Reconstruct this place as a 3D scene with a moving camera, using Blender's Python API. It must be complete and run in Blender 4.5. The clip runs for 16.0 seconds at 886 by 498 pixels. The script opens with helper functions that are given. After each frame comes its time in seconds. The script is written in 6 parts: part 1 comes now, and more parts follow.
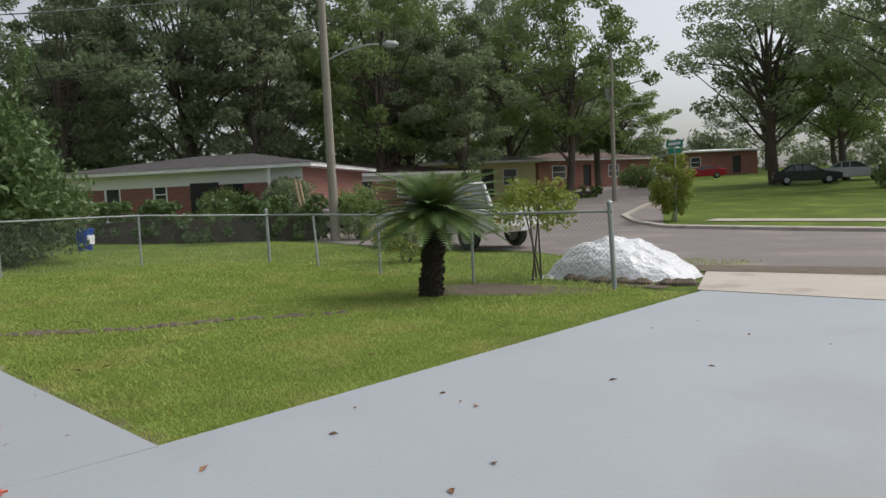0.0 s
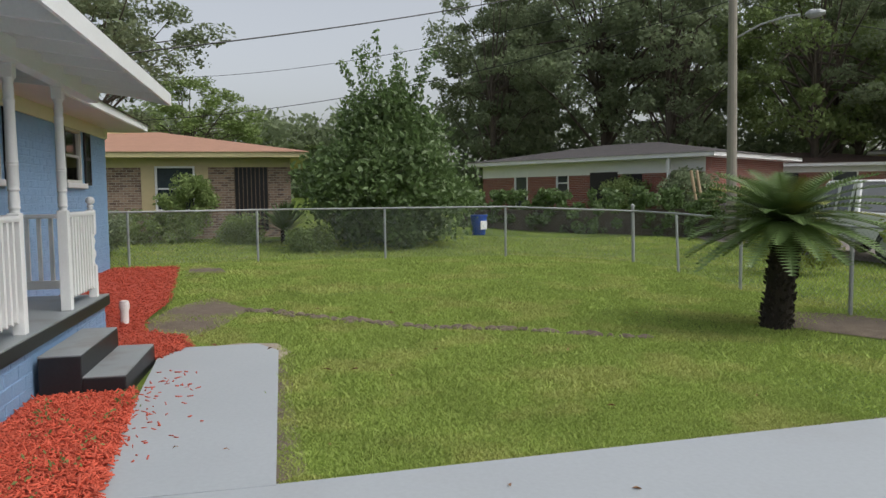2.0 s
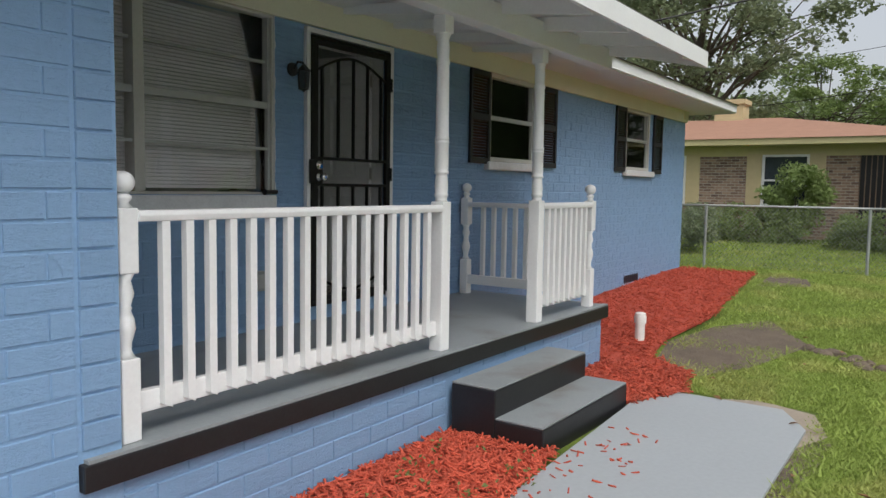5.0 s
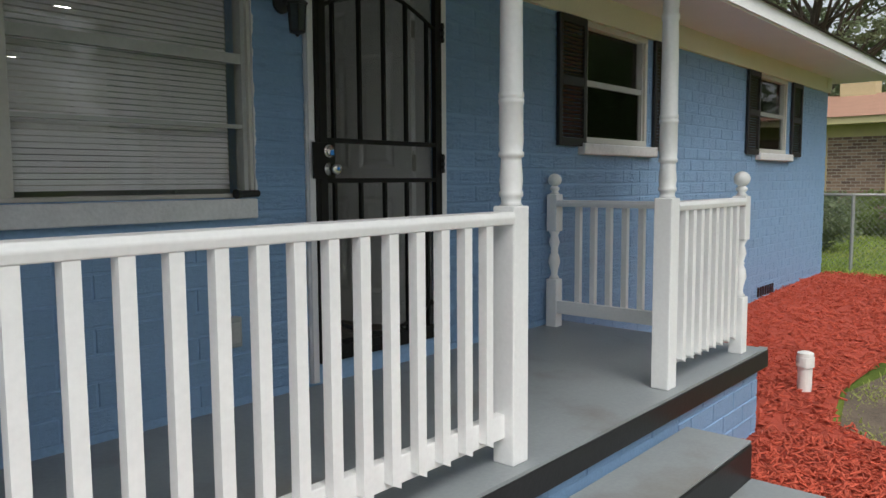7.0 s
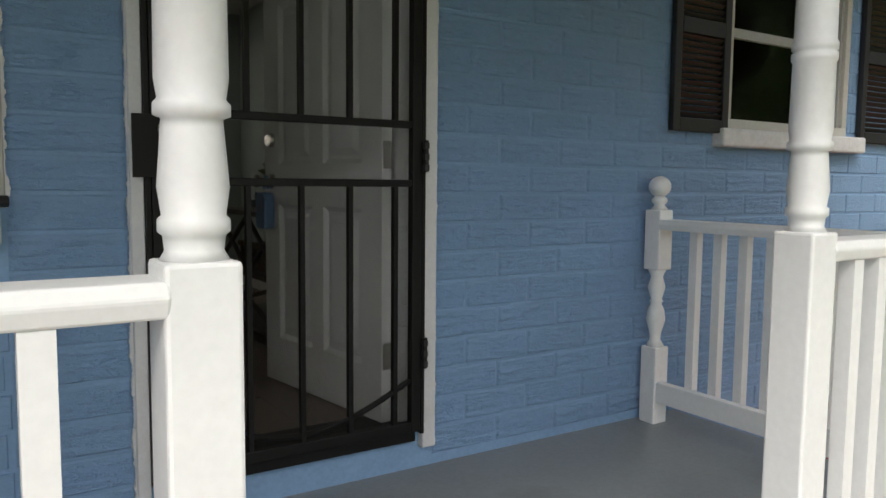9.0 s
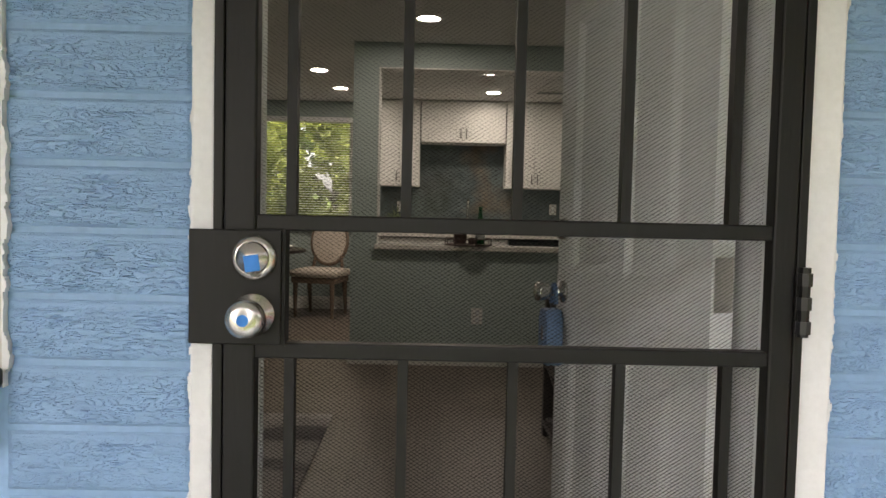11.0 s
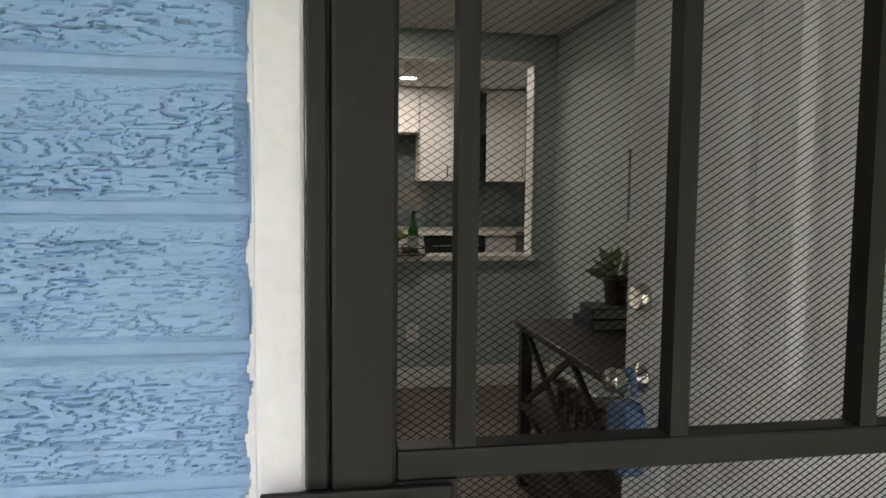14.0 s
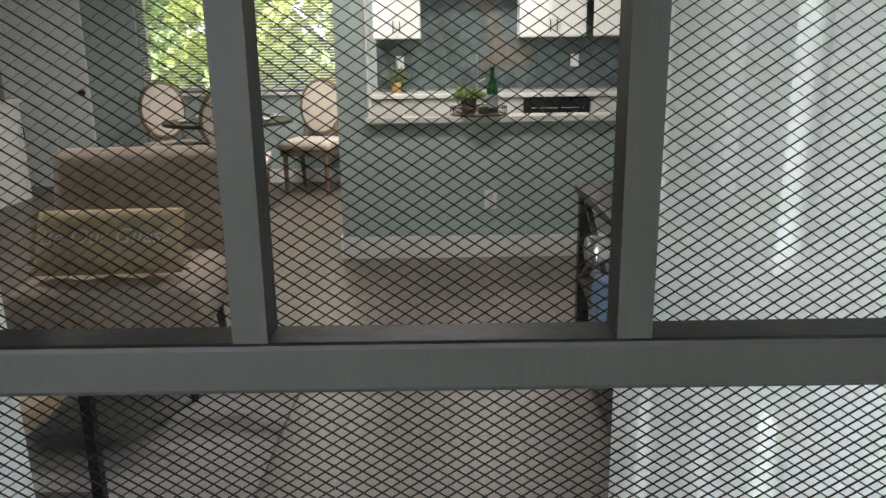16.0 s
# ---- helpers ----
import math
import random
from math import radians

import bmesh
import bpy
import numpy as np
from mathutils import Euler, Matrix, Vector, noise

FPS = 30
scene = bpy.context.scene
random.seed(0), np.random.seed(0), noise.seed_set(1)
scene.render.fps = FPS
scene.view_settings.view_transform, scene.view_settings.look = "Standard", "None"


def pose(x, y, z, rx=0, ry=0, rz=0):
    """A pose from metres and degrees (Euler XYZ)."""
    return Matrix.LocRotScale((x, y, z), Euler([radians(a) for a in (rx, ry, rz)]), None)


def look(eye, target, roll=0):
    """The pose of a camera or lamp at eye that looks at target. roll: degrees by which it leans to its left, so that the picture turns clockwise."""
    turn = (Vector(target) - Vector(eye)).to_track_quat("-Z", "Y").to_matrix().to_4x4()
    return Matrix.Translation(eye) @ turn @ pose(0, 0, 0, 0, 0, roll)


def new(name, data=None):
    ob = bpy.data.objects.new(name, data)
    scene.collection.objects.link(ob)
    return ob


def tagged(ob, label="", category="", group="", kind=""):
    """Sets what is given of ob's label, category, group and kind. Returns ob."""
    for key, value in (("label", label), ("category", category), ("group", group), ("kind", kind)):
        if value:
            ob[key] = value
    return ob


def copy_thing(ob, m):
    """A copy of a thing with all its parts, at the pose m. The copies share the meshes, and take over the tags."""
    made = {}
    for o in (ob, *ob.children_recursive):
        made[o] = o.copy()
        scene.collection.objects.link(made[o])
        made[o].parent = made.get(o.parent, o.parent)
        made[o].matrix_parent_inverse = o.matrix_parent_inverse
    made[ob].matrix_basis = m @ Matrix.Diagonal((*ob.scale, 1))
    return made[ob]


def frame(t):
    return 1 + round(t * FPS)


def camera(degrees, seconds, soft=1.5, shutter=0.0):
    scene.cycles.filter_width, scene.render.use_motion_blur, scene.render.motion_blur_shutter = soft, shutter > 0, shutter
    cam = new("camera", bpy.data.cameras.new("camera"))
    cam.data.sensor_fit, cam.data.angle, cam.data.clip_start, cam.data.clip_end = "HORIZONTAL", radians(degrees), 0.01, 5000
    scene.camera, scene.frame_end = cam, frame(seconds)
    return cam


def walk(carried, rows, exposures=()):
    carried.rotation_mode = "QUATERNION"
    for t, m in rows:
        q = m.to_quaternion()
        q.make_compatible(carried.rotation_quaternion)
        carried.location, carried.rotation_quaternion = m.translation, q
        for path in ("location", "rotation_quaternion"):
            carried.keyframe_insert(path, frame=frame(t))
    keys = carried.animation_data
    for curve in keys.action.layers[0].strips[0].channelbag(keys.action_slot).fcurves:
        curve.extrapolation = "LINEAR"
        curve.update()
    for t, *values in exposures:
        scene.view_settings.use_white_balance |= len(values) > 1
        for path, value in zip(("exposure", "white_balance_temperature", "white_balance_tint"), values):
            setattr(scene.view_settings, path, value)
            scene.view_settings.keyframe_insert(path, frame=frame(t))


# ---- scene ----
cam = camera(61.0, 16.0)
PATH = [
    (0, (-6.846, -1.53, 1.444), (-5.41, -2.916, 1.309), -2.5),
    (0.5, (-6.822, -2.022, 1.491), (-5.201, -3.189, 1.398), -2.1),
    (1, (-6.783, -2.52, 1.548), (-5.007, -3.438, 1.475), -1.5),
    (1.5, (-6.731, -3.011, 1.576), (-4.846, -3.671, 1.475), -0.9),
    (2, (-6.567, -3.433, 1.602), (-4.614, -3.839, 1.462), -0.7),
    (2.5, (-6.313, -3.828, 1.631), (-4.325, -3.972, 1.463), -0.4),
    (3, (-5.969, -4.104, 1.627), (-3.981, -3.985, 1.448), 0.2),
    (3.5, (-5.537, -4.265, 1.58), (-3.586, -3.863, 1.401), 0.4),
    (4, (-5.075, -4.326, 1.582), (-3.188, -3.683, 1.412), 0.7),
    (4.5, (-4.571, -4.281, 1.599), (-2.776, -3.414, 1.439), 0.9),
    (5, (-4.081, -4.088, 1.599), (-2.439, -2.957, 1.436), 0.9),
    (7.5, (-1.878, -2.808, 1.603), (-0.398, -1.475, 1.412), -0.4),
    (8, (-1.327, -2.717, 1.602), (0.099, -1.329, 1.398), -0.4),
    (10.5, (0.328, -1.471, 1.685), (0.562, 0.512, 1.578), 1.8),
    (11, (0.383, -1.224, 1.83), (0.415, 0.773, 1.731), 1.3),
    (11.5, (0.268, -0.924, 1.97), (0.145, 1.071, 1.887), 1.2),
    (12, (0.143, -0.694, 1.999), (-0.08, 1.293, 1.949), 0.7),
    (12.5, (-0.002, -0.476, 2.058), (-0.208, 1.513, 2.018), 1.3),
    (13, (-0.052, -0.488, 2.048), (-0.151, 1.508, 1.961), 1.1),
    (13.5, (-0.081, -0.58, 2.022), (-0.004, 1.415, 1.904), 0.8),
    (14, (0.04, -0.598, 2.021), (0.399, 1.363, 1.861), 0.6),
    (14.5, (0.23, -0.57, 2.039), (0.618, 1.382, 1.841), -0.1),
    (15, (0.341, -0.558, 2.002), (0.685, 1.391, 1.708), -0.3),
    (15.5, (0.391, -0.495, 1.96), (0.634, 1.45, 1.564), -0.6),
    (16, (0.431, -0.361, 1.947), (0.43, 1.575, 1.447), -0.8),
]
walk(cam, [(t, look(eye, target, roll)) for t, eye, target, roll in PATH],
     exposures=[(0, 0.25, 6500, 10), (5.0, 0.3, 6500, 10), (7.3, 0.42, 6500, 8), (8.2, 0.4, 6600, 8), (10.3, 2.15, 7100, 14), (11.0, 2.4, 7200, 15), (12.0, 2.65, 7200, 15),
                (13.1, 2.65, 7200, 15), (13.6, 2.5, 7000, 18), (14.5, 3.3, 6500, 12), (16.0, 3.9, 6200, 10)])


# ---- world and light ----
world = bpy.data.worlds.new("overcast")
scene.world = world
world.use_nodes = True
wn = world.node_tree
sky = wn.nodes.new("ShaderNodeTexSky")
sky.sky_type, sky.sun_disc, sky.sun_elevation, sky.sun_rotation = "NISHITA", False, radians(54), radians(214)
sky.air_density, sky.dust_density, sky.ozone_density = 1.0, 4.0, 1.0
grey = wn.nodes.new("ShaderNodeHueSaturation")
grey.inputs["Saturation"].default_value = 0.34
wn.links.new(sky.outputs[0], grey.inputs["Color"])
wn.links.new(grey.outputs[0], wn.nodes["Background"].inputs[0])
wn.nodes["Background"].inputs[1].default_value = 0.145
sun = new("sun", bpy.data.lights.new("sun", "SUN"))
sun.data.energy, sun.data.angle, sun.data.color = 0.8, radians(25), (1, 0.97, 0.92)
sun.matrix_world = look((-8, -12, 20), (0, 0, 0))


# ---- materials ----
def mat(name, color, rough=0.6, metal=0.0, var=0.12, scale=6.0, fine=60.0, bump=0.15, dist=0.004, stretch=(1, 1, 1),
        spec=0.5, second=None, amount=0.5, rnd=0.0, trans=0.0, thin=0.0):
    """A surface with colour variation at two scales and fine relief. second: a stain colour, which covers about amount."""
    m = bpy.data.materials.new(name)
    m.use_nodes = True
    n, l = m.node_tree.nodes, m.node_tree.links
    b = n["Principled BSDF"]
    b.inputs["Roughness"].default_value, b.inputs["Metallic"].default_value = rough, metal
    b.inputs["Specular IOR Level"].default_value = spec
    co = n.new("ShaderNodeTexCoord")
    mp = n.new("ShaderNodeMapping")
    mp.inputs["Scale"].default_value = stretch
    l.new(co.outputs["Object"], mp.inputs[0])
    big, small = n.new("ShaderNodeTexNoise"), n.new("ShaderNodeTexNoise")
    big.inputs["Scale"].default_value, small.inputs["Scale"].default_value = scale, fine
    big.inputs["Detail"].default_value, small.inputs["Detail"].default_value = 4, 3
    l.new(mp.outputs[0], big.inputs[0]), l.new(mp.outputs[0], small.inputs[0])
    add = n.new("ShaderNodeMath")
    add.operation = "ADD"
    l.new(big.outputs[0], add.inputs[0]), l.new(small.outputs[0], add.inputs[1])
    src = add.outputs[0]
    if rnd:
        oi = n.new("ShaderNodeObjectInfo")
        ge = n.new("ShaderNodeNewGeometry")
        for o in (oi.outputs["Random"], ge.outputs["Random Per Island"]):
            k = n.new("ShaderNodeMath")
            k.operation, k.inputs[1].default_value = "MULTIPLY_ADD", rnd
            l.new(o, k.inputs[0]), l.new(src, k.inputs[2])
            src = k.outputs[0]
    mr = n.new("ShaderNodeMapRange")
    mr.inputs[1].default_value, mr.inputs[2].default_value = 0.6, 1.4 + 2 * rnd
    mr.inputs[3].default_value, mr.inputs[4].default_value = 1 - var, 1 + var
    l.new(src, mr.inputs[0])
    mx = n.new("ShaderNodeMix")
    mx.data_type, mx.blend_type = "RGBA", "MULTIPLY"
    mx.inputs[0].default_value = 1
    mx.inputs[6].default_value = (*color, 1)
    if second:
        st = n.new("ShaderNodeTexNoise")
        st.inputs["Scale"].default_value, st.inputs["Detail"].default_value = scale * 0.6, 6
        l.new(mp.outputs[0], st.inputs[0])
        rp = n.new("ShaderNodeMapRange")
        rp.inputs[1].default_value, rp.inputs[2].default_value = 0.62 - 0.24 * amount, 0.72 - 0.24 * amount
        l.new(st.outputs[0], rp.inputs[0])
        m2 = n.new("ShaderNodeMix")
        m2.data_type = "RGBA"
        l.new(rp.outputs[0], m2.inputs[0])
        m2.inputs[6].default_value, m2.inputs[7].default_value = (*color, 1), (*second, 1)
        l.new(m2.outputs[2], mx.inputs[6])
    l.new(mr.outputs[0], mx.inputs[7])
    l.new(mx.outputs[2], b.inputs["Base Color"])
    if bump:
        bp = n.new("ShaderNodeBump")
        bp.inputs["Strength"].default_value, bp.inputs["Distance"].default_value = bump, dist
        l.new(add.outputs[0], bp.inputs["Height"]), l.new(bp.outputs[0], b.inputs["Normal"])
    if thin:
        tl, ms = n.new("ShaderNodeBsdfTranslucent"), n.new("ShaderNodeMixShader")
        ms.inputs[0].default_value = thin
        l.new(mx.outputs[2], tl.inputs[0])
        l.new(b.outputs[0], ms.inputs[1]), l.new(tl.outputs[0], ms.inputs[2])
        l.new(ms.outputs[0], n["Material Output"].inputs[0])
    if trans:
        b.inputs["Transmission Weight"].default_value = trans
    return m


def glow(name, color, strength):
    m = bpy.data.materials.new(name)
    m.use_nodes = True
    b = m.node_tree.nodes["Principled BSDF"]
    b.inputs["Base Color"].default_value = (*color, 1)
    b.inputs["Emission Color"].default_value, b.inputs["Emission Strength"].default_value = (*color, 1), strength
    return m


def brick_paint(name, color):
    """Thick paint over split-faced brick: ragged level ridges."""
    m = mat(name, color, 0.55, var=0.10, scale=4, fine=40, bump=0, rnd=0.35)
    n, l = m.node_tree.nodes, m.node_tree.links
    co, mp = n.new("ShaderNodeTexCoord"), n.new("ShaderNodeMapping")
    ge = n.new("ShaderNodeNewGeometry")
    mp.inputs["Scale"].default_value = (17, 17, 62)
    l.new(ge.outputs["Position"], mp.inputs[0])
    a, c = n.new("ShaderNodeTexNoise"), n.new("ShaderNodeTexNoise")
    a.inputs["Scale"].default_value, a.inputs["Detail"].default_value, a.inputs["Roughness"].default_value, a.inputs["Distortion"].default_value = 1.0, 6, 0.62, 0.35
    c.inputs["Scale"].default_value, c.inputs["Detail"].default_value = 4.0, 4
    l.new(mp.outputs[0], a.inputs[0]), l.new(mp.outputs[0], c.inputs[0])
    ter, k = n.new("ShaderNodeMath"), n.new("ShaderNodeMath")
    ter.operation, ter.inputs[1].default_value = "SNAP", 0.075
    k.operation, k.inputs[1].default_value = "MULTIPLY_ADD", 0.08
    l.new(a.outputs[0], ter.inputs[0])
    l.new(c.outputs[0], k.inputs[0]), l.new(ter.outputs[0], k.inputs[2])
    bp = n.new("ShaderNodeBump")
    bp.inputs["Strength"].default_value, bp.inputs["Distance"].default_value = 1.0, 0.02
    l.new(k.outputs[0], bp.inputs["Height"]), l.new(bp.outputs[0], n["Principled BSDF"].inputs["Normal"])
    return m


BLUE = (0.225, 0.37, 0.57)
M = dict(
    brick=brick_paint("blue_painted_brick", BLUE),
    mortar=mat("blue_painted_mortar", BLUE, 0.55, scale=5, bump=0.2),
    white=mat("white_paint", (0.78, 0.79, 0.79), 0.45, var=0.05, scale=3, bump=0.15, dist=0.002),
    trim=mat("white_trim_paint", (0.66, 0.66, 0.67), 0.5, var=0.07, scale=8, fine=90, bump=0.3, dist=0.002, second=(0.6, 0.58, 0.52), amount=0.1),
    frieze=mat("cream_frieze_paint", (0.72, 0.71, 0.56), 0.6, var=0.06, scale=2),
    soffit=mat("white_soffit", (0.72, 0.73, 0.74), 0.6, var=0.06, scale=2),
    black=mat("black_paint", (0.012, 0.012, 0.014), 0.45, var=0.3, bump=0.2),
    shutter=mat("black_shutter", (0.014, 0.014, 0.016), 0.5, var=0.3),
    bronze=mat("dark_bronze_metal", (0.007, 0.0068, 0.0068), 0.48, 0.0, spec=0.28, var=0.25, scale=12, fine=150, bump=0.1, stretch=(1, 1, 0.1)),
    chrome=mat("brushed_nickel", (0.62, 0.6, 0.56), 0.25, 1.0, var=0.05, bump=0.05),
    tape=mat("blue_tape", (0.02, 0.2, 0.6), 0.6),
    porch=mat("grey_porch_paint", (0.25, 0.275, 0.285), 0.42, var=0.10, scale=2.5, second=(0.2, 0.2, 0.19), amount=0.2),
    drive=mat("pale_painted_concrete", (0.345, 0.375, 0.395), 0.6, var=0.06, scale=0.8, fine=30, bump=0.15, second=(0.32, 0.335, 0.345), amount=0.25),
    apron=mat("tan_concrete", (0.46, 0.42, 0.36), 0.85, var=0.1, scale=1.5, second=(0.36, 0.31, 0.26), amount=0.3),
    bare=mat("bare_concrete", (0.33, 0.28, 0.22), 0.9, var=0.15, scale=3, second=(0.2, 0.16, 0.12), amount=0.4),
    asphalt=mat("worn_asphalt", (0.19, 0.165, 0.155), 0.9, var=0.14, scale=0.8, fine=25, bump=0.3, second=(0.25, 0.21, 0.19), amount=0.4),
    grass=mat("lawn_soil_and_grass", (0.1, 0.145, 0.03), 0.95, var=0.35, scale=0.7, fine=45, bump=0.6, dist=0.02, second=(0.15, 0.2, 0.04), amount=0.45, spec=0.1),
    blade=mat("grass_blades", (0.32, 0.41, 0.105), 0.7, thin=0.35, var=0.5, scale=1.6, bump=0, rnd=0.5, spec=0.15, second=(0.4, 0.44, 0.14), amount=0.5),
    soil=mat("dark_soil", (0.14, 0.11, 0.08), 0.95, var=0.35, scale=5, fine=50, bump=0.6, dist=0.02),
    mulch=mat("red_mulch", (0.36, 0.055, 0.03), 0.9, var=0.4, scale=5, fine=60, bump=0.8, dist=0.02, rnd=0.5),
    chip=mat("red_mulch_chips", (0.5, 0.085, 0.045), 0.85, var=0.5, bump=0.2, rnd=0.6),
    leafd=mat("dark_leaves", (0.23, 0.28, 0.16), 0.6, thin=0.45, var=0.45, scale=0.5, bump=0, rnd=0.6, spec=0.25),
    leafm=mat("green_leaves", (0.21, 0.28, 0.1), 0.55, thin=0.45, var=0.4, scale=0.6, bump=0, rnd=0.6, spec=0.3),
    evergreen=mat("glossy_evergreen_leaves", (0.135, 0.205, 0.075), 0.45, thin=0.35, var=0.45, scale=0.8, bump=0, rnd=0.7, spec=0.4),
    leafy=mat("yellow_green_leaves", (0.24, 0.28, 0.06), 0.55, thin=0.35, var=0.35, scale=1, bump=0, rnd=0.6, spec=0.3),
    sago=mat("sago_fronds", (0.13, 0.2, 0.065), 0.4, thin=0.25, var=0.4, scale=3, bump=0, rnd=0.5),
    sagoy=mat("yellowing_sago_frond", (0.26, 0.28, 0.06), 0.5, var=0.3, bump=0, rnd=0.4),
    bark=mat("tree_bark", (0.1, 0.082, 0.065), 0.95, var=0.35, scale=3, fine=30, bump=0.8, dist=0.02, stretch=(1, 1, 0.25)),
    sagobark=mat("sago_trunk_bark", (0.028, 0.021, 0.016), 0.95, var=0.4, scale=12, bump=0.8, dist=0.01),
    galv=mat("galvanized_steel", (0.36, 0.38, 0.38), 0.5, 0.5, var=0.15, scale=8),
    pole=mat("weathered_pole_wood", (0.27, 0.25, 0.21), 0.9, var=0.2, scale=4, bump=0.4, stretch=(1, 1, 0.08)),
    glass=mat("dark_window_glass", (0.05, 0.06, 0.065), 0.06, var=0.2, bump=0, spec=0.8),
    alum=mat("grey_aluminium_sash", (0.42, 0.43, 0.42), 0.45, 0.3, var=0.1),
    wframe=mat("beige_window_frame", (0.5, 0.49, 0.45), 0.5, var=0.08),
    blind=mat("white_blind", (0.82, 0.82, 0.84), 0.5, var=0.04, bump=0),
    sill=mat("pale_sill", (0.6, 0.61, 0.62), 0.7, var=0.12, scale=14, bump=0.5),
    redbrick=mat("red_brick", (0.25, 0.075, 0.05), 0.85, var=0.3, scale=6, rnd=0.5),
    tanbrick=mat("tan_brick", (0.27, 0.19, 0.14), 0.85, var=0.45, scale=8, rnd=0.6),
    pale=mat("pale_mortar", (0.42, 0.37, 0.32), 0.9),
    shingleo=mat("orange_brown_shingles", (0.36, 0.2, 0.135), 0.9, var=0.22, scale=3, fine=14, bump=0.4, dist=0.02, rnd=0.4),
    shingled=mat("dark_shingles", (0.06, 0.055, 0.055), 0.9, var=0.25, scale=2, fine=14, bump=0.4, dist=0.02),
    shingleb=mat("brown_shingles", (0.1, 0.06, 0.05), 0.9, var=0.25, scale=2, fine=14, bump=0.4, dist=0.02),
    yellow=mat("pale_yellow_paint", (0.56, 0.5, 0.27), 0.6, var=0.08),
    cream=mat("cream_shutter_paint", (0.55, 0.46, 0.27), 0.6, var=0.08),
    carw=mat("white_car_paint", (0.72, 0.73, 0.74), 0.25, var=0.04, bump=0),
    cars=mat("silver_car_paint", (0.42, 0.42, 0.47), 0.25, 0.4, var=0.04, bump=0),
    carr=mat("red_car_paint", (0.35, 0.012, 0.025), 0.2, var=0.05, bump=0),
    cark=mat("black_car_paint", (0.012, 0.013, 0.016), 0.2, var=0.05, bump=0),
    tyre=mat("tyre_rubber", (0.015, 0.015, 0.015), 0.85),
    lens=mat("red_lamp_lens", (0.4, 0.02, 0.015), 0.2, bump=0),
    plastic=mat("white_plastic_sheet", (0.72, 0.73, 0.74), 0.25, var=0.08, scale=6, fine=12, bump=0.8, dist=0.04),
    bin=mat("blue_bin_plastic", (0.02, 0.08, 0.42), 0.4, bump=0),
    sign=mat("green_sign", (0.0, 0.19, 0.14), 0.4, bump=0),
    pvc=mat("white_pvc", (0.75, 0.75, 0.73), 0.35, var=0.06, bump=0),
    wall=mat("sage_wall_paint", (0.37, 0.435, 0.42), 0.65, var=0.03, scale=2, fine=120, bump=0.08),
    ceil=mat("white_ceiling", (0.68, 0.68, 0.66), 0.8, var=0.03, scale=2, fine=120, bump=0.1),
    plank=mat("grey_brown_vinyl_plank", (0.15, 0.122, 0.1), 0.42, var=0.4, scale=5, fine=40, bump=0.15, dist=0.002, stretch=(1, 0.09, 1), rnd=0.3),
    cab=mat("white_cabinet_paint", (0.72, 0.71, 0.68), 0.35, var=0.03, bump=0.05),
    marble=mat("white_quartz_counter", (0.68, 0.65, 0.61), 0.2, var=0.1, scale=3, second=(0.5, 0.46, 0.42), amount=0.2),
    slab=mat("grey_green_stone_splash", (0.1, 0.125, 0.13), 0.12, var=0.5, scale=1.4, fine=9, bump=0, second=(0.2, 0.14, 0.09), amount=0.25),
    linen=mat("beige_linen", (0.44, 0.355, 0.295), 0.95, var=0.08, scale=4, fine=300, bump=0.35, dist=0.002),
    cream_fab=mat("cream_upholstery", (0.58, 0.51, 0.44), 0.95, var=0.06, fine=300, bump=0.3, dist=0.002),
    burlap=mat("tan_burlap", (0.5, 0.385, 0.25), 0.95, var=0.12, fine=350, bump=0.5, dist=0.002),
    wood=mat("brown_weathered_wood", (0.17, 0.12, 0.085), 0.6, var=0.3, scale=3, fine=40, stretch=(1, 1, 0.15)),
    oak=mat("pale_oak", (0.46, 0.34, 0.22), 0.6, var=0.2, scale=4, fine=60, stretch=(0.15, 1, 1)),
    darkwood=mat("dark_stained_wood", (0.04, 0.03, 0.025), 0.45, var=0.35, scale=4, fine=50, stretch=(1, 0.12, 1)),
    charcoal=mat("charcoal_cloth", (0.055, 0.06, 0.07), 0.95, var=0.15, fine=200, bump=0.4),
    rug=mat("grey_rug", (0.36, 0.34, 0.33), 0.98, var=0.25, scale=5, fine=120, bump=0.6, dist=0.006, stretch=(0.35, 1, 1), second=(0.13, 0.125, 0.13), amount=0.5),
    box=mat("blue_lockbox", (0.12, 0.2, 0.35), 0.5, var=0.08),
    gold=mat("gold_pot", (0.7, 0.48, 0.2), 0.25, 1.0, bump=0),
    clay=mat("dark_brown_pot", (0.06, 0.035, 0.028), 0.6),
    bottle=mat("green_bottle_glass", (0.02, 0.16, 0.05), 0.1, bump=0, trans=0.6),
    book=mat("dark_green_book_cloth", (0.03, 0.06, 0.06), 0.7),
    page=mat("book_pages", (0.6, 0.55, 0.47), 0.9, fine=300, bump=0.4),
    painta=mat("painting_clouds", (0.34, 0.38, 0.36), 0.5, var=0.3, scale=3, fine=9, second=(0.5, 0.47, 0.38), amount=0.5),
    paintb=mat("painting_field", (0.22, 0.18, 0.07), 0.5, var=0.4, scale=3, fine=9, second=(0.05, 0.06, 0.05), amount=0.5),
    paintc=mat("painting_water", (0.05, 0.13, 0.14), 0.5, var=0.4, scale=3, fine=9, second=(0.2, 0.28, 0.28), amount=0.3),
    dead=mat("dry_leaf", (0.25, 0.13, 0.06), 0.9, var=0.4, rnd=0.5),
    lampd=glow("downlight_disc", (1, 0.95, 0.86), 14),
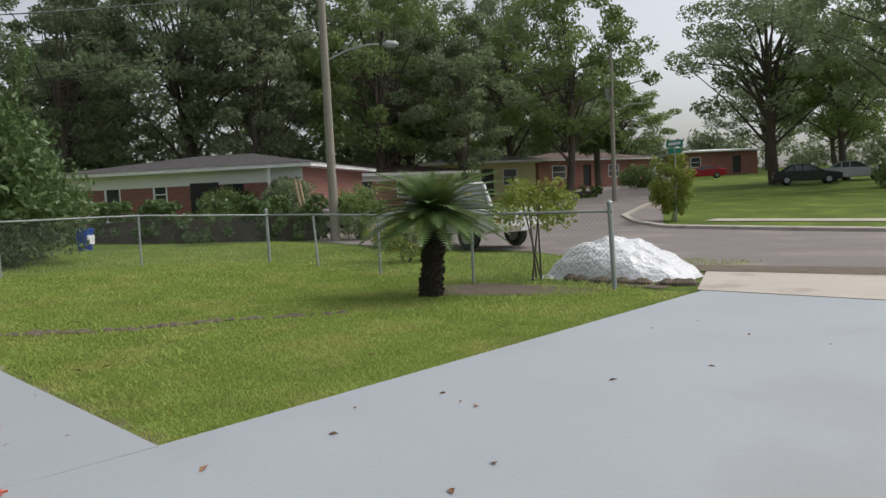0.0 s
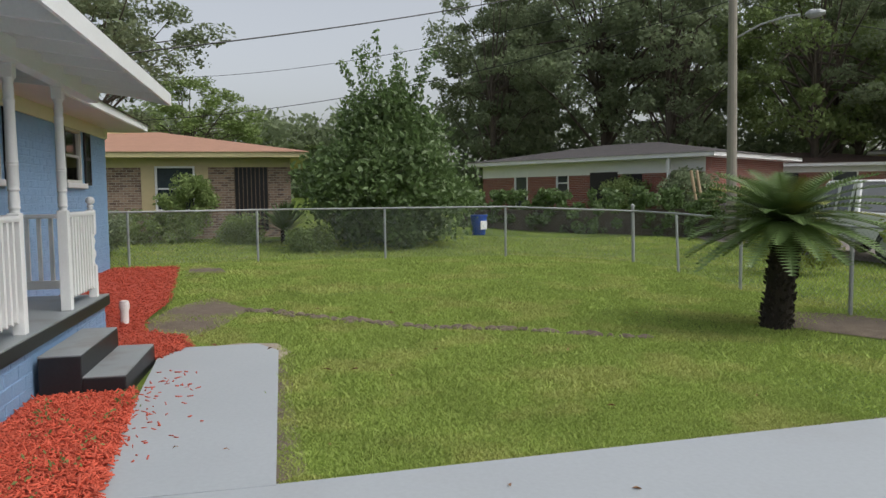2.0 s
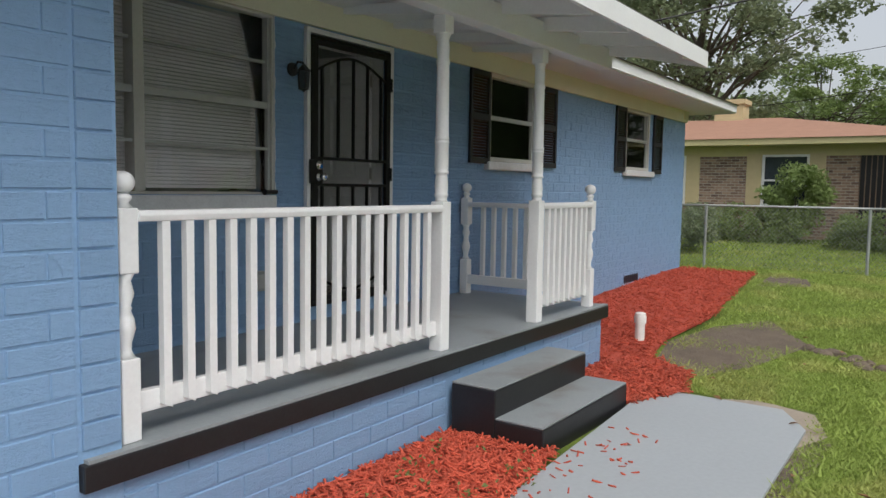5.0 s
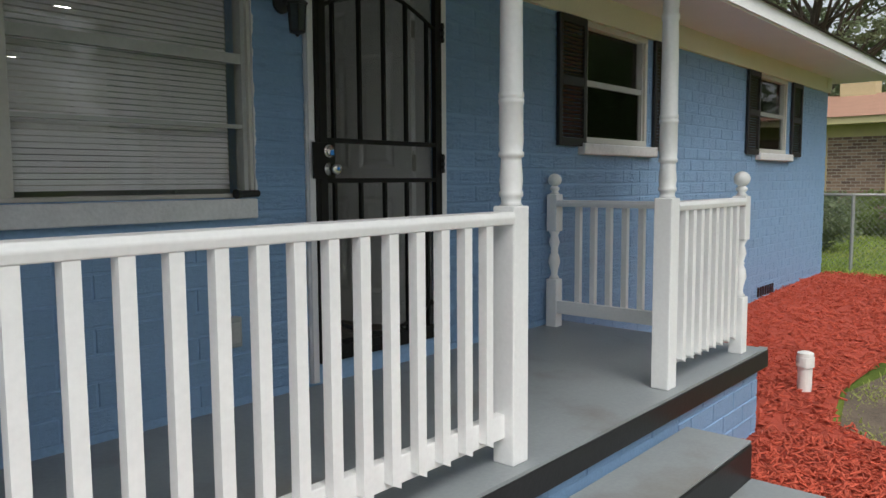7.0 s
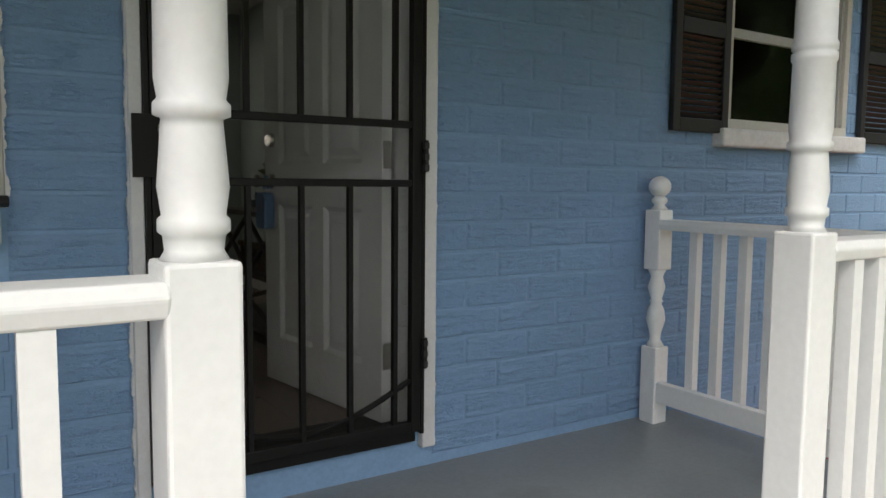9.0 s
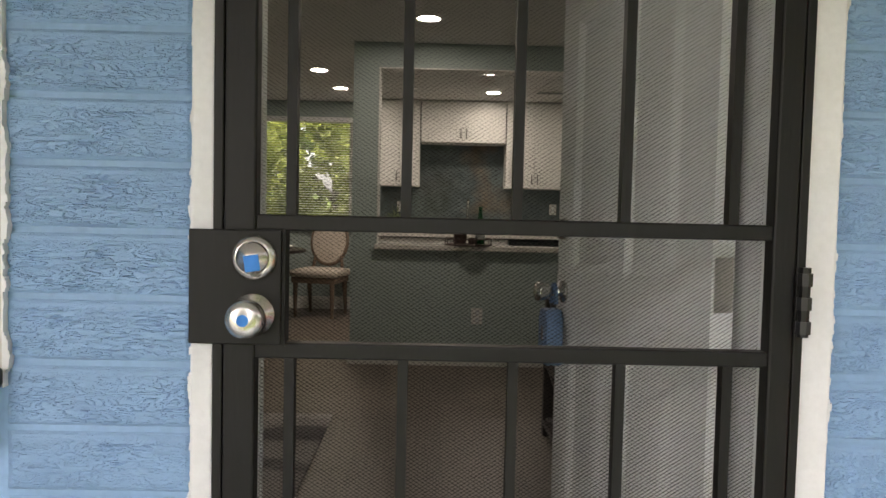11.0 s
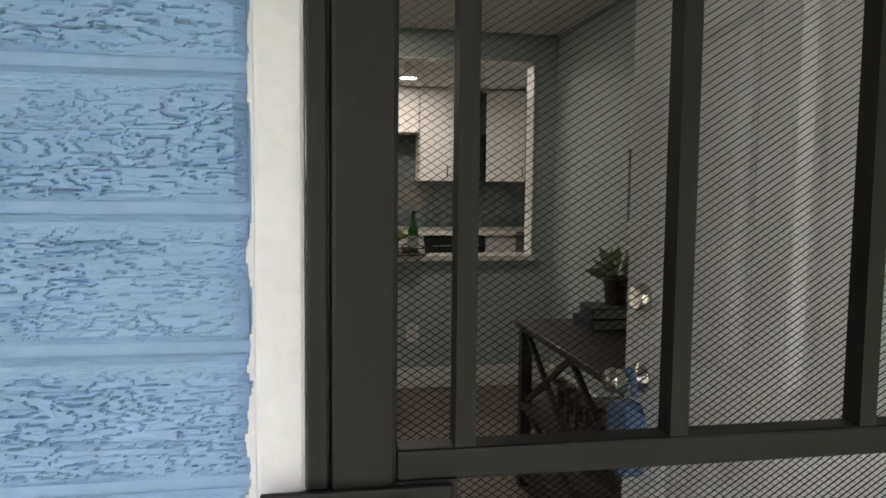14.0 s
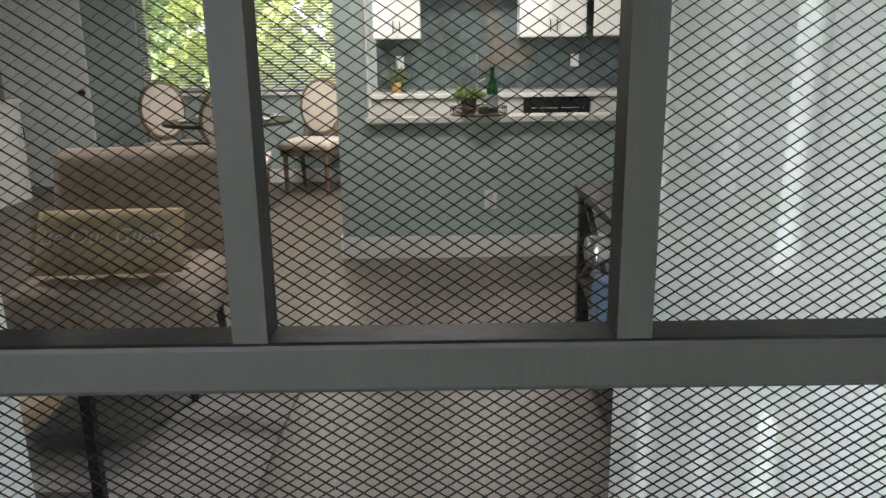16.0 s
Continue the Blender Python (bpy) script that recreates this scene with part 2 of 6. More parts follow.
    screen=mat("black_glass", (0.01, 0.01, 0.012), 0.1, bump=0),
)
cg = bpy.data.materials.new("clear_glass")
cg.use_nodes = True
cn, cl_ = cg.node_tree.nodes, cg.node_tree.links
see, shine, fres, both = cn.new("ShaderNodeBsdfTransparent"), cn.new("ShaderNodeBsdfGlossy"), cn.new("ShaderNodeFresnel"), cn.new("ShaderNodeMixShader")
shine.inputs["Roughness"].default_value, fres.inputs["IOR"].default_value = 0.02, 1.5
cl_.new(fres.outputs[0], both.inputs[0]), cl_.new(see.outputs[0], both.inputs[1]), cl_.new(shine.outputs[0], both.inputs[2])
cl_.new(both.outputs[0], cn["Material Output"].inputs[0])
M["clear"] = cg


# ---- building helpers ----
class G:
    """Collects faces of one mesh."""

    def __init__(self):
        self.v, self.f = [], []

    def box(self, x0, x1, y0, y1, z0, z1, m=None):
        o = len(self.v)
        for p in ((x0, y0, z0), (x1, y0, z0), (x1, y1, z0), (x0, y1, z0), (x0, y0, z1), (x1, y0, z1), (x1, y1, z1), (x0, y1, z1)):
            self.v.append(tuple(m @ Vector(p)) if m else p)
        self.f += [tuple(o + i for i in q) for q in ((0, 3, 2, 1), (4, 5, 6, 7), (0, 1, 5, 4), (1, 2, 6, 5), (2, 3, 7, 6), (3, 0, 4, 7))]
        return self

    def tube(self, p, q, r, r2=None, n=8):
        p, q = Vector(p), Vector(q)
        d = (q - p).normalized()
        a = d.orthogonal().normalized()
        b = d.cross(a)
        o = len(self.v)
        for c, rr in ((p, r), (q, r if r2 is None else r2)):
            for i in range(n):
                t = 2 * math.pi * i / n
                self.v.append(tuple(c + a * rr * math.cos(t) + b * rr * math.sin(t)))
        self.f += [(o + i, o + (i + 1) % n, o + n + (i + 1) % n, o + n + i) for i in range(n)]
        self.f += [tuple(o + n - 1 - i for i in range(n)), tuple(o + n + i for i in range(n))]
        return self

    def path(self, pts, r, n=6):
        for a, b in zip(pts, pts[1:]):
            self.tube(a, b, r, n=n)
        return self

    def lathe(self, prof, c=(0, 0, 0), n=20, m=None, sx=1.0):
        o = len(self.v)
        for r, z in prof:
            for i in range(n):
                t = 2 * math.pi * i / n
                p = Vector((c[0] + r * sx * math.cos(t), c[1] + r * math.sin(t), c[2] + z))
                self.v.append(tuple(m @ p) if m else tuple(p))
        for k in range(len(prof) - 1):
            for i in range(n):
                j = (i + 1) % n
                self.f.append((o + k * n + i, o + k * n + j, o + (k + 1) * n + j, o + (k + 1) * n + i))
        self.f.append(tuple(o + n - 1 - i for i in range(n)))
        self.f.append(tuple(o + (len(prof) - 1) * n + i for i in range(n)))
        return self

    def prism(self, poly, a0, a1, axis="x"):
        """A flat outline pushed along an axis."""
        o, n = len(self.v), len(poly)
        for a in (a0, a1):
            for u, w in poly:
                self.v.append({"x": (a, u, w), "y": (u, a, w), "z": (u, w, a)}[axis])
        self.f += [tuple(o + i for i in range(n))[::-1], tuple(o + n + i for i in range(n))]
        self.f += [(o + i, o + (i + 1) % n, o + n + (i + 1) % n, o + n + i) for i in range(n)]
        return self

    def mesh(self, name, material, fix=True):
        me = bpy.data.meshes.new(name)
        me.from_pydata(self.v, [], self.f)
        if fix:
            bm = bmesh.new()
            bm.from_mesh(me)
            bmesh.ops.recalc_face_normals(bm, faces=bm.faces)
            bm.to_mesh(me)
            bm.free()
        me.materials.append(material)
        return me


def part(name, g, material, parent=None, label="", bevel=0.0, smooth=False, sub=0):
    ob = new(name, g.mesh(name, material))
    if parent:
        ob.parent = parent
    if label:
        tagged(ob, label)
    if smooth:
        for p in ob.data.polygons:
            p.use_smooth = True
    if bevel:
        b = ob.modifiers.new("bevel", "BEVEL")
        b.width, b.segments, b.limit_method = bevel, 2, "ANGLE"
    if sub:
        s = ob.modifiers.new("sub", "SUBSURF")
        s.levels = s.render_levels = sub
    return ob


def thing(name, label, category, m=None, group="", kind=""):
    ob = new(name)
    ob.empty_display_size = 0.1
    if m:
        ob.matrix_world = m
    return tagged(ob, label, category, group, kind)


def structure(name, g, material, label, bevel=0.0):
    return tagged(part(name, g, material, bevel=bevel), label, name.split("_")[0], kind="structure")


def big_mesh(name, verts, faces, material, parent=None):
    me = bpy.data.meshes.new(name)
    verts, faces = np.asarray(verts, np.float32), np.asarray(faces, np.int32)
    k = faces.shape[1]
    me.vertices.add(len(verts)), me.loops.add(faces.size), me.polygons.add(len(faces))
    me.vertices.foreach_set("co", verts.ravel())
    me.loops.foreach_set("vertex_index", faces.ravel())
    me.polygons.foreach_set("loop_start", np.arange(0, faces.size, k, dtype=np.int32))
    me.update(calc_edges=True)
    me.materials.append(material)
    ob = new(name, me)
    if parent:
        ob.parent = parent
    return ob


rng = np.random.default_rng(7)


def step(v, a, b):
    t = np.clip((np.asarray(v, float) - a) / (b - a), 0, 1)
    return t * t * (3 - 2 * t)


def land(x, y):
    """Height of the ground: level by the drive, rising along the side yard and away from the house."""
    d = np.hypot(np.asarray(x, float) + 5, np.asarray(y, float) + 3)
    return 0.2 * step(x, 2, 9) * step(y, -13, -8) + 0.04 * np.clip(d - 18 - 9 * step(-np.asarray(y, float), 12, 24), 0, 110)


# ---- ground ----
def sheet(name, poly, dz, material, label, cell=0.5, kind="structure", thick=0.0):
    """A piece of ground laid on the land, from a convex outline."""
    g = G()
    o = len(poly)
    bm = bmesh.new()
    bm.faces.new([bm.verts.new((px, py, 0)) for px, py in poly])
    xs, ys = [p[0] for p in poly], [p[1] for p in poly]
    for ax, lo, hi in ((0, min(xs), max(xs)), (1, min(ys), max(ys))):
        k = lo + cell
        while k < hi:
            co, no = [0, 0, 0], [0, 0, 0]
            co[ax], no[ax] = k, 1
            bmesh.ops.bisect_plane(bm, geom=bm.verts[:] + bm.edges[:] + bm.faces[:], plane_co=co, plane_no=no)
            k += cell
    for v in bm.verts:
        v.co.z = float(land(v.co.x, v.co.y)) + dz
    if thick:
        r = bmesh.ops.extrude_face_region(bm, geom=bm.faces[:])
        for v in [e for e in r["geom"] if isinstance(e, bmesh.types.BMVert)]:
            v.co.z += thick
    bmesh.ops.recalc_face_normals(bm, faces=bm.faces)
    me = bpy.data.meshes.new(name)
    bm.to_mesh(me)
    bm.free()
    if me.polygons and not thick and me.polygons[0].normal.z < 0:
        me.flip_normals()
    me.materials.append(material)
    return tagged(new(name, me), label, name, kind=kind)


ax = np.concatenate([[-500, -300, -180, -110, -75, -50, -35, -25, -18], np.arange(-13, 25, 1.0), [25, 28, 32, 36, 42, 50, 60, 75, 95, 120, 180, 300, 500]])
ay = np.concatenate([[-500, -300, -180, -120, -95, -80, -68, -60, -53, -47, -42, -38, -34, -31], np.arange(-29, 12, 1.0), [14, 18, 25, 35, 50, 80, 130, 220, 400]])
gx, gy = np.meshgrid(ax, ay, indexing="ij")
gz = land(gx, gy) + 0.012 * np.sin(gx * 1.7) * np.cos(gy * 1.3) * step(gx, -1.5, 0) * step(gy, -11, -9)
inside = (gx > -4.5) & (gx < 9.8) & (gy > 0.0) & (gy < 8)
gz = np.where(inside, -0.05, gz)
idx = np.arange(gx.size).reshape(gx.shape)
quads = np.stack([idx[:-1, :-1], idx[1:, :-1], idx[1:, 1:], idx[:-1, 1:]], -1).reshape(-1, 4)
tagged(big_mesh("ground", np.stack([gx, gy, gz], -1).reshape(-1, 3), quads, M["grass"]), "mown green lawn with patchy grass over sandy soil", "lawn", kind="structure")
sheet("driveway", [(-9, 0), (-4.2, 0), (-4.2, -1.4), (-2.42, -1.45), (-2.42, -3.36), (-1.95, -11.15), (-9, -11.4)], 0.012, M["drive"], "wide driveway painted pale grey blue, faintly stained", 3, thick=0.02)
sheet("pavement", [(-2.46, -2.36), (1.72, -2.12), (1.72, -3.1), (1.3, -3.32), (-2.44, -3.34)], 0.016, M["drive"], "grey painted concrete path from the drive to the steps", 1, thick=0.02)
sheet("bare_patch", [(0.9, -3.3), (1.3, -3.46), (1.8, -3.3), (1.95, -2.9), (1.74, -2.5), (1.6, -3.1)], 0.012, M["bare"], "bare concrete edge of the path without paint", 1)
sheet("soil_strip", [(-2.4, -3.28), (1.2, -3.3), (1.2, -3.5), (-0.5, -3.44), (-2.2, -3.52)], 0.008, M["soil"], "strip of dark soil along the path", 1)
sheet("soil_edge", [(-2.45, -3.36), (-2.36, -3.42), (-1.86, -11.0), (-1.98, -11.1)], 0.01, M["soil"], "thin strip of bare soil along the drive", 2)
sheet("apron", [(-9, -11.42), (-1.86, -11.17), (-0.75, -13.7), (-9, -14.1)], 0.02, M["apron"], "tan concrete drive apron by the road", 2, thick=0.02)
sheet("road", [(-80, -14.2), (-3.4, -14.1), (0.5, -13.75), (5.2, -16.2), (35, -16.6), (60, -30), (12.5, -30.2), (7, -26), (-0.6, -24.1), (-80, -24)], 0.02, M["asphalt"], "worn reddish grey asphalt road without markings", 3)
sheet("road_branch", [(6.9, -25.8), (14, -30), (25.5, -43), (39, -68), (60, -115), (54, -118), (32, -72), (18, -45)], 0.024, M["asphalt"], "asphalt side street bending away between lawns", 3)
sheet("dirt_verge", [(-0.9, -13.3), (-4.5, -13.9), (-9, -14), (-9, -14.9), (-3, -14.8), (0.6, -14.0)], 0.045, M["soil"], "dirt and gravel washed along the road edge", 1)
sheet("pavement_far", [(-30, -30.2), (4, -29.6), (7.2, -29.4), (7.2, -30.4), (4, -30.6), (-30, -31.2)], 0.03, M["apron"], "concrete pavement across the far lawn", 2)
kerb = thing("kerb", "low tan concrete kerb along the far side of the road", "kerb", kind="structure")
kpts = [(-60 + 5 * i, -24.0) for i in range(12)] + [(-0.6, -24.1), (3, -24.9), (7, -26), (9.5, -28), (12, -31), (15, -38), (17.5, -45)]
g = G()
for (xa, ya), (xb, yb) in zip(kpts, kpts[1:]):
    za, zb = float(land(xa, ya)), float(land(xb, yb))
    d = Vector((xb - xa, yb - ya, 0)).normalized()
    s = Vector((-d.y, d.x, 0)) * -0.18
    o = len(g.v)
    for p, z in (((xa, ya), za), ((xb, yb), zb)):
        for off, h in ((0, -0.1), (0, 0.12), (1, 0.15), (1, -0.1)):
            g.v.append((p[0] + s.x * off, p[1] + s.y * off, z + h))
    g.f += [(o + i, o + (i + 1) % 4, o + 4 + (i + 1) % 4, o + 4 + i) for i in range(4)]
part("kerb_stone", g, M["apron"], kerb)
mul = sheet("mulch_bed", [(-2.62, -1.44), (-0.17, -1.44), (-0.17, -2.16), (-0.9, -2.26), (-2.6, -2.42)], 0.014, M["mulch"], "bed of red dyed wood mulch along the porch", 1, thick=0.03)
sheet("mulch_bed_side", [(1.2, -1.44), (2.38, -1.44), (2.4, 0.02), (9.3, 0.02), (9.4, -1.25), (5, -1.7), (3.6, -1.62), (2.8, -1.75), (2.45, -2.2), (1.75, -2.36), (1.2, -2.14)], 0.02, M["mulch"], "bed of red dyed wood mulch along the house wall", 1, thick=0.02)
for k, poly in enumerate(([(2.4, -2.3), (2.8, -1.8), (3.6, -1.65), (4.6, -1.85), (5.3, -2.3), (4.2, -2.9), (3.0, -2.6)], [(7.8, -1.6), (9.6, -1.5), (9.2, -2.1), (8.2, -2.3)], [(-0.7, -10.2), (1.2, -9.2), (2.5, -9.6), (1.8, -10.6), (-0.6, -10.9)], [(-1.3, -11.2), (-0.2, -11.4), (0.0, -13.2), (-1.0, -13.4)])):
    sheet("soil_patch", poly, 0.014, M["soil"], "bare patch of dark sandy soil in the lawn", 1)
g = G()
for i in range(90):
    s = rng.uniform(0, 1)
    x, y = float(np.interp(s, [0, 0.3, 0.55, 0.8, 1], [4.2, 3.3, 2.4, 1.8, 1.1])) + rng.normal() * 0.07, float(np.interp(s, [0, 0.3, 0.55, 0.8, 1], [-2.8, -4.0, -5.0, -6.3, -7.2])) + rng.normal() * 0.07
    r = rng.uniform(0.03, 0.12)
    g.lathe([(r, -0.02), (r * 0.8, 0.02), (r * 0.3, 0.04)], (x, y, float(land(x, y))), 7)
tagged(part("dirt_ridge", g, M["soil"]), "broken line of dug dark soil across the lawn", "soil", kind="stuff")

# ---- the blue house ----
ZP, ZF = 0.56, 0.70
CH, BL = 0.1085, 0.30
WT = 2.95


def wall_grid(g, x0, x1, y0, y1, z0, z1, holes):
    """A wall in the xz plane with openings (x0, x1, z0, z1)."""
    xs = sorted({x0, x1, *[h[0] for h in holes], *[h[1] for h in holes]})
    for a, b in zip(xs, xs[1:]):
        cuts = sorted((h[2], h[3]) for h in holes if h[0] <= a and h[1] >= b)
        z = z0
        for c0, c1 in cuts:
            if c0 > z:
                g.box(a, b, y0, y1, z, c0)
            z = c1
        if z < z1:
            g.box(a, b, y0, y1, z, z1)
    return g


W1, W2, W3, DO = (-2.3, -0.305, 1.53, 2.79), (2.66, 3.70, 1.88, 2.79), (6.5, 7.5, 1.9, 2.79), (0.04, 0.965, ZF - 0.02, 2.735)
WY0, WY1 = 0.006, 0.2
front = thing("wall_front", "front wall of blue painted rough brick", "wall", kind="structure")
part("wall_core", wall_grid(G(), -2.42, 9.3, WY0, WY1, -0.1, WT, [W1, W2, W3, DO]), M["mortar"], front, "blue painted mortar joints")
wing = thing("wall_wing", "projecting wing wall of blue painted brick beside the porch", "wall", kind="structure")
part("wall_core", G().box(-4.2, -2.424, -1.436, 0.2, -0.1, 2.75), M["mortar"], wing)
base = thing("porch_base", "porch base of blue painted brick under a grey slab", "porch", kind="structure")
part("wall_core", G().box(-2.42, 2.33, -1.43, -0.0, -0.1, 0.43), M["mortar"], base)
side = thing("wall_side", "side walls of the blue brick house", "wall", kind="structure")
part("wall_core", G().box(9.1, 9.3, 0.2, 7.5, -0.1, WT), M["mortar"], side)
part("wall_core", G().box(-4.2, -4.0, 0.2, 7.5, -0.1, WT), M["mortar"], side)
slab = thing("porch_slab", "grey painted porch slab with a black painted edge", "porch", kind="structure")
part("slab", G().box(-2.45, 2.37, -1.42, 0.004, 0.43, ZP), M["porch"], slab)
part("edge", G().box(-2.6, 2.40, -1.475, -1.42, 0.44, ZP - 0.012), M["black"], slab, "black painted slab edge", bevel=0.006)
part("edge", G().box(-2.58, 2.395, -1.47, -1.422, ZP - 0.012, ZP + 0.002), M["porch"], slab)
part("edge", G().box(2.37, 2.40, -1.42, 0.0, 0.44, ZP - 0.012), M["black"], slab, "black painted slab edge")
st = thing("porch_steps", "two concrete porch steps, grey treads with black sides", "steps", kind="structure")
for x0, x1, y0, y1, z0, z1 in ((-0.17, 1.18, -1.80, -1.476, -0.05, 0.372), (-0.168, 1.182, -2.13, -1.80, -0.05, 0.19)):
    part("step", G().box(x0, x1, y0, y1, z0, z1 - 0.012), M["black"], st, "black painted step side", bevel=0.01)
    part("tread", G().box(x0 + 0.004, x1 - 0.004, y0 + 0.004, y1, z1 - 0.012, z1), M["porch"], st, "grey painted tread", bevel=0.004)

# roofs, soffits, frieze
roof = thing("roof_main", "low white edged roof of the blue house with open soffit", "roof", kind="structure")
part("fascia", G().box(-4.9, 10.0, -0.68, -0.655, 3.0, 3.13), M["white"], roof)
part("soffit", G().box(-4.9, 10.0, -0.655, 0.0, 2.985, 3.01), M["soffit"], roof)
part("fascia", G().box(9.98, 10.0, -0.66, 8.2, 3.0, 3.13), M["white"], roof)
part("soffit", G().box(9.3, 9.98, 0.0, 8.2, 2.985, 3.01), M["soffit"], roof)
g = G()
o = [(-4.95, -0.72, 3.13), (10.05, -0.72, 3.13), (10.05, 8.3, 3.13), (-4.95, 8.3, 3.13), (-1, 3.8, 4.5), (6, 3.8, 4.5)]
g.v += o
g.f += [(0, 1, 5, 4), (1, 2, 5), (2, 3, 4, 5), (3, 0, 4), (0, 3, 2, 1)]
part("shingles", g, M["shingled"], roof)
structure("trim_frieze", G().box(-2.42, 9.32, -0.03, 0.004, 2.79, 2.985), M["frieze"], "cream painted frieze board under the eave")
structure("trim_corner", G().box(9.1, 9.33, -0.04, 0.6, 2.83, 2.985), M["frieze"], "cream painted corner box under the eave")
proof = thing("roof_porch", "white porch roof with exposed rafters on a beam", "roof", kind="structure")
part("deck", G().prism([(-2.12, 2.80), (-2.12, 2.825), (-0.6, 3.165), (-0.6, 3.14)], -4.9, 2.85), M["soffit"], proof)
part("shingles", G().prism([(-2.14, 2.83), (-2.14, 2.845), (-0.6, 3.2), (-0.6, 3.17)], -4.9, 2.88), M["shingled"], proof)
part("fascia", G().box(-4.9, 2.85, -2.145, -2.118, 2.70, 2.835), M["white"], proof)
part("fascia", G().prism([(-2.12, 2.70), (-2.12, 2.83), (-0.69, 3.15), (-0.69, 3.02)], 2.83, 2.85), M["white"], proof)
part("beam", G().box(-4.9, 2.31, -1.47, -1.35, 2.66, 2.83), M["white"], proof, "white painted porch beam", bevel=0.006)
for i in range(11):
    x = 2.25 - 0.62 * i
    part("rafter", G().prism([(-2.11, 2.69), (-2.11, 2.80), (-0.05, 3.0), (-0.05, 2.93), (-1.35, 2.78)], x - 0.02, x + 0.02), M["white"], proof)
part("ceiling", G().box(-4.2, 2.3, -1.36, -0.03, 2.975, 2.984), M["soffit"], proof)

# turned posts
def post(x, y, full, group):
    """A turned porch post: full height to the beam, or a newel with a ball."""
    zt = 2.66 if full else 1.62
    t = thing("porch_post" if full else "newel_post", "white turned wooden porch post" if full else "white turned wooden newel with a ball top", "post", pose(x, y, ZP), group)
    h = 0.047 if full else 0.042
    a = 0.95 if full else 0.34
    if full:
        part("base", G().box(-h, h, -h, h, 0, a), M["white"], t, bevel=0.006)
        pr = [(h * 0.9, a), (h * 0.76, a + 0.012), (h * 0.8, a + 0.03), (h * 0.93, a + 0.035), (h * 0.93, a + 0.05), (h * 0.82, a + 0.055), (h * 0.92, a + 0.09), (h * 0.8, a + 0.16), (h * 0.78, a + 0.172),
              (h * 0.98, a + 0.176), (h * 0.98, a + 0.19), (h * 0.86, a + 0.196), (h * 0.94, a + 0.22), (h * 0.91, a + 0.36), (h * 0.98, a + 0.363), (h * 0.98, a + 0.378), (h * 0.88, a + 0.382), (h * 0.98, a + 0.386),
              (h * 0.98, a + 0.4), (h * 0.9, a + 0.406), (h * 0.82, 1.8), (h * 0.92, 1.805), (h * 0.92, 1.83), (h * 0.78, 1.835), (h * 0.88, 1.9), (h * 0.76, 1.955), (h * 0.98, 1.985), (h * 0.98, 1.99)]
        part("shaft", G().lathe(pr, n=20), M["white"], t, smooth=True)
        part("capital", G().box(-h, h, -h, h, 1.99, zt - ZP), M["white"], t, bevel=0.006)
    else:
        part("base", G().box(-h, h, -h, h, 0, a), M["white"], t, bevel=0.006)
        pr = [(h * 0.95, a), (h * 0.55, a + 0.03), (h * 0.6, a + 0.06), (h, a + 0.12), (h * 0.85, a + 0.16), (h * 0.55, a + 0.19), (h * 0.7, a + 0.2), (h * 0.55, a + 0.21), (h * 0.9, a + 0.26), (h * 0.6, a + 0.31), (h * 0.95, a + 0.34)]
        part("shaft", G().lathe(pr, n=18), M["white"], t, smooth=True)
        part("block", G().box(-h, h, -h, h, 0.68, 0.94), M["white"], t, bevel=0.006)
        pr = [(h * 0.9, 0.94), (h * 0.5, 0.96), (h * 0.8, 0.975), (h * 0.8, 0.985), (h * 0.45, 1.0)]
        pr += [(max(0.004, 0.048 * math.sin(k * math.pi / 10)), 1.04 - 0.045 * math.cos(k * math.pi / 10)) for k in range(1, 11)]
        part("finial", G().lathe(pr, n=18), M["white"], t, smooth=True)
    return t


post(-0.165, -1.37, True, "porch posts")
post(1.135, -1.37, True, "porch posts")
post(-2.36, -1.37, False, "newels")
post(2.15, -1.37, False, "newels")
post(2.15, -0.07, False, "newels")


def railing(a, b, n, top, label):
    """Rails and square balusters from a to b."""
    t = thing("porch_railing", label, "railing", group="porch railings")
    a, b = Vector((*a, 0)), Vector((*b, 0))
    m = Matrix.Translation((a.x, a.y, ZP)) @ (b - a).to_track_quat("X", "Z").to_matrix().to_4x4()
    t.matrix_world = m
    ln = (b - a).length
    part("handrail", G().prism([(-0.045, top - 0.045), (-0.052, top - 0.02), (-0.045, top), (0.045, top), (0.052, top - 0.02), (0.045, top - 0.045)], 0, ln), M["white"], t, bevel=0.004)
    part("lower_rail", G().box(0, ln, -0.006, 0.034, 0.10, 0.19), M["white"], t, bevel=0.004)
    for i in range(n):
        x = ln * (i + 1.1) / (n + 1.3)
        part("baluster", G().prism([(x - 0.019, 0.125), (x + 0.019, 0.105), (x + 0.019, top - 0.045), (x - 0.019, top - 0.045)], -0.042, -0.0065, "y"), M["white"], t)
    return t


railing((-2.32, -1.37), (-0.205, -1.37), 17, 0.93, "white wooden porch railing with square balusters beside the steps")
railing((1.17, -1.37), (2.11, -1.37), 8, 0.93, "short white wooden porch railing with square balusters")
railing((2.15, -1.33), (2.15, -0.11), 9, 0.90, "white wooden railing across the porch end")


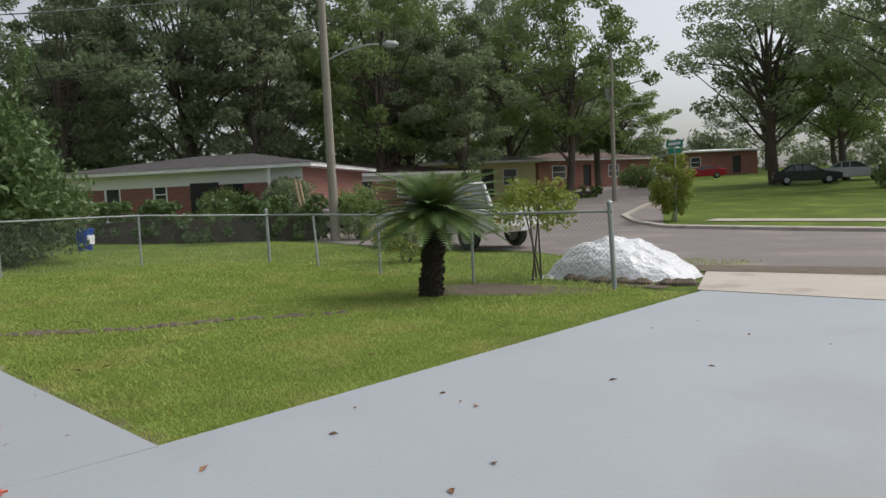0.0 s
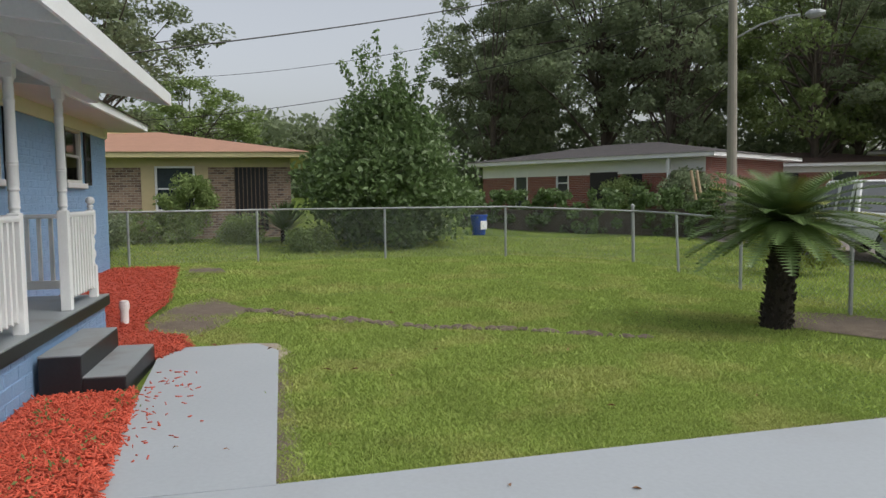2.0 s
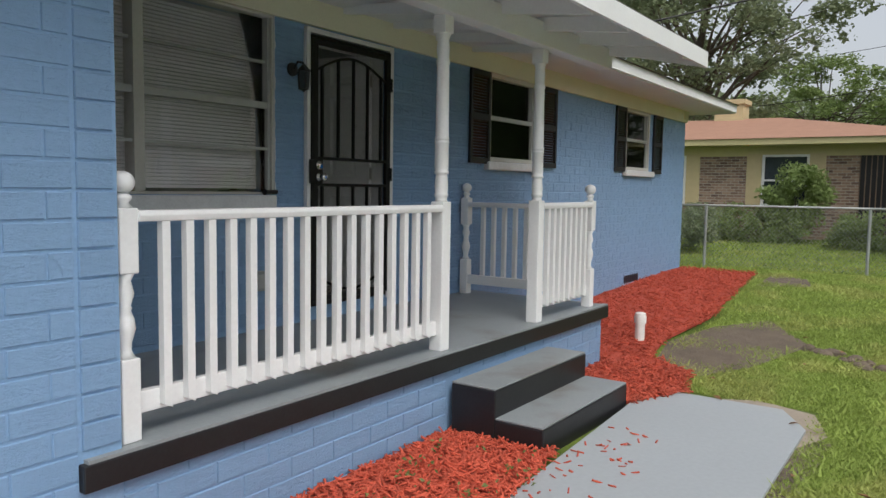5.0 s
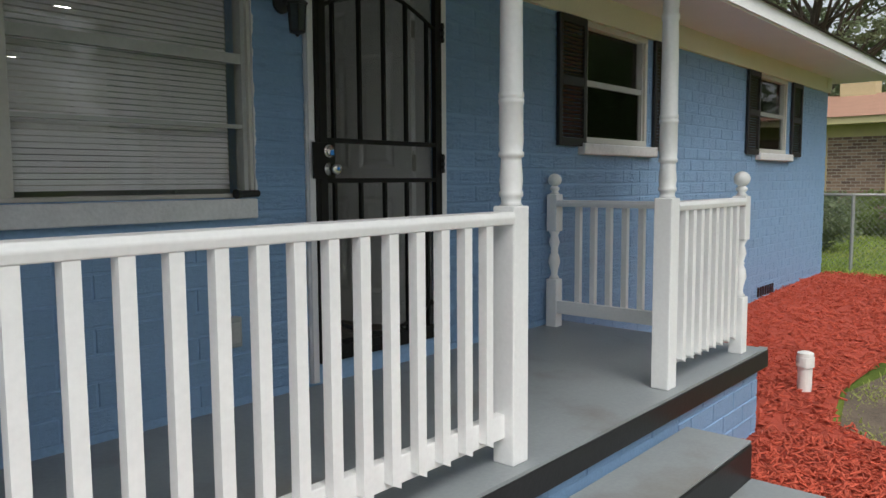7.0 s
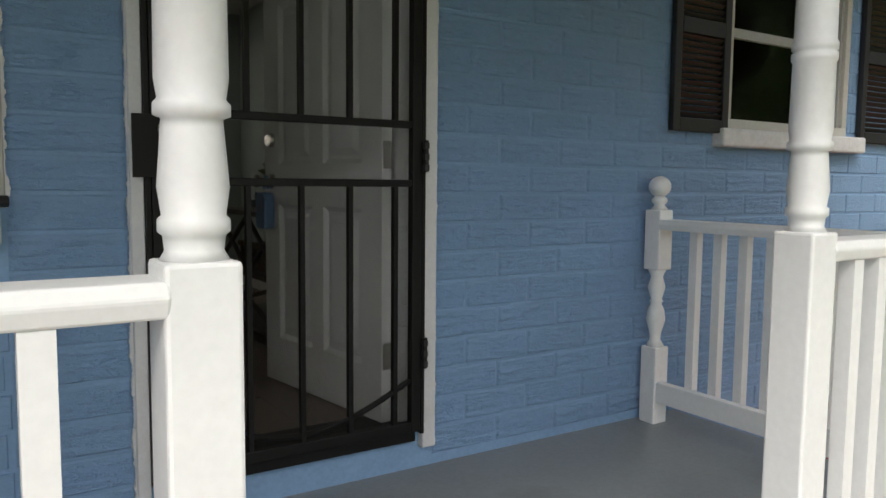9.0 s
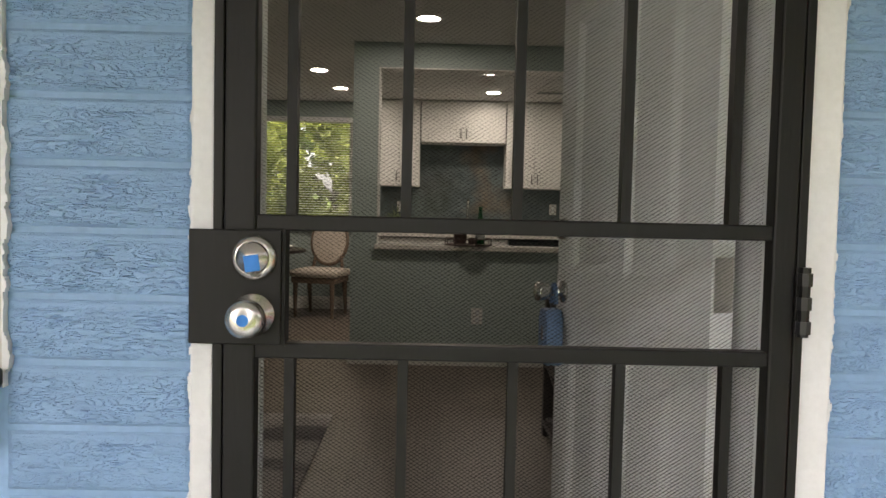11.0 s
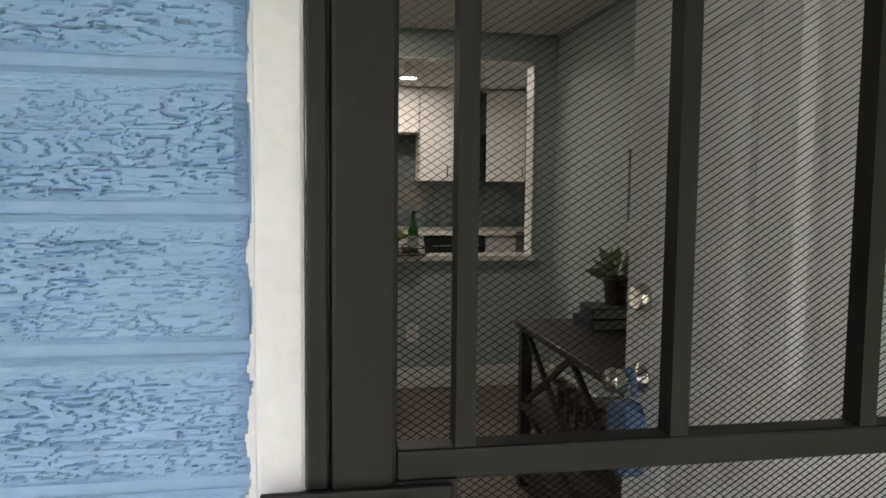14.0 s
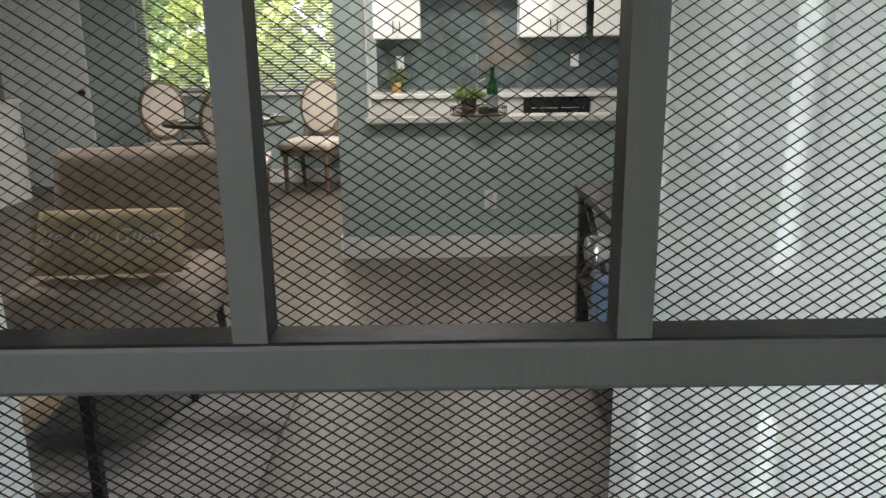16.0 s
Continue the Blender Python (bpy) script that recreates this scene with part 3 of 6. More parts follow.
# windows of the front wall
def window(name, o, label, panes, blinds=0.0, y=0.05):
    """A sash window in opening o with frame, meeting rails, panes and blinds behind them."""
    x0, x1, z0, z1 = o
    t = thing(name, label, "window", kind="structure")
    f = 0.018 if name == "window_1" else 0.045
    g = G().box(x0, x1, y - 0.05, y + 0.06, z0, z0 + f).box(x0, x1, y - 0.05, y + 0.06, z1 - f, z1)
    g.box(x0, x0 + f, y - 0.05, y + 0.06, z0 + f, z1 - f).box(x1 - f, x1, y - 0.05, y + 0.06, z0 + f, z1 - f)
    part("window_frame", g, M["wframe"], t, bevel=0.004)
    cols, rows = panes
    edges = [x0 + f] + list(cols) + [x1 - f]
    for a, b in zip(edges, edges[1:]):
        zs = [z0 + f + (z1 - z0 - 2 * f) * i / rows for i in range(rows + 1)]
        if b < x1 - f - 0.01:
            part("mullion", G().box(b - 0.035, b + 0.035, y - 0.045, y + 0.055, z0 + f, z1 - f), M["wframe"], t)
        for k, (c, d) in enumerate(zip(zs, zs[1:])):
            yy = y + (0.012 if 2 * k >= rows else -0.012)
            pane = part("pane", G().box(a + 0.01, b - 0.01, yy, yy + 0.004, c, d), M["clear"], t)
            pane.visible_shadow = False
            bar = 0.022 if 2 * (k + 1) == rows else 0.009
            if k < rows - 1:
                part("glazing_bar", G().box(a, b, yy - 0.014, yy + 0.02, d - bar, d + bar), M["alum"], t)
        part("sash", G().box(a, a + 0.02, y - 0.03, y + 0.03, z0 + f, z1 - f).box(b - 0.02, b, y - 0.03, y + 0.03, z0 + f, z1 - f), M["alum"], t)
    if blinds:
        g = G()
        z = z0 + 0.05
        while z < z1 - 0.04:
            g.box(x0 + 0.05, x1 - 0.05, -0.012, 0.012, -0.0008, 0.0008, pose(0, y + 0.08, z, 62))
            z += blinds
        part("blind_slats", g, M["blind"], t, "white horizontal blind slats")
        part("blind_cord", G().tube((x1 - 0.2, y + 0.095, z0 + 0.05), (x1 - 0.2, y + 0.095, z1), 0.002, n=5), M["blind"], t)
    return t


window("window_1", W1, "wide grey sash window with closed white blinds", ([-1.37], 4), 0.024)
window("window_2", W2, "sash window with pale blinds between black shutters", ([], 2), 0.024)
window("window_3", W3, "small sash window between black shutters", ([], 2), 0.0)
g = G().box(6.45, 7.55, 0.16, 0.18, 1.9, 2.35)
tagged(part("window_curtain", g, M["charcoal"]), "dark lower blind behind the small window", "blind", kind="structure")
tagged(part("window_sill", G().box(-2.35, -0.32, -0.05, 0.03, 1.435, 1.525), M["sill"], bevel=0.006), "pale painted sill under the wide window", "sill", kind="structure")
tagged(part("window_sill", G().box(2.58, 3.80, -0.06, 0.03, 1.79, 1.875), M["sill"], bevel=0.01), "rough pale brick sill below the shuttered window", "sill", kind="structure")
tagged(part("window_sill", G().box(6.42, 7.62, -0.06, 0.03, 1.81, 1.895), M["sill"], bevel=0.01), "rough pale brick sill below the small window", "sill", kind="structure")


def shutter(x, w, z0, z1):
    t = thing("shutter", "black louvred plastic shutter fixed beside a window", "shutter", pose(x, -0.006, z0), "window shutters")
    h = z1 - z0
    part("stile", G().box(0, 0.045, -0.03, 0, 0, h), M["shutter"], t, bevel=0.004)
    part("stile", G().box(w - 0.045, w, -0.03, 0, 0, h), M["shutter"], t, bevel=0.004)
    for a, b in ((0, 0.06), (h * 0.5 - 0.035, h * 0.5 + 0.035), (h - 0.06, h)):
        part("rail", G().box(0.045, w - 0.045, -0.03, 0, a, b), M["shutter"], t, bevel=0.004)
    n = 13
    for a, b in ((0.06, h * 0.5 - 0.035), (h * 0.5 + 0.035, h - 0.06)):
        for i in range(n):
            z = a + (b - a) * (i + 0.5) / n
            part("louvre", G().box(0.045, w - 0.045, -0.012, 0.012, -0.003, 0.003, pose(0, -0.013, z, -50)), M["shutter"], t)


for x, w, z0 in ((2.26, 0.38, 1.85), (3.78, 0.40, 1.85), (6.06, 0.38, 1.87), (7.62, 0.40, 1.87)):
    shutter(x, w, z0, 2.785)

# door frame, security gate, inner door
fr = thing("door_frame", "white painted door casing and jambs, paint worn at the edges", "door frame", kind="structure")
part("casing", G().box(0.002, 0.04, -0.028, 0.03, ZP + 0.02, 2.775), M["trim"], fr, bevel=0.004)
part("casing", G().box(0.98, 1.035, -0.028, 0.03, ZP + 0.08, 2.775), M["trim"], fr, bevel=0.004)
part("casing", G().box(0.04, 0.98, -0.026, 0.03, 2.735, 2.773), M["trim"], fr, bevel=0.004)
part("jamb", G().box(0.041, 0.062, 0.0305, 0.24, ZF - 0.01, 2.73), M["white"], fr, bevel=0.003)
part("jamb_stop", G().box(0.0625, 0.077, 0.13, 0.17, ZF - 0.01, 2.72), M["white"], fr, bevel=0.003)
part("jamb", G().box(0.955, 0.979, 0.0305, 0.24, ZF - 0.01, 2.73), M["white"], fr)
part("jamb", G().box(0.0625, 0.9545, 0.0305, 0.24, 2.70, 2.73), M["white"], fr)
part("threshold", G().box(0.0625, 0.9545, -0.02, 0.24, ZF - 0.03, ZF + 0.005), M["bronze"], fr)

# ragged paint along the casing and the wide window
for x, dirn, z0, z1, reach in ((0.002, -1, ZP + 0.02, 2.775, 0.011), (1.035, 1, ZP + 0.08, 2.775, 0.011), (-0.305, 1, 1.53, 2.79, 0.014)):
    g = G()
    n = int((z1 - z0) / 0.006)
    for i in range(n):
        z = z0 + (z1 - z0) * i / n
        k = 0.002 + reach * max(0.0, 0.2 + noise.noise(Vector((x * 7, z * 16, 1.3))) + 0.5 * noise.noise(Vector((x * 5, z * 70, 4.1))))
        g.box(min(x, x + dirn * k), max(x, x + dirn * k), -0.0145 if x > -0.1 else -0.011, 0.004, z, z + (z1 - z0) / n)
    part("paint_edge", g, M["trim"], fr, "ragged overlap of white paint on the brick")

gate = thing("security_gate", "closed dark bronze steel security gate with expanded mesh", "gate", pose(0, -0.02, 0))
part("gate_frame", G().box(0.0405, 0.056, -0.02, 0.03, ZF, 2.72).box(0.965, 0.98, -0.02, 0.03, ZF, 2.72).box(0.056, 0.965, -0.02, 0.03, 2.70, 2.72), M["bronze"], gate, bevel=0.002)
part("stile", G().box(0.058, 0.108, -0.022, 0.012, ZF + 0.01, 2.695), M["bronze"], gate, bevel=0.004)
part("stile", G().box(0.925, 0.963, -0.022, 0.012, ZF + 0.01, 2.695), M["bronze"], gate, bevel=0.004)
for z0, z1 in ((1.795, 1.82), (1.592, 1.617), (ZF + 0.01, ZF + 0.05), (2.655, 2.695)):
    part("rail", G().box(0.108, 0.925, -0.02, 0.008, z0, z1), M["bronze"], gate, bevel=0.003)
ARCH = [(0.108 + 0.817 * i / 16, 2.47 + 0.13 * math.sin(math.pi * i / 16)) for i in range(17)]
part("arch", G().path([(x, -0.006, z) for x, z in ARCH], 0.011), M["bronze"], gate)
part("arch", G().path([(x, -0.006, 2 * 0.9 - z + 0.17 + 1.4) for x, z in ARCH], 0.011), M["bronze"], gate)
for x in (0.162, 0.342, 0.518, 0.69, 0.862):
    top = 2.47 + 0.13 * math.sin(math.pi * (x - 0.108) / 0.817)
    part("bar", G().box(x - 0.008, x + 0.008, -0.018, 0.004, 1.82, top), M["bronze"], gate)
    part("bar", G().box(x - 0.008, x + 0.008, -0.018, 0.004, ZF + 0.05, 1.592), M["bronze"], gate)
px, pz, sw = 0.0098, 0.0032, 0.0003
cols = np.arange(0.108, 0.926, px / 2)
rows = np.arange(ZF + 0.05, 2.655, pz)
cx, rz = np.meshgrid(cols, rows)
zig = np.where((np.arange(len(cols)) % 2)[None, :] == 0, -pz * 0.5, pz * 0.5) * np.where((np.arange(len(rows)) % 2)[:, None] == 0, 1, -1)
mid = rz + zig
vv = np.stack([np.stack([cx, np.full_like(cx, 0.0095), mid - sw], -1), np.stack([cx, np.full_like(cx, 0.0105), mid + sw], -1)], 0)
ii = np.arange(cx.size).reshape(cx.shape)
nn = cx.size
qd = np.stack([ii[:, :-1], ii[:, 1:], ii[:, 1:] + nn, ii[:, :-1] + nn], -1).reshape(-1, 4)
tagged(big_mesh("expanded_mesh", vv.reshape(-1, 3), qd, M["bronze"], gate), "fine dark expanded metal mesh")
part("lock_plate", G().box(0.006, 0.15, -0.03, -0.0225, 1.615, 1.795), M["bronze"], gate, bevel=0.002)
part("lock_box", G().box(0.108, 0.155, -0.0225, 0.012, 1.612, 1.797), M["bronze"], gate)
turn = pose(0.108, -0.03, 1.752, 90)
db = part("deadbolt", G().lathe([(0.036, 0), (0.035, 0.006), (0.027, 0.012)], m=turn), M["chrome"], gate, smooth=True)
part("cylinder", G().lathe([(0.026, 0.012), (0.024, 0.02), (0.014, 0.021), (0.013, 0.023)], m=turn), M["chrome"], db, "brushed nickel lock cylinder", smooth=True)
part("tape", G().box(-0.011, 0.012, -0.02, 0.005, 0.0215, 0.0245, turn @ pose(0.0, 0.0, 0, 0, 0, 8)), M["tape"], db, "piece of blue tape")
turn = pose(0.108, -0.03, 1.663, 90)
kn = part("knob", G().lathe([(0.034, 0), (0.033, 0.006), (0.016, 0.012), (0.014, 0.03), (0.024, 0.036), (0.03, 0.05), (0.028, 0.064), (0.018, 0.07), (0.0, 0.071)], m=turn, n=28), M["chrome"], gate, "brushed nickel knob", smooth=True)
part("tape", G().lathe([(0.009, 0.0705), (0.009, 0.0725)], m=turn, n=10), M["tape"], kn, "blue tape dot over the keyhole")
for z in (2.45, 1.70, 1.0):
    h = part("hinge", G().tube((0.972, -0.034, z - 0.055), (0.972, -0.034, z + 0.055), 0.009), M["bronze"], gate)
    for k in range(3):
        part("knuckle", G().tube((0.972, -0.034, z - 0.05 + 0.038 * k), (0.972, -0.034, z - 0.03 + 0.038 * k), 0.012), M["black"], h)

dm = pose(0.935, 0.13, ZF + 0.008) @ pose(0, 0, 0, 0, 0, 98.5)
DL = 0.885
door = thing("door_1", "white six panel steel entry door standing open", "door", dm, kind="structure")
cells = [(0.13, 0.40), (0.49, 0.76)]
rowz = [(0.2, 0.80), (0.97, 1.66), (1.76, 1.94)]
part("leaf", wall_grid(G(), 0, DL, 0.0, 0.044, 0, 2.0, [(a, b, c, d) for a, b in cells for c, d in rowz]), M["white"], door)
for a, b in cells:
    for c, d in rowz:
        pn = G()
        for s in (0.0, 0.044):
            k = 1 if s == 0 else -1
            o = len(pn.v)
            rings = [(0, s), (0.02, s + k * 0.014), (0.035, s + k * 0.014), (0.06, s + k * 0.004)]
            for ins, yy in rings:
                pn.v += [(a + ins, yy, c + ins), (b - ins, yy, c + ins), (b - ins, yy, d - ins), (a + ins, yy, d - ins)]
            for r in range(3):
                pn.f += [(o + 4 * r + i, o + 4 * r + (i + 1) % 4, o + 4 * r + 4 + (i + 1) % 4, o + 4 * r + 4 + i) for i in range(4)]
            pn.f.append((o + 12, o + 13, o + 14, o + 15))
        part("panel", pn, M["white"], door)
ku = DL - 0.065
for zz, nm in ((1.08, "deadbolt"), (0.90, "knob")):
    tm = pose(ku, 0.044, zz, -90)
    if nm == "deadbolt":
        part(nm, G().lathe([(0.032, 0), (0.032, 0.004), (0.027, 0.022), (0.024, 0.024), (0.024, 0.024)], m=tm, n=24), M["chrome"], door, "brushed nickel deadbolt", smooth=True)
    else:
        part(nm, G().lathe([(0.033, 0), (0.033, 0.006), (0.014, 0.012), (0.013, 0.04), (0.022, 0.045), (0.028, 0.075), (0.026, 0.085), (0.0, 0.086)], m=tm, n=24), M["chrome"], door, "brushed nickel knob", smooth=True)
for zz in (0.25, 1.0, 1.78):
    part("hinge", G().box(-0.004, -0.001, 0.004, 0.04, zz - 0.05, zz + 0.05), M["chrome"], door)
lb = thing("lockbox", "blue key lockbox hanging from the door knob", "lockbox", dm @ pose(ku, 0.044, 0.90))
part("body", G().prism([(-0.036, -0.21), (0.036, -0.21), (0.042, -0.195), (0.042, -0.075), (0.024, -0.05), (-0.024, -0.05), (-0.042, -0.075), (-0.042, -0.195)], 0.012, 0.062, "y"), M["box"], lb, bevel=0.005)
part("shackle", G().path([(0.0 + 0.02 * math.cos(t), 0.03, -0.035 + 0.055 * math.sin(t)) for t in [math.pi * k / 8 for k in range(9)]], 0.0075), M["box"], lb)
part("keypad", G().box(-0.008, 0.008, 0.062, 0.064, -0.14, -0.10), M["cars"], lb)

# porch fixtures
wl = thing("wall_lantern", "black metal carriage lantern beside the door", "lantern", pose(-0.13, -0.004, 2.42))
part("back_plate", G().lathe([(0.05, 0), (0.048, 0.015), (0.02, 0.025)], m=pose(0, 0, 0.02, 90), n=16), M["black"], wl)
part("arm", G().path([(0, -0.02, 0.02), (0, -0.06, 0.07), (0, -0.11, 0.06), (0, -0.12, 0.03)], 0.008), M["black"], wl)
part("roof", G().lathe([(0.008, 0.05), (0.02, 0.035), (0.055, 0.0), (0.052, -0.006)], c=(0, -0.12, 0), n=6), M["black"], wl)
part("glass", G().lathe([(0.042, -0.006), (0.034, -0.12)], c=(0, -0.12, 0), n=6), M["glass"], wl)
for k in range(6):
    a = k * math.pi / 3
    part("rib", G().tube((0.044 * math.cos(a), -0.12 + 0.044 * math.sin(a), -0.004), (0.036 * math.cos(a), -0.12 + 0.036 * math.sin(a), -0.122), 0.004, n=5), M["black"], wl)
part("bottom", G().lathe([(0.038, -0.12), (0.04, -0.13), (0.012, -0.14), (0.004, -0.15)], c=(0, -0.12, 0), n=6), M["black"], wl)
ob = thing("outlet_box", "grey weatherproof outlet box on the brick wall", "outlet", pose(-0.47, -0.004, 0.92))
part("body", G().box(-0.045, 0.045, -0.045, 0, -0.07, 0.07), M["galv"], ob, bevel=0.006)
part("cover", G().box(-0.03, 0.03, -0.052, -0.0455, -0.05, 0.045), M["alum"], ob, bevel=0.004)
ph = thing("flashlight", "small black flashlight lying on the window sill", "flashlight", pose(-0.36, -0.035, 1.548, 0, 0, 12))
part("body", G().tube((-0.05, 0, 0), (0.06, 0, 0), 0.016, n=12), M["black"], ph)
part("head", G().tube((-0.08, 0, 0), (-0.05, 0, 0), 0.022, 0.017, n=12), M["black"], ph)
pp = thing("cleanout_pipe", "white plastic cleanout pipe with a cap in the mulch", "pipe", pose(3.4, -1.42, 0.04))
part("pipe", G().lathe([(0.05, 0), (0.05, 0.2), (0.062, 0.2), (0.062, 0.27)], n=18), M["pvc"], pp)
part("cap", G().lathe([(0.056, 0.27), (0.056, 0.30), (0.03, 0.31)], n=18), M["pvc"], pp)
vn = thing("wall_vent", "small dark foundation vent low in the brick wall", "vent", pose(6.9, -0.008, 0.22))
# Vent holes are solid black plates; the darkness inside them is painted.
for i in range(7):
    part("opening", G().box(-0.3 + 0.085 * i, -0.245 + 0.085 * i, -0.004, 0, 0, 0.11), M["black"], vn)

# ---- rooms ----
RW = 1.69
structure("floor", G().box(-4.0, 9.1, 0.2, 7.5, ZF - 0.2, ZF - 0.006), M["darkwood"], "subfloor under the vinyl planks")
structure("ceiling", G().box(-4.0, 9.1, 0.2, 7.5, 3.04, 3.12), M["ceil"], "white smooth ceiling with recessed lights")
part_in = wall_grid(G(), -4.0, 2.6, 0.2, 0.215, ZF, 3.04, [(-2.3, -0.305, 1.53, 2.79), (0.02, 0.985, ZF - 0.02, 2.76)])
structure("wall_inner_front", part_in, M["wall"], "sage painted inner face of the front wall")
structure("wall_right", G().box(RW, RW + 0.12, 0.215, 4.26, ZF, 3.04), M["wall"], "sage painted living room wall")
structure("wall_kitchen_right", G().box(2.45, 2.6, 4.26, 7.3, ZF, 3.04), M["wall"], "sage painted kitchen wall")
KW, KD = (-2.55, -0.5, 1.61, 2.86), (-3.9, -3.06, ZF - 0.01, 2.72)
structure("wall_back", wall_grid(G(), -4.0, 2.6, 7.3, 7.5, ZF, 3.04, [KW]), M["wall"], "sage painted back wall of the dining area")
structure("wall_left", G().box(-4.0, -3.98, 0.215, 7.3, ZF, 3.04), M["wall"], "sage painted left wall")
structure("wall_half", wall_grid(G(), -0.2, 2.45, 4.262, 4.40, ZF, 3.04, [(-0.015, 1.535, 1.545, 2.86)]), M["wall"], "sage half wall with a pass-through to the kitchen")
structure("trim_pass", G().box(1.525, 1.535, 4.25, 4.402, 1.585, 2.86).box(-0.015, 1.535, 4.25, 4.402, 2.852, 2.86).box(-0.015, -0.005, 4.25, 4.402, 1.585, 2.86), M["cab"], "white edge trim of the pass-through")
tagged(part("pass_ledge", G().box(-0.03, 1.55, 4.22, 4.44, 1.548, 1.585), M["marble"], bevel=0.004), "white quartz ledge of the pass-through", "counter", kind="structure")
bb = [(-0.2, 1.69, 4.245, 4.262), (-4.0, -0.21, 7.283, 7.3)]
for x0, x1, y0, y1 in bb:
    structure("baseboard", G().box(x0, x1, y0, y1, ZF, ZF + 0.14), M["cab"], "tall white baseboard", bevel=0.004)
structure("baseboard", G().box(RW - 0.017, RW, 0.3, 4.244, ZF, ZF + 0.14), M["cab"], "tall white baseboard", bevel=0.004)
structure("baseboard", G().box(-0.217, -0.2, 4.245, 4.40, ZF, ZF + 0.14), M["cab"], "tall white baseboard", bevel=0.004)
window("window_4", KW, "wide dining window with open white blinds", ([-1.55], 1), 0.0, 7.4)
g = G()
for i in range(44):
    g.box(KW[0] + 0.02, KW[1] - 0.02, -0.0125, 0.0125, -0.0006, 0.0006, pose(0, 7.32, KW[2] + 0.03 + 0.0275 * i, 20))
bd = thing("window_blind", "white horizontal blind lowered over the dining window", "blind")
part("slats", g, M["blind"], bd)
part("headrail", G().box(KW[0] + 0.01, KW[1] - 0.01, 7.295, 7.345, KW[3] - 0.05, KW[3]), M["blind"], bd)
part("wand", G().tube((KW[0] + 0.12, 7.29, KW[3] - 0.04), (KW[0] + 0.12, 7.29, KW[3] - 0.75), 0.005, n=6), M["blind"], bd)
structure("window_sill_dining", G().box(KW[0] - 0.05, KW[1] + 0.05, 7.26, 7.36, KW[2] - 0.03, KW[2]), M["cab"], "white sill of the dining window", bevel=0.004)
d2 = thing("door_2", "white six panel back door, closed", "door", pose(KD[0], 7.25, ZF), kind="structure")
part("leaf", wall_grid(G(), 0, 0.84, 0, 0.04, 0, 2.03, [(a, b, c, d) for a, b in ((0.12, 0.38), (0.46, 0.72)) for c, d in ((0.2, 0.82), (0.98, 1.62), (1.73, 1.9))]), M["white"], d2)
for a, b in ((0.12, 0.38), (0.46, 0.72)):
    for c, d in ((0.2, 0.82), (0.98, 1.62), (1.73, 1.9)):
        part("panel", G().box(a, b, 0.014, 0.03, c, d).box(a + 0.04, b - 0.04, 0.006, 0.014, c + 0.04, d - 0.04), M["white"], d2)
part("knob", G().lathe([(0.03, 0), (0.012, 0.01), (0.012, 0.03), (0.03, 0.045), (0.02, 0.07), (0.0, 0.072)], m=pose(0.78, 0, 0.93, 90)), M["bronze"], d2, smooth=True)

# recessed lights
for i, (x, y) in enumerate(((0.34, 3.55), (-0.62, 5.4), (-0.55, 6.35), (0.86, 5.35), (0.98, 6.4), (-2.0, 3.2))):
    t = thing("recessed_light", "lit round recessed ceiling light", "light", pose(x, y, 3.04), "recessed lights")
    part("trim_ring", G().lathe([(0.09, 0), (0.088, -0.008), (0.072, -0.006)], n=24), M["cab"], t)
    part("diffuser", G().lathe([(0.071, -0.003), (0.0701, -0.0065)], n=24), M["lampd"], t)
    lp = new("downlight", bpy.data.lights.new("downlight", "AREA"))
    lp.data.shape, lp.data.size, lp.data.energy, lp.data.color = "DISK", 0.13, 0.8, (1, 0.92, 0.82)
    lp.matrix_world = look((x, y, 3.028), (x, y, 0))
vt = thing("ceiling_vent", "white ceiling air vent", "vent", pose(1.55, 6.3, 3.038))
part("frame", G().box(-0.16, 0.16, -0.08, 0.08, -0.008, 0), M["cab"], vt)
for i in range(5):
    part("slat", G().box(-0.14, 0.14, -0.06 + 0.026 * i, -0.05 + 0.026 * i, -0.012, -0.0085), M["galv"], vt)


# kitchen
def cabinet(x, y, z, w, h, d, doors, label, name="wall_cabinet", drawer=0.0, group="kitchen cabinets", rz=0):
    t = thing(name, label, "cabinet", pose(x, y, z, 0, 0, rz), group)
    part("body", G().box(0, w, 0.02, d, 0, h), M["cab"], t)
    for i in range(doors):
        a, b = w * i / doors + 0.003, w * (i + 1) / doors - 0.003
        top = h - drawer - 0.004
        dr = part("door", G().box(a + 0.055, b - 0.055, 0.009, 0.02, 0.06, top - 0.055), M["cab"], t)
        part("door_frame", wall_grid(G(), a, b, 0.0, 0.02, 0.004, top, [(a + 0.055, b - 0.055, 0.06, top - 0.055)]), M["cab"], dr, bevel=0.002)
        hx = b - 0.028 if i % 2 == 0 else a + 0.028
        hz = 0.05 if name == "wall_cabinet" else top - 0.15
        part("handle", G().path([(hx, 0.0, hz), (hx, -0.025, hz), (hx, -0.025, hz + 0.1), (hx, 0.0, hz + 0.1)], 0.005), M["bronze"], dr, "slim dark pull handle")
        if drawer:
            part("drawer", G().box(a, b, 0.0, 0.02, h - drawer + 0.004, h - 0.004), M["cab"], t, bevel=0.002)
    return t


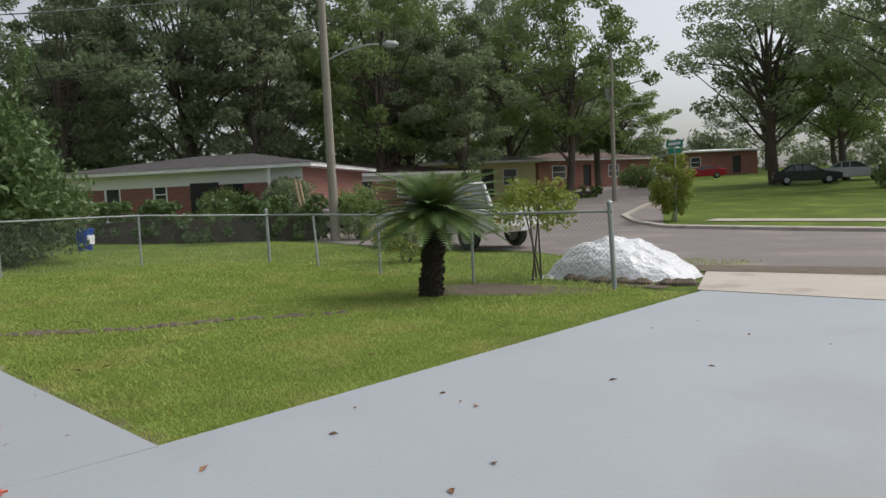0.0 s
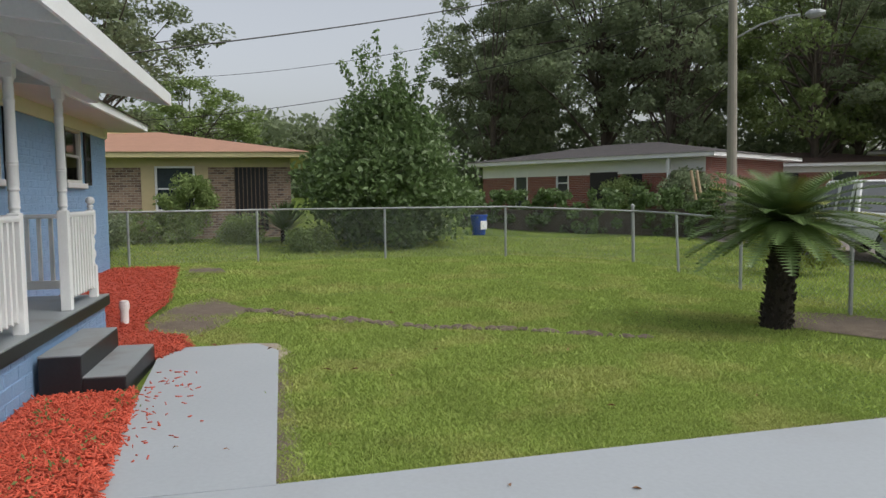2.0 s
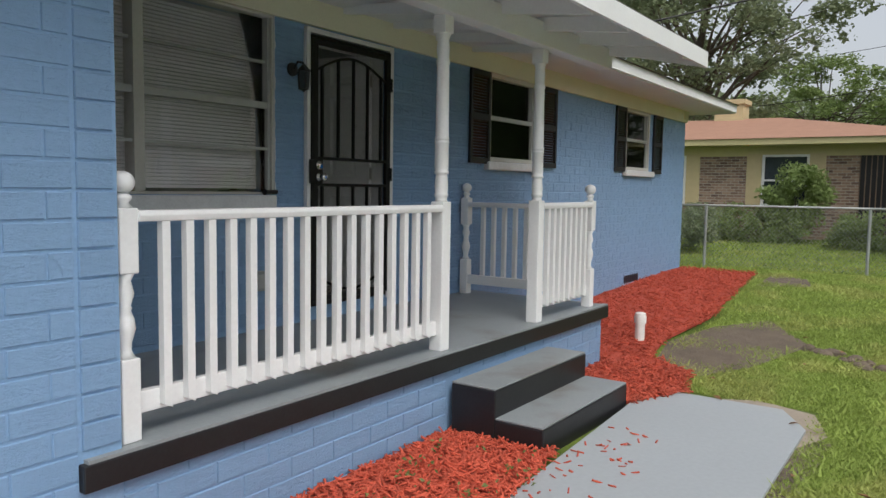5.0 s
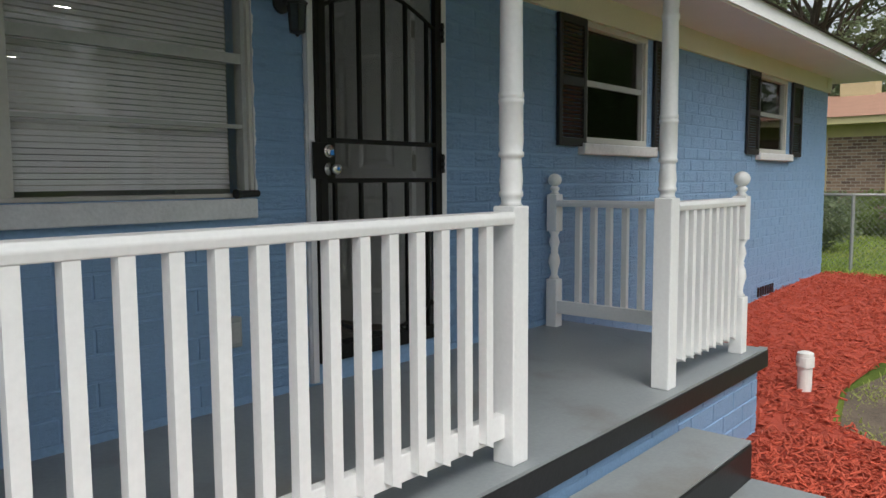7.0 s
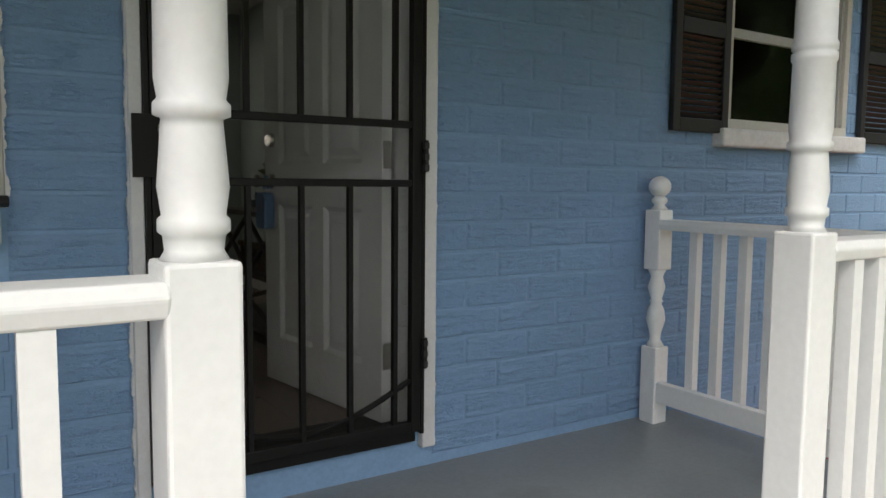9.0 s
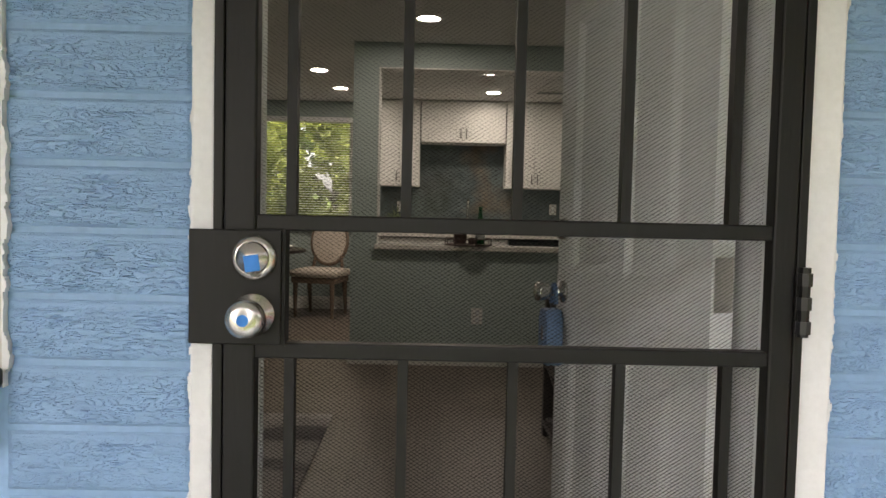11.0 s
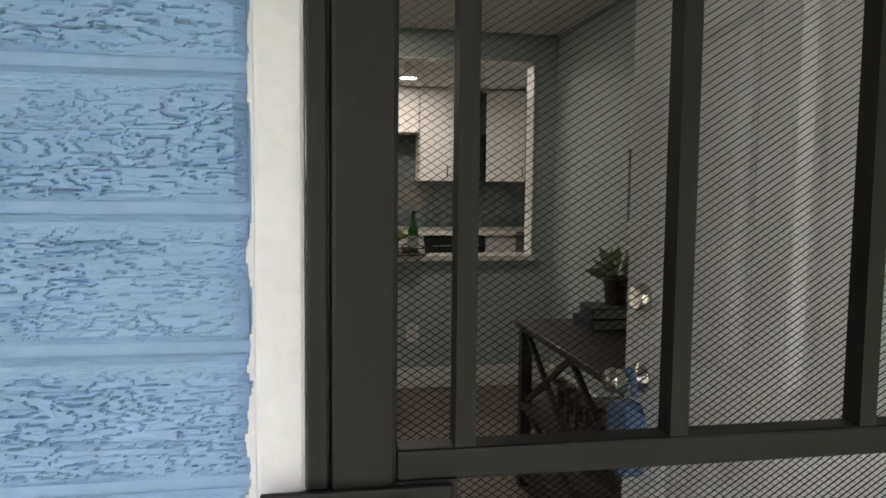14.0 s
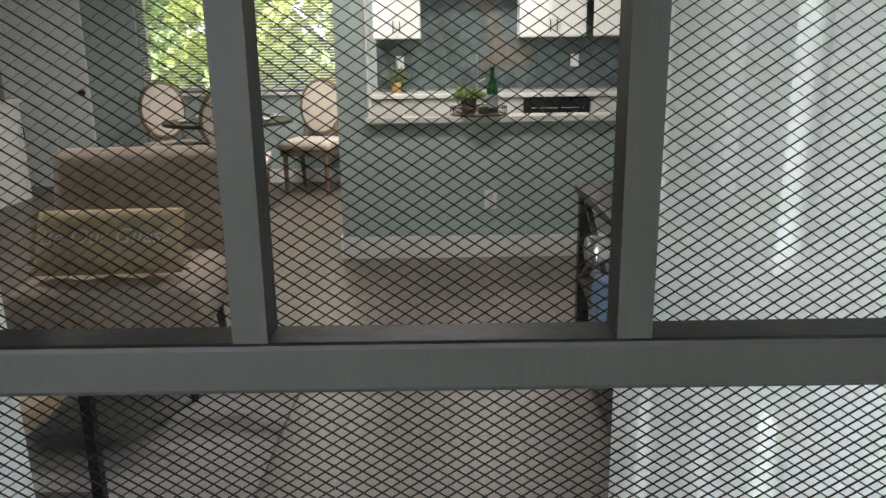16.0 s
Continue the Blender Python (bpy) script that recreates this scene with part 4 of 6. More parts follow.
YC = 6.97
cabinet(-0.2, YC, 2.10, 0.44, 0.92, 0.33, 2, "white shaker wall cabinet with two doors")
cabinet(0.25, YC, 2.58, 0.92, 0.44, 0.33, 2, "short white shaker cabinet above the sink wall")
cabinet(1.18, YC, 2.10, 0.62, 0.92, 0.33, 2, "white shaker wall cabinet with two doors")
cabinet(1.86, YC - 0.02, 2.10, 0.40, 0.92, 0.33, 1, "white shaker corner wall cabinet", rz=-14)
structure("trim_crown", G().box(-0.2, 2.3, YC + 0.02, 7.3, 3.02, 3.038), M["cab"], "white filler strip over the cabinets")
structure("backsplash", G().box(-0.2, 2.45, 7.285, 7.298, 1.62, 2.6), M["slab"], "polished grey green stone slab splashback")
tagged(part("worktop", G().box(-0.25, 2.45, 6.66, 7.284, 1.56, 1.60), M["marble"], bevel=0.004), "white quartz worktop along the kitchen wall", "worktop", kind="structure")
cabinet(-0.22, 6.70, ZF + 0.09, 0.8, 0.76, 0.58, 2, "white shaker base cabinet with drawers", "base_cabinet", 0.17)
cabinet(0.59, 6.70, ZF + 0.09, 0.6, 0.76, 0.58, 2, "white shaker base cabinet with drawers", "base_cabinet", 0.17)
dw = thing("dishwasher", "black built-in dishwasher under the worktop", "dishwasher", pose(1.2, 6.69, ZF + 0.01))
part("front", G().box(0, 0.6, 0, 0.55, 0.09, 0.84), M["screen"], dw, bevel=0.004)
part("handle", G().tube((0.06, -0.03, 0.75), (0.54, -0.03, 0.75), 0.009), M["chrome"], dw)
cabinet(1.81, 6.70, ZF + 0.09, 0.6, 0.76, 0.58, 1, "white shaker corner base cabinet", "base_cabinet", 0.17)
stv = thing("stove", "black range with a glass top against the kitchen wall", "stove", pose(2.1, 5.9, ZF))
part("body", G().box(-0.0, 0.34, 0, 0.74, 0, 0.90), M["screen"], stv, bevel=0.005)
part("backguard", G().box(0.28, 0.34, 0, 0.74, 0.90, 1.02), M["screen"], stv)
for x, z in ((0.03, 1.88), (1.75, 1.88)):
    t = thing("wall_outlet", "white outlet plate on the stone splashback", "outlet", pose(x, 7.283, z), "outlets")
    part("plate", G().box(-0.04, 0.04, -0.006, 0, -0.06, 0.06), M["cab"], t, bevel=0.003)
    part("socket", G().box(-0.016, 0.016, -0.009, -0.006, -0.04, 0.04), M["white"], t)
for x, y in ((0.73, 4.26), (-2.85, 7.298)):
    t = thing("wall_outlet", "white outlet plate low on the sage wall", "outlet", pose(x, y, 1.07), "outlets")
    part("plate", G().box(-0.04, 0.04, -0.006, 0, -0.06, 0.06), M["cab"], t, bevel=0.003)
    for dz in (-0.024, 0.024):
        part("socket", G().box(-0.016, 0.016, -0.009, -0.006, dz - 0.016, dz + 0.016), M["sill"], t)
fc = thing("faucet", "tall chrome kitchen faucet", "faucet", pose(0.78, 7.15, 1.6))
part("spout", G().path([(0, 0, 0), (0, 0, 0.3), (0, -0.03, 0.36), (0, -0.09, 0.38), (0, -0.15, 0.35), (0, -0.16, 0.27)], 0.012, 8), M["chrome"], fc)
part("lever", G().tube((0.0, 0, 0.08), (0.08, -0.01, 0.12), 0.007), M["chrome"], fc)


def leaves(n, centre, spread, size, seed, up=0.5):
    """Small leaf quads with a fold, scattered round a point."""
    r = np.random.default_rng(seed)
    v, f = [], []
    for i in range(n):
        d = r.normal(size=3)
        d[2] = abs(d[2]) * up + 0.15
        d /= np.linalg.norm(d)
        b = np.array(centre) + d * np.array(spread) * r.uniform(0.15, 0.6)
        t = b + d * np.array(spread) * r.uniform(0.5, 0.9)
        s = np.cross(d, r.normal(size=3))
        s *= size / (np.linalg.norm(s) + 1e-6)
        mdl = (b + t) / 2 + np.array([0, 0, size * 0.3])
        o = len(v)
        v += [b, mdl + s, t, mdl - s]
        f.append((o, o + 1, o + 2, o + 3))
    return v, f


def potted(x, y, z, r, h, pot, spread, size, n, label, seed, leafm="leafm", cup=None):
    t = thing("potted_plant", label, "plant", pose(x, y, z))
    part("pot", G().lathe(cup or [(r * 0.8, 0), (r, h * 0.9), (r, h), (r * 0.85, h), (r * 0.8, h * 0.8)], n=18), M[pot], t, smooth=False)
    v, f = leaves(n, (0, 0, h * 0.85), spread, size, seed)
    big_mesh("foliage", v, f, M[leafm], t)
    return t


potted(0.0, 7.08, 1.6, 0.055, 0.10, "gold", (0.14, 0.14, 0.16), 0.008, 160, "small green plant in a gold pot on the worktop", 1, "leafd")
tr = thing("serving_tray", "round dark metal tray on the pass-through ledge", "tray", pose(0.66, 4.34, 1.586))
part("base", G().lathe([(0.17, 0), (0.175, 0.008), (0.165, 0.01)], n=32), M["clay"], tr)
part("rim", G().path([(0.172 * math.cos(a), 0.172 * math.sin(a), 0.048) for a in [2 * math.pi * k / 28 for k in range(29)]], 0.004), M["clay"], tr)
for k in range(14):
    a = 2 * math.pi * k / 14
    part("rail_post", G().tube((0.172 * math.cos(a), 0.172 * math.sin(a), 0.008), (0.172 * math.cos(a), 0.172 * math.sin(a), 0.048), 0.003, n=5), M["clay"], tr)
potted(0.60, 4.36, 1.597, 0.05, 0.09, "clay", (0.09, 0.09, 0.12), 0.012, 70, "small succulent in a brown pot on the tray", 2)
bo = thing("glass_bottle", "green glass bottle with a bare neck on the tray", "bottle", pose(0.745, 4.36, 1.597))
part("body", G().lathe([(0.034, 0), (0.036, 0.01), (0.036, 0.14), (0.03, 0.17), (0.015, 0.215), (0.013, 0.26), (0.016, 0.262), (0.016, 0.275), (0.01, 0.276)], n=20), M["bottle"], bo, smooth=True)
part("label", G().lathe([(0.0364, 0.03), (0.0364, 0.11)], n=20), M["galv"], bo)
for x in (0.675, 0.70):
    cp = thing("candle_cup", "small dark glass candle cup on the tray", "cup", pose(x, 4.27 + (x - 0.67), 1.597))
    part("cup", G().lathe([(0.018, 0), (0.022, 0.04), (0.019, 0.04), (0.016, 0.006)], n=14), M["clay"], cp)

# console table, books, plant, painting
ct = thing("console_table", "dark stained wooden console table with crossed side braces", "table", pose(0.96, 1.35, ZF))
part("tabletop", G().box(0, 0.62, 0, 1.27, 0.71, 0.74), M["darkwood"], ct, bevel=0.004)
for x in (0.01, 0.56):
    for y in (0.03, 1.19):
        part("leg", G().box(x, x + 0.05, y, y + 0.05, 0, 0.71), M["darkwood"], ct, bevel=0.003)
part("shelf", G().box(0.01, 0.61, 0.05, 1.22, 0.36, 0.385), M["darkwood"], ct)
part("shelf", G().box(0.01, 0.61, 0.05, 1.22, 0.06, 0.085), M["darkwood"], ct)
for x in (0.02, 0.58):
    for ya, yb in ((0.08, 0.62), (0.64, 1.18)):
        for z0, z1 in ((0.39, 0.70), (0.70, 0.39)):
            part("brace", G().tube((x + 0.012, ya, z0), (x + 0.012, yb, z1), 0.014, n=4), M["darkwood"], ct)
    part("brace", G().tube((x + 0.012, 0.08, 0.09), (x + 0.012, 1.18, 0.36), 0.014, n=4), M["darkwood"], ct)
    part("brace", G().tube((x + 0.012, 0.08, 0.36), (x + 0.012, 1.18, 0.09), 0.014, n=4), M["darkwood"], ct)
for k, (w, z) in enumerate(((0.30, 0.0), (0.27, 0.048))):
    t = thing("book", "thick dark green clothbound book stacked on the console table", "book", pose(1.2, 2.3, ZF + 0.741 + z, 0, 0, 4 - 9 * k), "stacked books")
    part("cover", G().box(0, w, 0, 0.2, 0, 0.004).box(0, w, 0, 0.2, 0.042, 0.046).box(0, w, 0.196, 0.2, 0.004, 0.042).box(0, 0.004, 0, 0.196, 0.004, 0.042), M["book"], t)
    part("pages", G().box(0.004, w - 0.008, 0.006, 0.196, 0.004, 0.042), M["page"], t)
potted(1.34, 2.4, ZF + 0.836, 0.055, 0.12, "clay", (0.13, 0.13, 0.14), 0.02, 40, "broad leaved plant in a brown pot on the books", 5, "leafd")
wd = thing("wooden_letters", "carved dark wooden letter sign on the console shelf", "sign", pose(1.06, 2.1, ZF + 0.386))
for k in range(6):
    part("letter", G().box(0.0, 0.04, -0.3 + 0.1 * k, -0.225 + 0.1 * k, 0, 0.05).box(0.0, 0.04, -0.3 + 0.1 * k, -0.28 + 0.1 * k, 0.05, 0.15).box(0, 0.04, -0.28 + 0.1 * k, -0.225 + 0.1 * k, 0.12, 0.15), M["wood"], wd)
pt = thing("painting", "abstract landscape canvas in grey, ochre and teal", "painting", pose(RW - 0.03, 2.1, 1.87))
part("canvas", G().box(0, 0.028, 0, 0.92, 0, 0.70), M["painta"], pt)
part("paint_band", G().box(-0.003, -0.0005, 0, 0.92, 0.16, 0.36), M["paintb"], pt)
part("paint_band", G().box(-0.003, -0.0005, 0, 0.92, 0.0, 0.16), M["paintc"], pt)

# rug, chair, cushion, coffee table
tagged(part("rug", G().box(-2.4, -0.13, 0.9, 2.85, ZF, ZF + 0.012), M["rug"], bevel=0.004), "grey and cream distressed woven rug on the plank floor", "rug")


def cushion_mesh(w, d, h, nx=14, ny=10, puff=0.8, tufts=()):
    """A soft slab with a domed top and buttons pulled in."""
    g = G()
    for s in (1, -1):
        o = len(g.v)
        for j in range(ny + 1):
            for i in range(nx + 1):
                u, v = i / nx * 2 - 1, j / ny * 2 - 1
                e = max(0.0, (1 - abs(u) ** 4) * (1 - abs(v) ** 4)) ** 0.5
                z = h / 2 * (1 - puff + puff * e)
                if s > 0:
                    for tu, tv in tufts:
                        z -= h * 0.28 * math.exp(-((u - tu) ** 2 * 40 + (v - tv) ** 2 * 40))
                g.v.append((u * w / 2, v * d / 2, s * z))
        for j in range(ny):
            for i in range(nx):
                a = o + j * (nx + 1) + i
                q = (a, a + 1, a + nx + 2, a + nx + 1)
                g.f.append(q if s > 0 else q[::-1])
    n1 = (nx + 1) * (ny + 1)
    ring = [i for i in range(nx + 1)] + [(j + 1) * (nx + 1) - 1 for j in range(1, ny + 1)] + [ny * (nx + 1) + i for i in range(nx - 1, -1, -1)] + [j * (nx + 1) for j in range(ny - 1, 0, -1)]
    for a, b in zip(ring, ring[1:] + ring[:1]):
        g.f.append((b, a, a + n1, b + n1))
    return g


TZ = 0.0
ac = thing("accent_chair", "beige tufted linen slipper chair on turned black legs", "chair", pose(-0.80, 2.47, ZF, 0, 0, 6))
tf = [(-0.55, 0.3), (0, 0.3), (0.55, 0.3), (-0.28, -0.3), (0.28, -0.3)]
sg = cushion_mesh(0.66, 0.66, 0.24, 22, 18, 0.25, tf)
seat = part("seat", sg, M["linen"], ac, smooth=True)
seat.matrix_local = pose(0, -0.02, 0.36)
bg = cushion_mesh(0.70, 0.62, 0.17, 22, 18, 0.3, [(-0.55, 0.45), (0, 0.45), (0.55, 0.45), (-0.28, 0.0), (0.28, 0.0), (-0.55, -0.45), (0, -0.45), (0.55, -0.45)])
back = part("backrest", bg, M["linen"], ac, smooth=True)
back.matrix_local = pose(0, 0.31, 0.56, 76)
roll = part("top_roll", G().lathe([(0.06, -0.35), (0.085, -0.33), (0.085, 0.33), (0.06, 0.35)], m=pose(0, 0.40, 0.80, 0, 90), n=18), M["linen"], ac, smooth=True)
for a in (-0.55, 0, 0.55):
    part("button", G().lathe([(0.014, -0.002), (0.01, 0.006)], m=pose(a * 0.35, 0.28, 0.70, 76), n=10), M["linen"], ac)
for sx in (-0.27, 0.27):
    part("leg", G().lathe([(0.012, 0), (0.02, 0.03), (0.014, 0.05), (0.026, 0.08), (0.018, 0.10), (0.028, 0.13), (0.02, 0.15), (0.03, 0.19), (0.022, 0.21), (0.034, 0.25)], c=(sx, -0.28, 0.012), n=14), M["black"], ac, "turned black leg", smooth=True)
    part("leg", G().tube((sx * 1.05, 0.32, 0.012), (sx, 0.25, 0.26), 0.014, 0.024), M["black"], ac, "plain black back leg")
cu = thing("cushion", "tan burlap lumbar cushion with white script and fringed ends", "cushion", pose(-0.78, 2.30, ZF + 0.605, 62, 0, 3))
part("cover", cushion_mesh(0.52, 0.24, 0.13, 18, 10, 0.85), M["burlap"], cu, smooth=True)
for s in (-1, 1):
    g = G()
    for k in range(26):
        y = -0.11 + 0.22 * k / 25
        g.tube((s * 0.255, y, 0), (s * (0.285 + 0.008 * math.sin(k * 2.3)), y + 0.006 * math.sin(k * 5), -0.004), 0.003, n=4)
    part("fringe", g, M["burlap"], cu)
tc = bpy.data.curves.new("lettering", "FONT")
tc.body, tc.size, tc.align_x, tc.align_y, tc.extrude, tc.shear = "Be Our Guest", 0.078, "CENTER", "CENTER", 0.001, 0.25
tc.materials.append(M["cab"])
tob = new("lettering", tc)
tob.parent = cu
tob.matrix_local = pose(0, 0.0, 0.0665)
cof = thing("coffee_table", "pale oak coffee table on a black metal frame", "table", pose(-1.35, 0.92, ZF + 0.012))
part("tabletop", G().box(0, 0.82, 0, 0.66, 0.40, 0.448), M["oak"], cof, bevel=0.004)
for x in (0.015, 0.775):
    for y in (0.015, 0.615):
        part("leg", G().box(x, x + 0.03, y, y + 0.03, 0, 0.40), M["black"], cof)
    part("bar", G().box(x, x + 0.03, 0.045, 0.615, 0, 0.03), M["black"], cof)
for y in (0.015, 0.615):
    part("bar", G().box(0.045, 0.775, y, y + 0.03, 0.37, 0.40), M["black"], cof)
    part("bar", G().box(0.045, 0.775, y, y + 0.03, 0, 0.03), M["black"], cof)
cl = thing("table_runner", "charcoal cloth runner draped over the coffee table", "cloth", pose(-1.35, 0.92, ZF + 0.461))
part("cloth", G().prism([(0.06, 0.0), (0.06, 0.004), (0.70, 0.004), (0.725, 0.0)], 0.03, 0.60, "y"), M["charcoal"], cl)

# dining set
dt = thing("dining_table", "round dark topped dining table on a white trestle base", "table", pose(-1.38, 6.12, ZF))
part("tabletop", G().lathe([(0.52, 0.70), (0.54, 0.705), (0.54, 0.73), (0.52, 0.735)], n=40), M["darkwood"], dt)
part("column", G().lathe([(0.09, 0.1), (0.05, 0.2), (0.07, 0.4), (0.05, 0.6), (0.09, 0.70)], n=16), M["cab"], dt)
for k in range(4):
    a = math.pi / 4 + k * math.pi / 2
    part("foot", G().tube((0.04 * math.cos(a), 0.04 * math.sin(a), 0.16), (0.3 * math.cos(a), 0.3 * math.sin(a), 0.035), 0.04, 0.03), M["cab"], dt)
    part("strut", G().tube((0.06 * math.cos(a), 0.06 * math.sin(a), 0.4), (0.3 * math.cos(a), 0.3 * math.sin(a), 0.70), 0.022, n=6), M["cab"], dt)
dc = thing("dining_chair", "oval backed weathered wood dining chair with cream upholstery", "chair", pose(-1.22, 5.55, ZF, 0, 0, 180), "dining chairs")
seat = part("seat", cushion_mesh(0.5, 0.47, 0.1, 12, 12, 0.35), M["cream_fab"], dc, smooth=True)
seat.matrix_local = pose(0, 0, 0.46)
part("seat_frame", G().box(-0.24, 0.24, -0.22, 0.22, 0.36, 0.42), M["wood"], dc, bevel=0.008)
bk = part("backrest", G().lathe([(0.19, -0.02), (0.19, 0.02), (0.12, 0.035)], m=pose(0, 0.28, 0.78, 82) @ Matrix.Diagonal((1, 1.25, 1, 1)), n=28), M["cream_fab"], dc, "oval cream upholstered back")
ringm = pose(0, 0.28, 0.78, 82)
part("back_frame", G().path([tuple(ringm @ Vector((0.2 * math.cos(a), 0.25 * math.sin(a), 0))) for a in [2 * math.pi * k / 28 for k in range(29)]], 0.022, 8), M["wood"], dc)
for sx in (-0.2, 0.2):
    part("leg", G().tube((sx, -0.19, 0), (sx, -0.19, 0.37), 0.016, 0.028), M["wood"], dc)
    part("leg", G().tube((sx, 0.25, 0), (sx, 0.2, 0.37), 0.016, 0.028), M["wood"], dc)
    part("back_post", G().tube((sx * 0.9, 0.21, 0.40), (sx * 0.72, 0.25, 0.63), 0.02, 0.018), M["wood"], dc)
dc.matrix_world = pose(-1.20, 5.62, ZF, 0, 0, 188)
copy_thing(dc, pose(-0.78, 6.72, ZF, 0, 0, -12))
copy_thing(dc, pose(-2.0, 6.55, ZF, 0, 0, 38))
potted(-1.40, 6.2, ZF + 0.736, 0.075, 0.11, "wood", (0.2, 0.2, 0.22), 0.010, 150, "leafy green plant in a wooden bowl on the dining table", 8)
for x, y in ((-1.62, 5.95), (-1.12, 6.0), (-1.62, 6.4), (-1.12, 6.4)):
    t = thing("place_setting", "white plates with a folded napkin on the dining table", "plate", pose(x, y, ZF + 0.736), "place settings")
    part("plate", G().lathe([(0.07, 0), (0.13, 0.014), (0.128, 0.018), (0.06, 0.006)], n=24), M["cab"], t)
    part("napkin", G().box(-0.05, 0.05, -0.07, 0.07, 0.012, 0.02, pose(0, 0, 0, 0, 0, 30)), M["charcoal"], t)
cabinet(-3.96, 6.5, ZF, 0.56, 0.88, 0.5, 1, "white shaker base cabinet at the end of the kitchen run", "base_cabinet", 0.17, rz=90).matrix_world = pose(-3.40, 6.02, ZF, 0, 0, 90)
tagged(part("worktop", G().box(-3.97, -3.36, 5.4, 6.60, ZF + 0.88, ZF + 0.92), M["marble"]), "white quartz worktop over the end cabinets", "worktop", kind="structure")
sv = thing("oven", "black built-in oven beside the white cabinet", "oven", pose(-3.40, 5.42, ZF))
part("body", G().box(-0.55, 0, 0, 0.58, 0, 0.87), M["screen"], sv, bevel=0.004)
part("handle", G().tube((0.03, 0.06, 0.7), (0.03, 0.52, 0.7), 0.01), M["chrome"], sv)


# ---- yard and street ----
def ribbon_fence(t, a, b, h=1.12):
    """Chain link wires between two posts: two sets of slanting ribbons."""
    ax_, ay_ = a
    bx_, by_ = b
    ln = math.hypot(bx_ - ax_, by_ - ay_)
    v, f = [], []
    n = int(ln / 0.075)
    for s in (1, -1):
        for i in range(-14, n + 15):
            u0, u1 = i * 0.075, i * 0.075 + s * h * 0.9
            z0, z1 = 0.04, h
            if u0 > u1:
                u0, u1, z0, z1 = u1, u0, z1, z0
            if u1 <= 0 or u0 >= ln:
                continue
            if u0 < 0:
                z0 += (z1 - z0) * (0 - u0) / (u1 - u0)
                u0 = 0
            if u1 > ln:
                z1 = z0 + (z1 - z0) * (ln - u0) / (u1 - u0)
                u1 = ln
            o = len(v)
            for u, z in ((u0, z0), (u1, z1)):
                x, y = ax_ + (bx_ - ax_) * u / ln, ay_ + (by_ - ay_) * u / ln
                g0 = float(land(x, y))
                v += [(x, y, g0 + z - 0.0022), (x, y, g0 + z + 0.0022)]
            f.append((o, o + 2, o + 3, o + 1))
    big_mesh("chain_link", v, f, M["galv"], t)
    za, zb = float(land(*a)) + h + 0.03, float(land(*b)) + h + 0.03
    part("top_rail", G().tube((ax_, ay_, za), (bx_, by_, zb), 0.021), M["galv"], t)


fence = thing("chain_link_fence", "galvanized chain link fence round the front yard", "fence")
fp = [(10.0, 1.4), (10.1, -0.2), (10.6, -2.8), (10.25, -5.6), (9.85, -8.3), (8.85, -10.95), (6.7, -10.85), (4.3, -10.6), (1.75, -10.5), (-0.75, -10.85)]
for a, b in zip(fp, fp[1:]):
    ribbon_fence(fence, a, b)
for k, (x, y) in enumerate(fp):
    z = float(land(x, y))
    big = k in (5, 9)
    lean = 0.12 if k == 6 else (0.05 if big else 0.0)
    part("post", G().tube((x, y, z - 0.1), (x + lean, y, z + (1.25 if big else 1.14)), 0.038 if big else 0.027), M["galv"], fence)
    if big:
        part("cap", G().lathe([(0.045, 0), (0.045, 0.03), (0.01, 0.06)], c=(x + lean, y, z + 1.25), n=12), M["galv"], fence)

sp = thing("sago_palm", "sago palm with a dark scaly trunk and stiff fronds", "palm", pose(1.27, -9.08, 0.0))
g = G().lathe([(0.2, -0.05), (0.17, 0.1), (0.155, 0.5), (0.15, 1.15), (0.12, 1.28)], m=Matrix.Shear("XY", 4, (-0.13, 0.0)), n=14)
part("trunk", g, M["sagobark"], sp)
g = G()
for i in range(260):
    z, a = rng.uniform(0, 1.22), rng.uniform(0, 6.28)
    r = 0.165 - 0.02 * z
    c = Vector((r * math.cos(a) - 0.13 * z, r * math.sin(a), z))
    g.tube(c, c + Vector((math.cos(a) * 0.035, math.sin(a) * 0.035, 0.03)), 0.022, 0.008, n=4)
part("trunk_scales", g, M["sagobark"], sp)
for i in range(80):
    a = i * 2.39996
    el = 1.2 - 1.4 * (i / 80) ** 0.8
    ln = rng.uniform(0.95, 1.2)
    v, f = [], []
    n = 26
    pts = []
    for k in range(n + 1):
        s = k / n
        rr = ln * s * math.cos(el * (1 - 0.35 * s))
        zz = ln * s * math.sin(el) - 0.33 * ln * s * s
        pts.append(np.array([-0.13 + rr * math.cos(a), rr * math.sin(a), 1.25 + zz]))
    side_v = np.array([-math.sin(a), math.cos(a), 0.0])
    for k in range(2, n):
        w = 0.2 * math.sin(math.pi * min(1, 0.12 + 0.88 * k / n)) ** 0.6
        d = pts[k + 1] - pts[k]
        for s in (1, -1):
            o = len(v)
            tip = pts[k] + s * side_v * w + d * 1.7 + np.array([0, 0, 0.035])
            v += [pts[k], pts[k] + d * 1.0, tip]
            f.append((o, o + 1, o + 2))
    big_mesh("frond", v, f, M["sagoy" if i in (9, 16, 30, 41) else "sago"], sp)


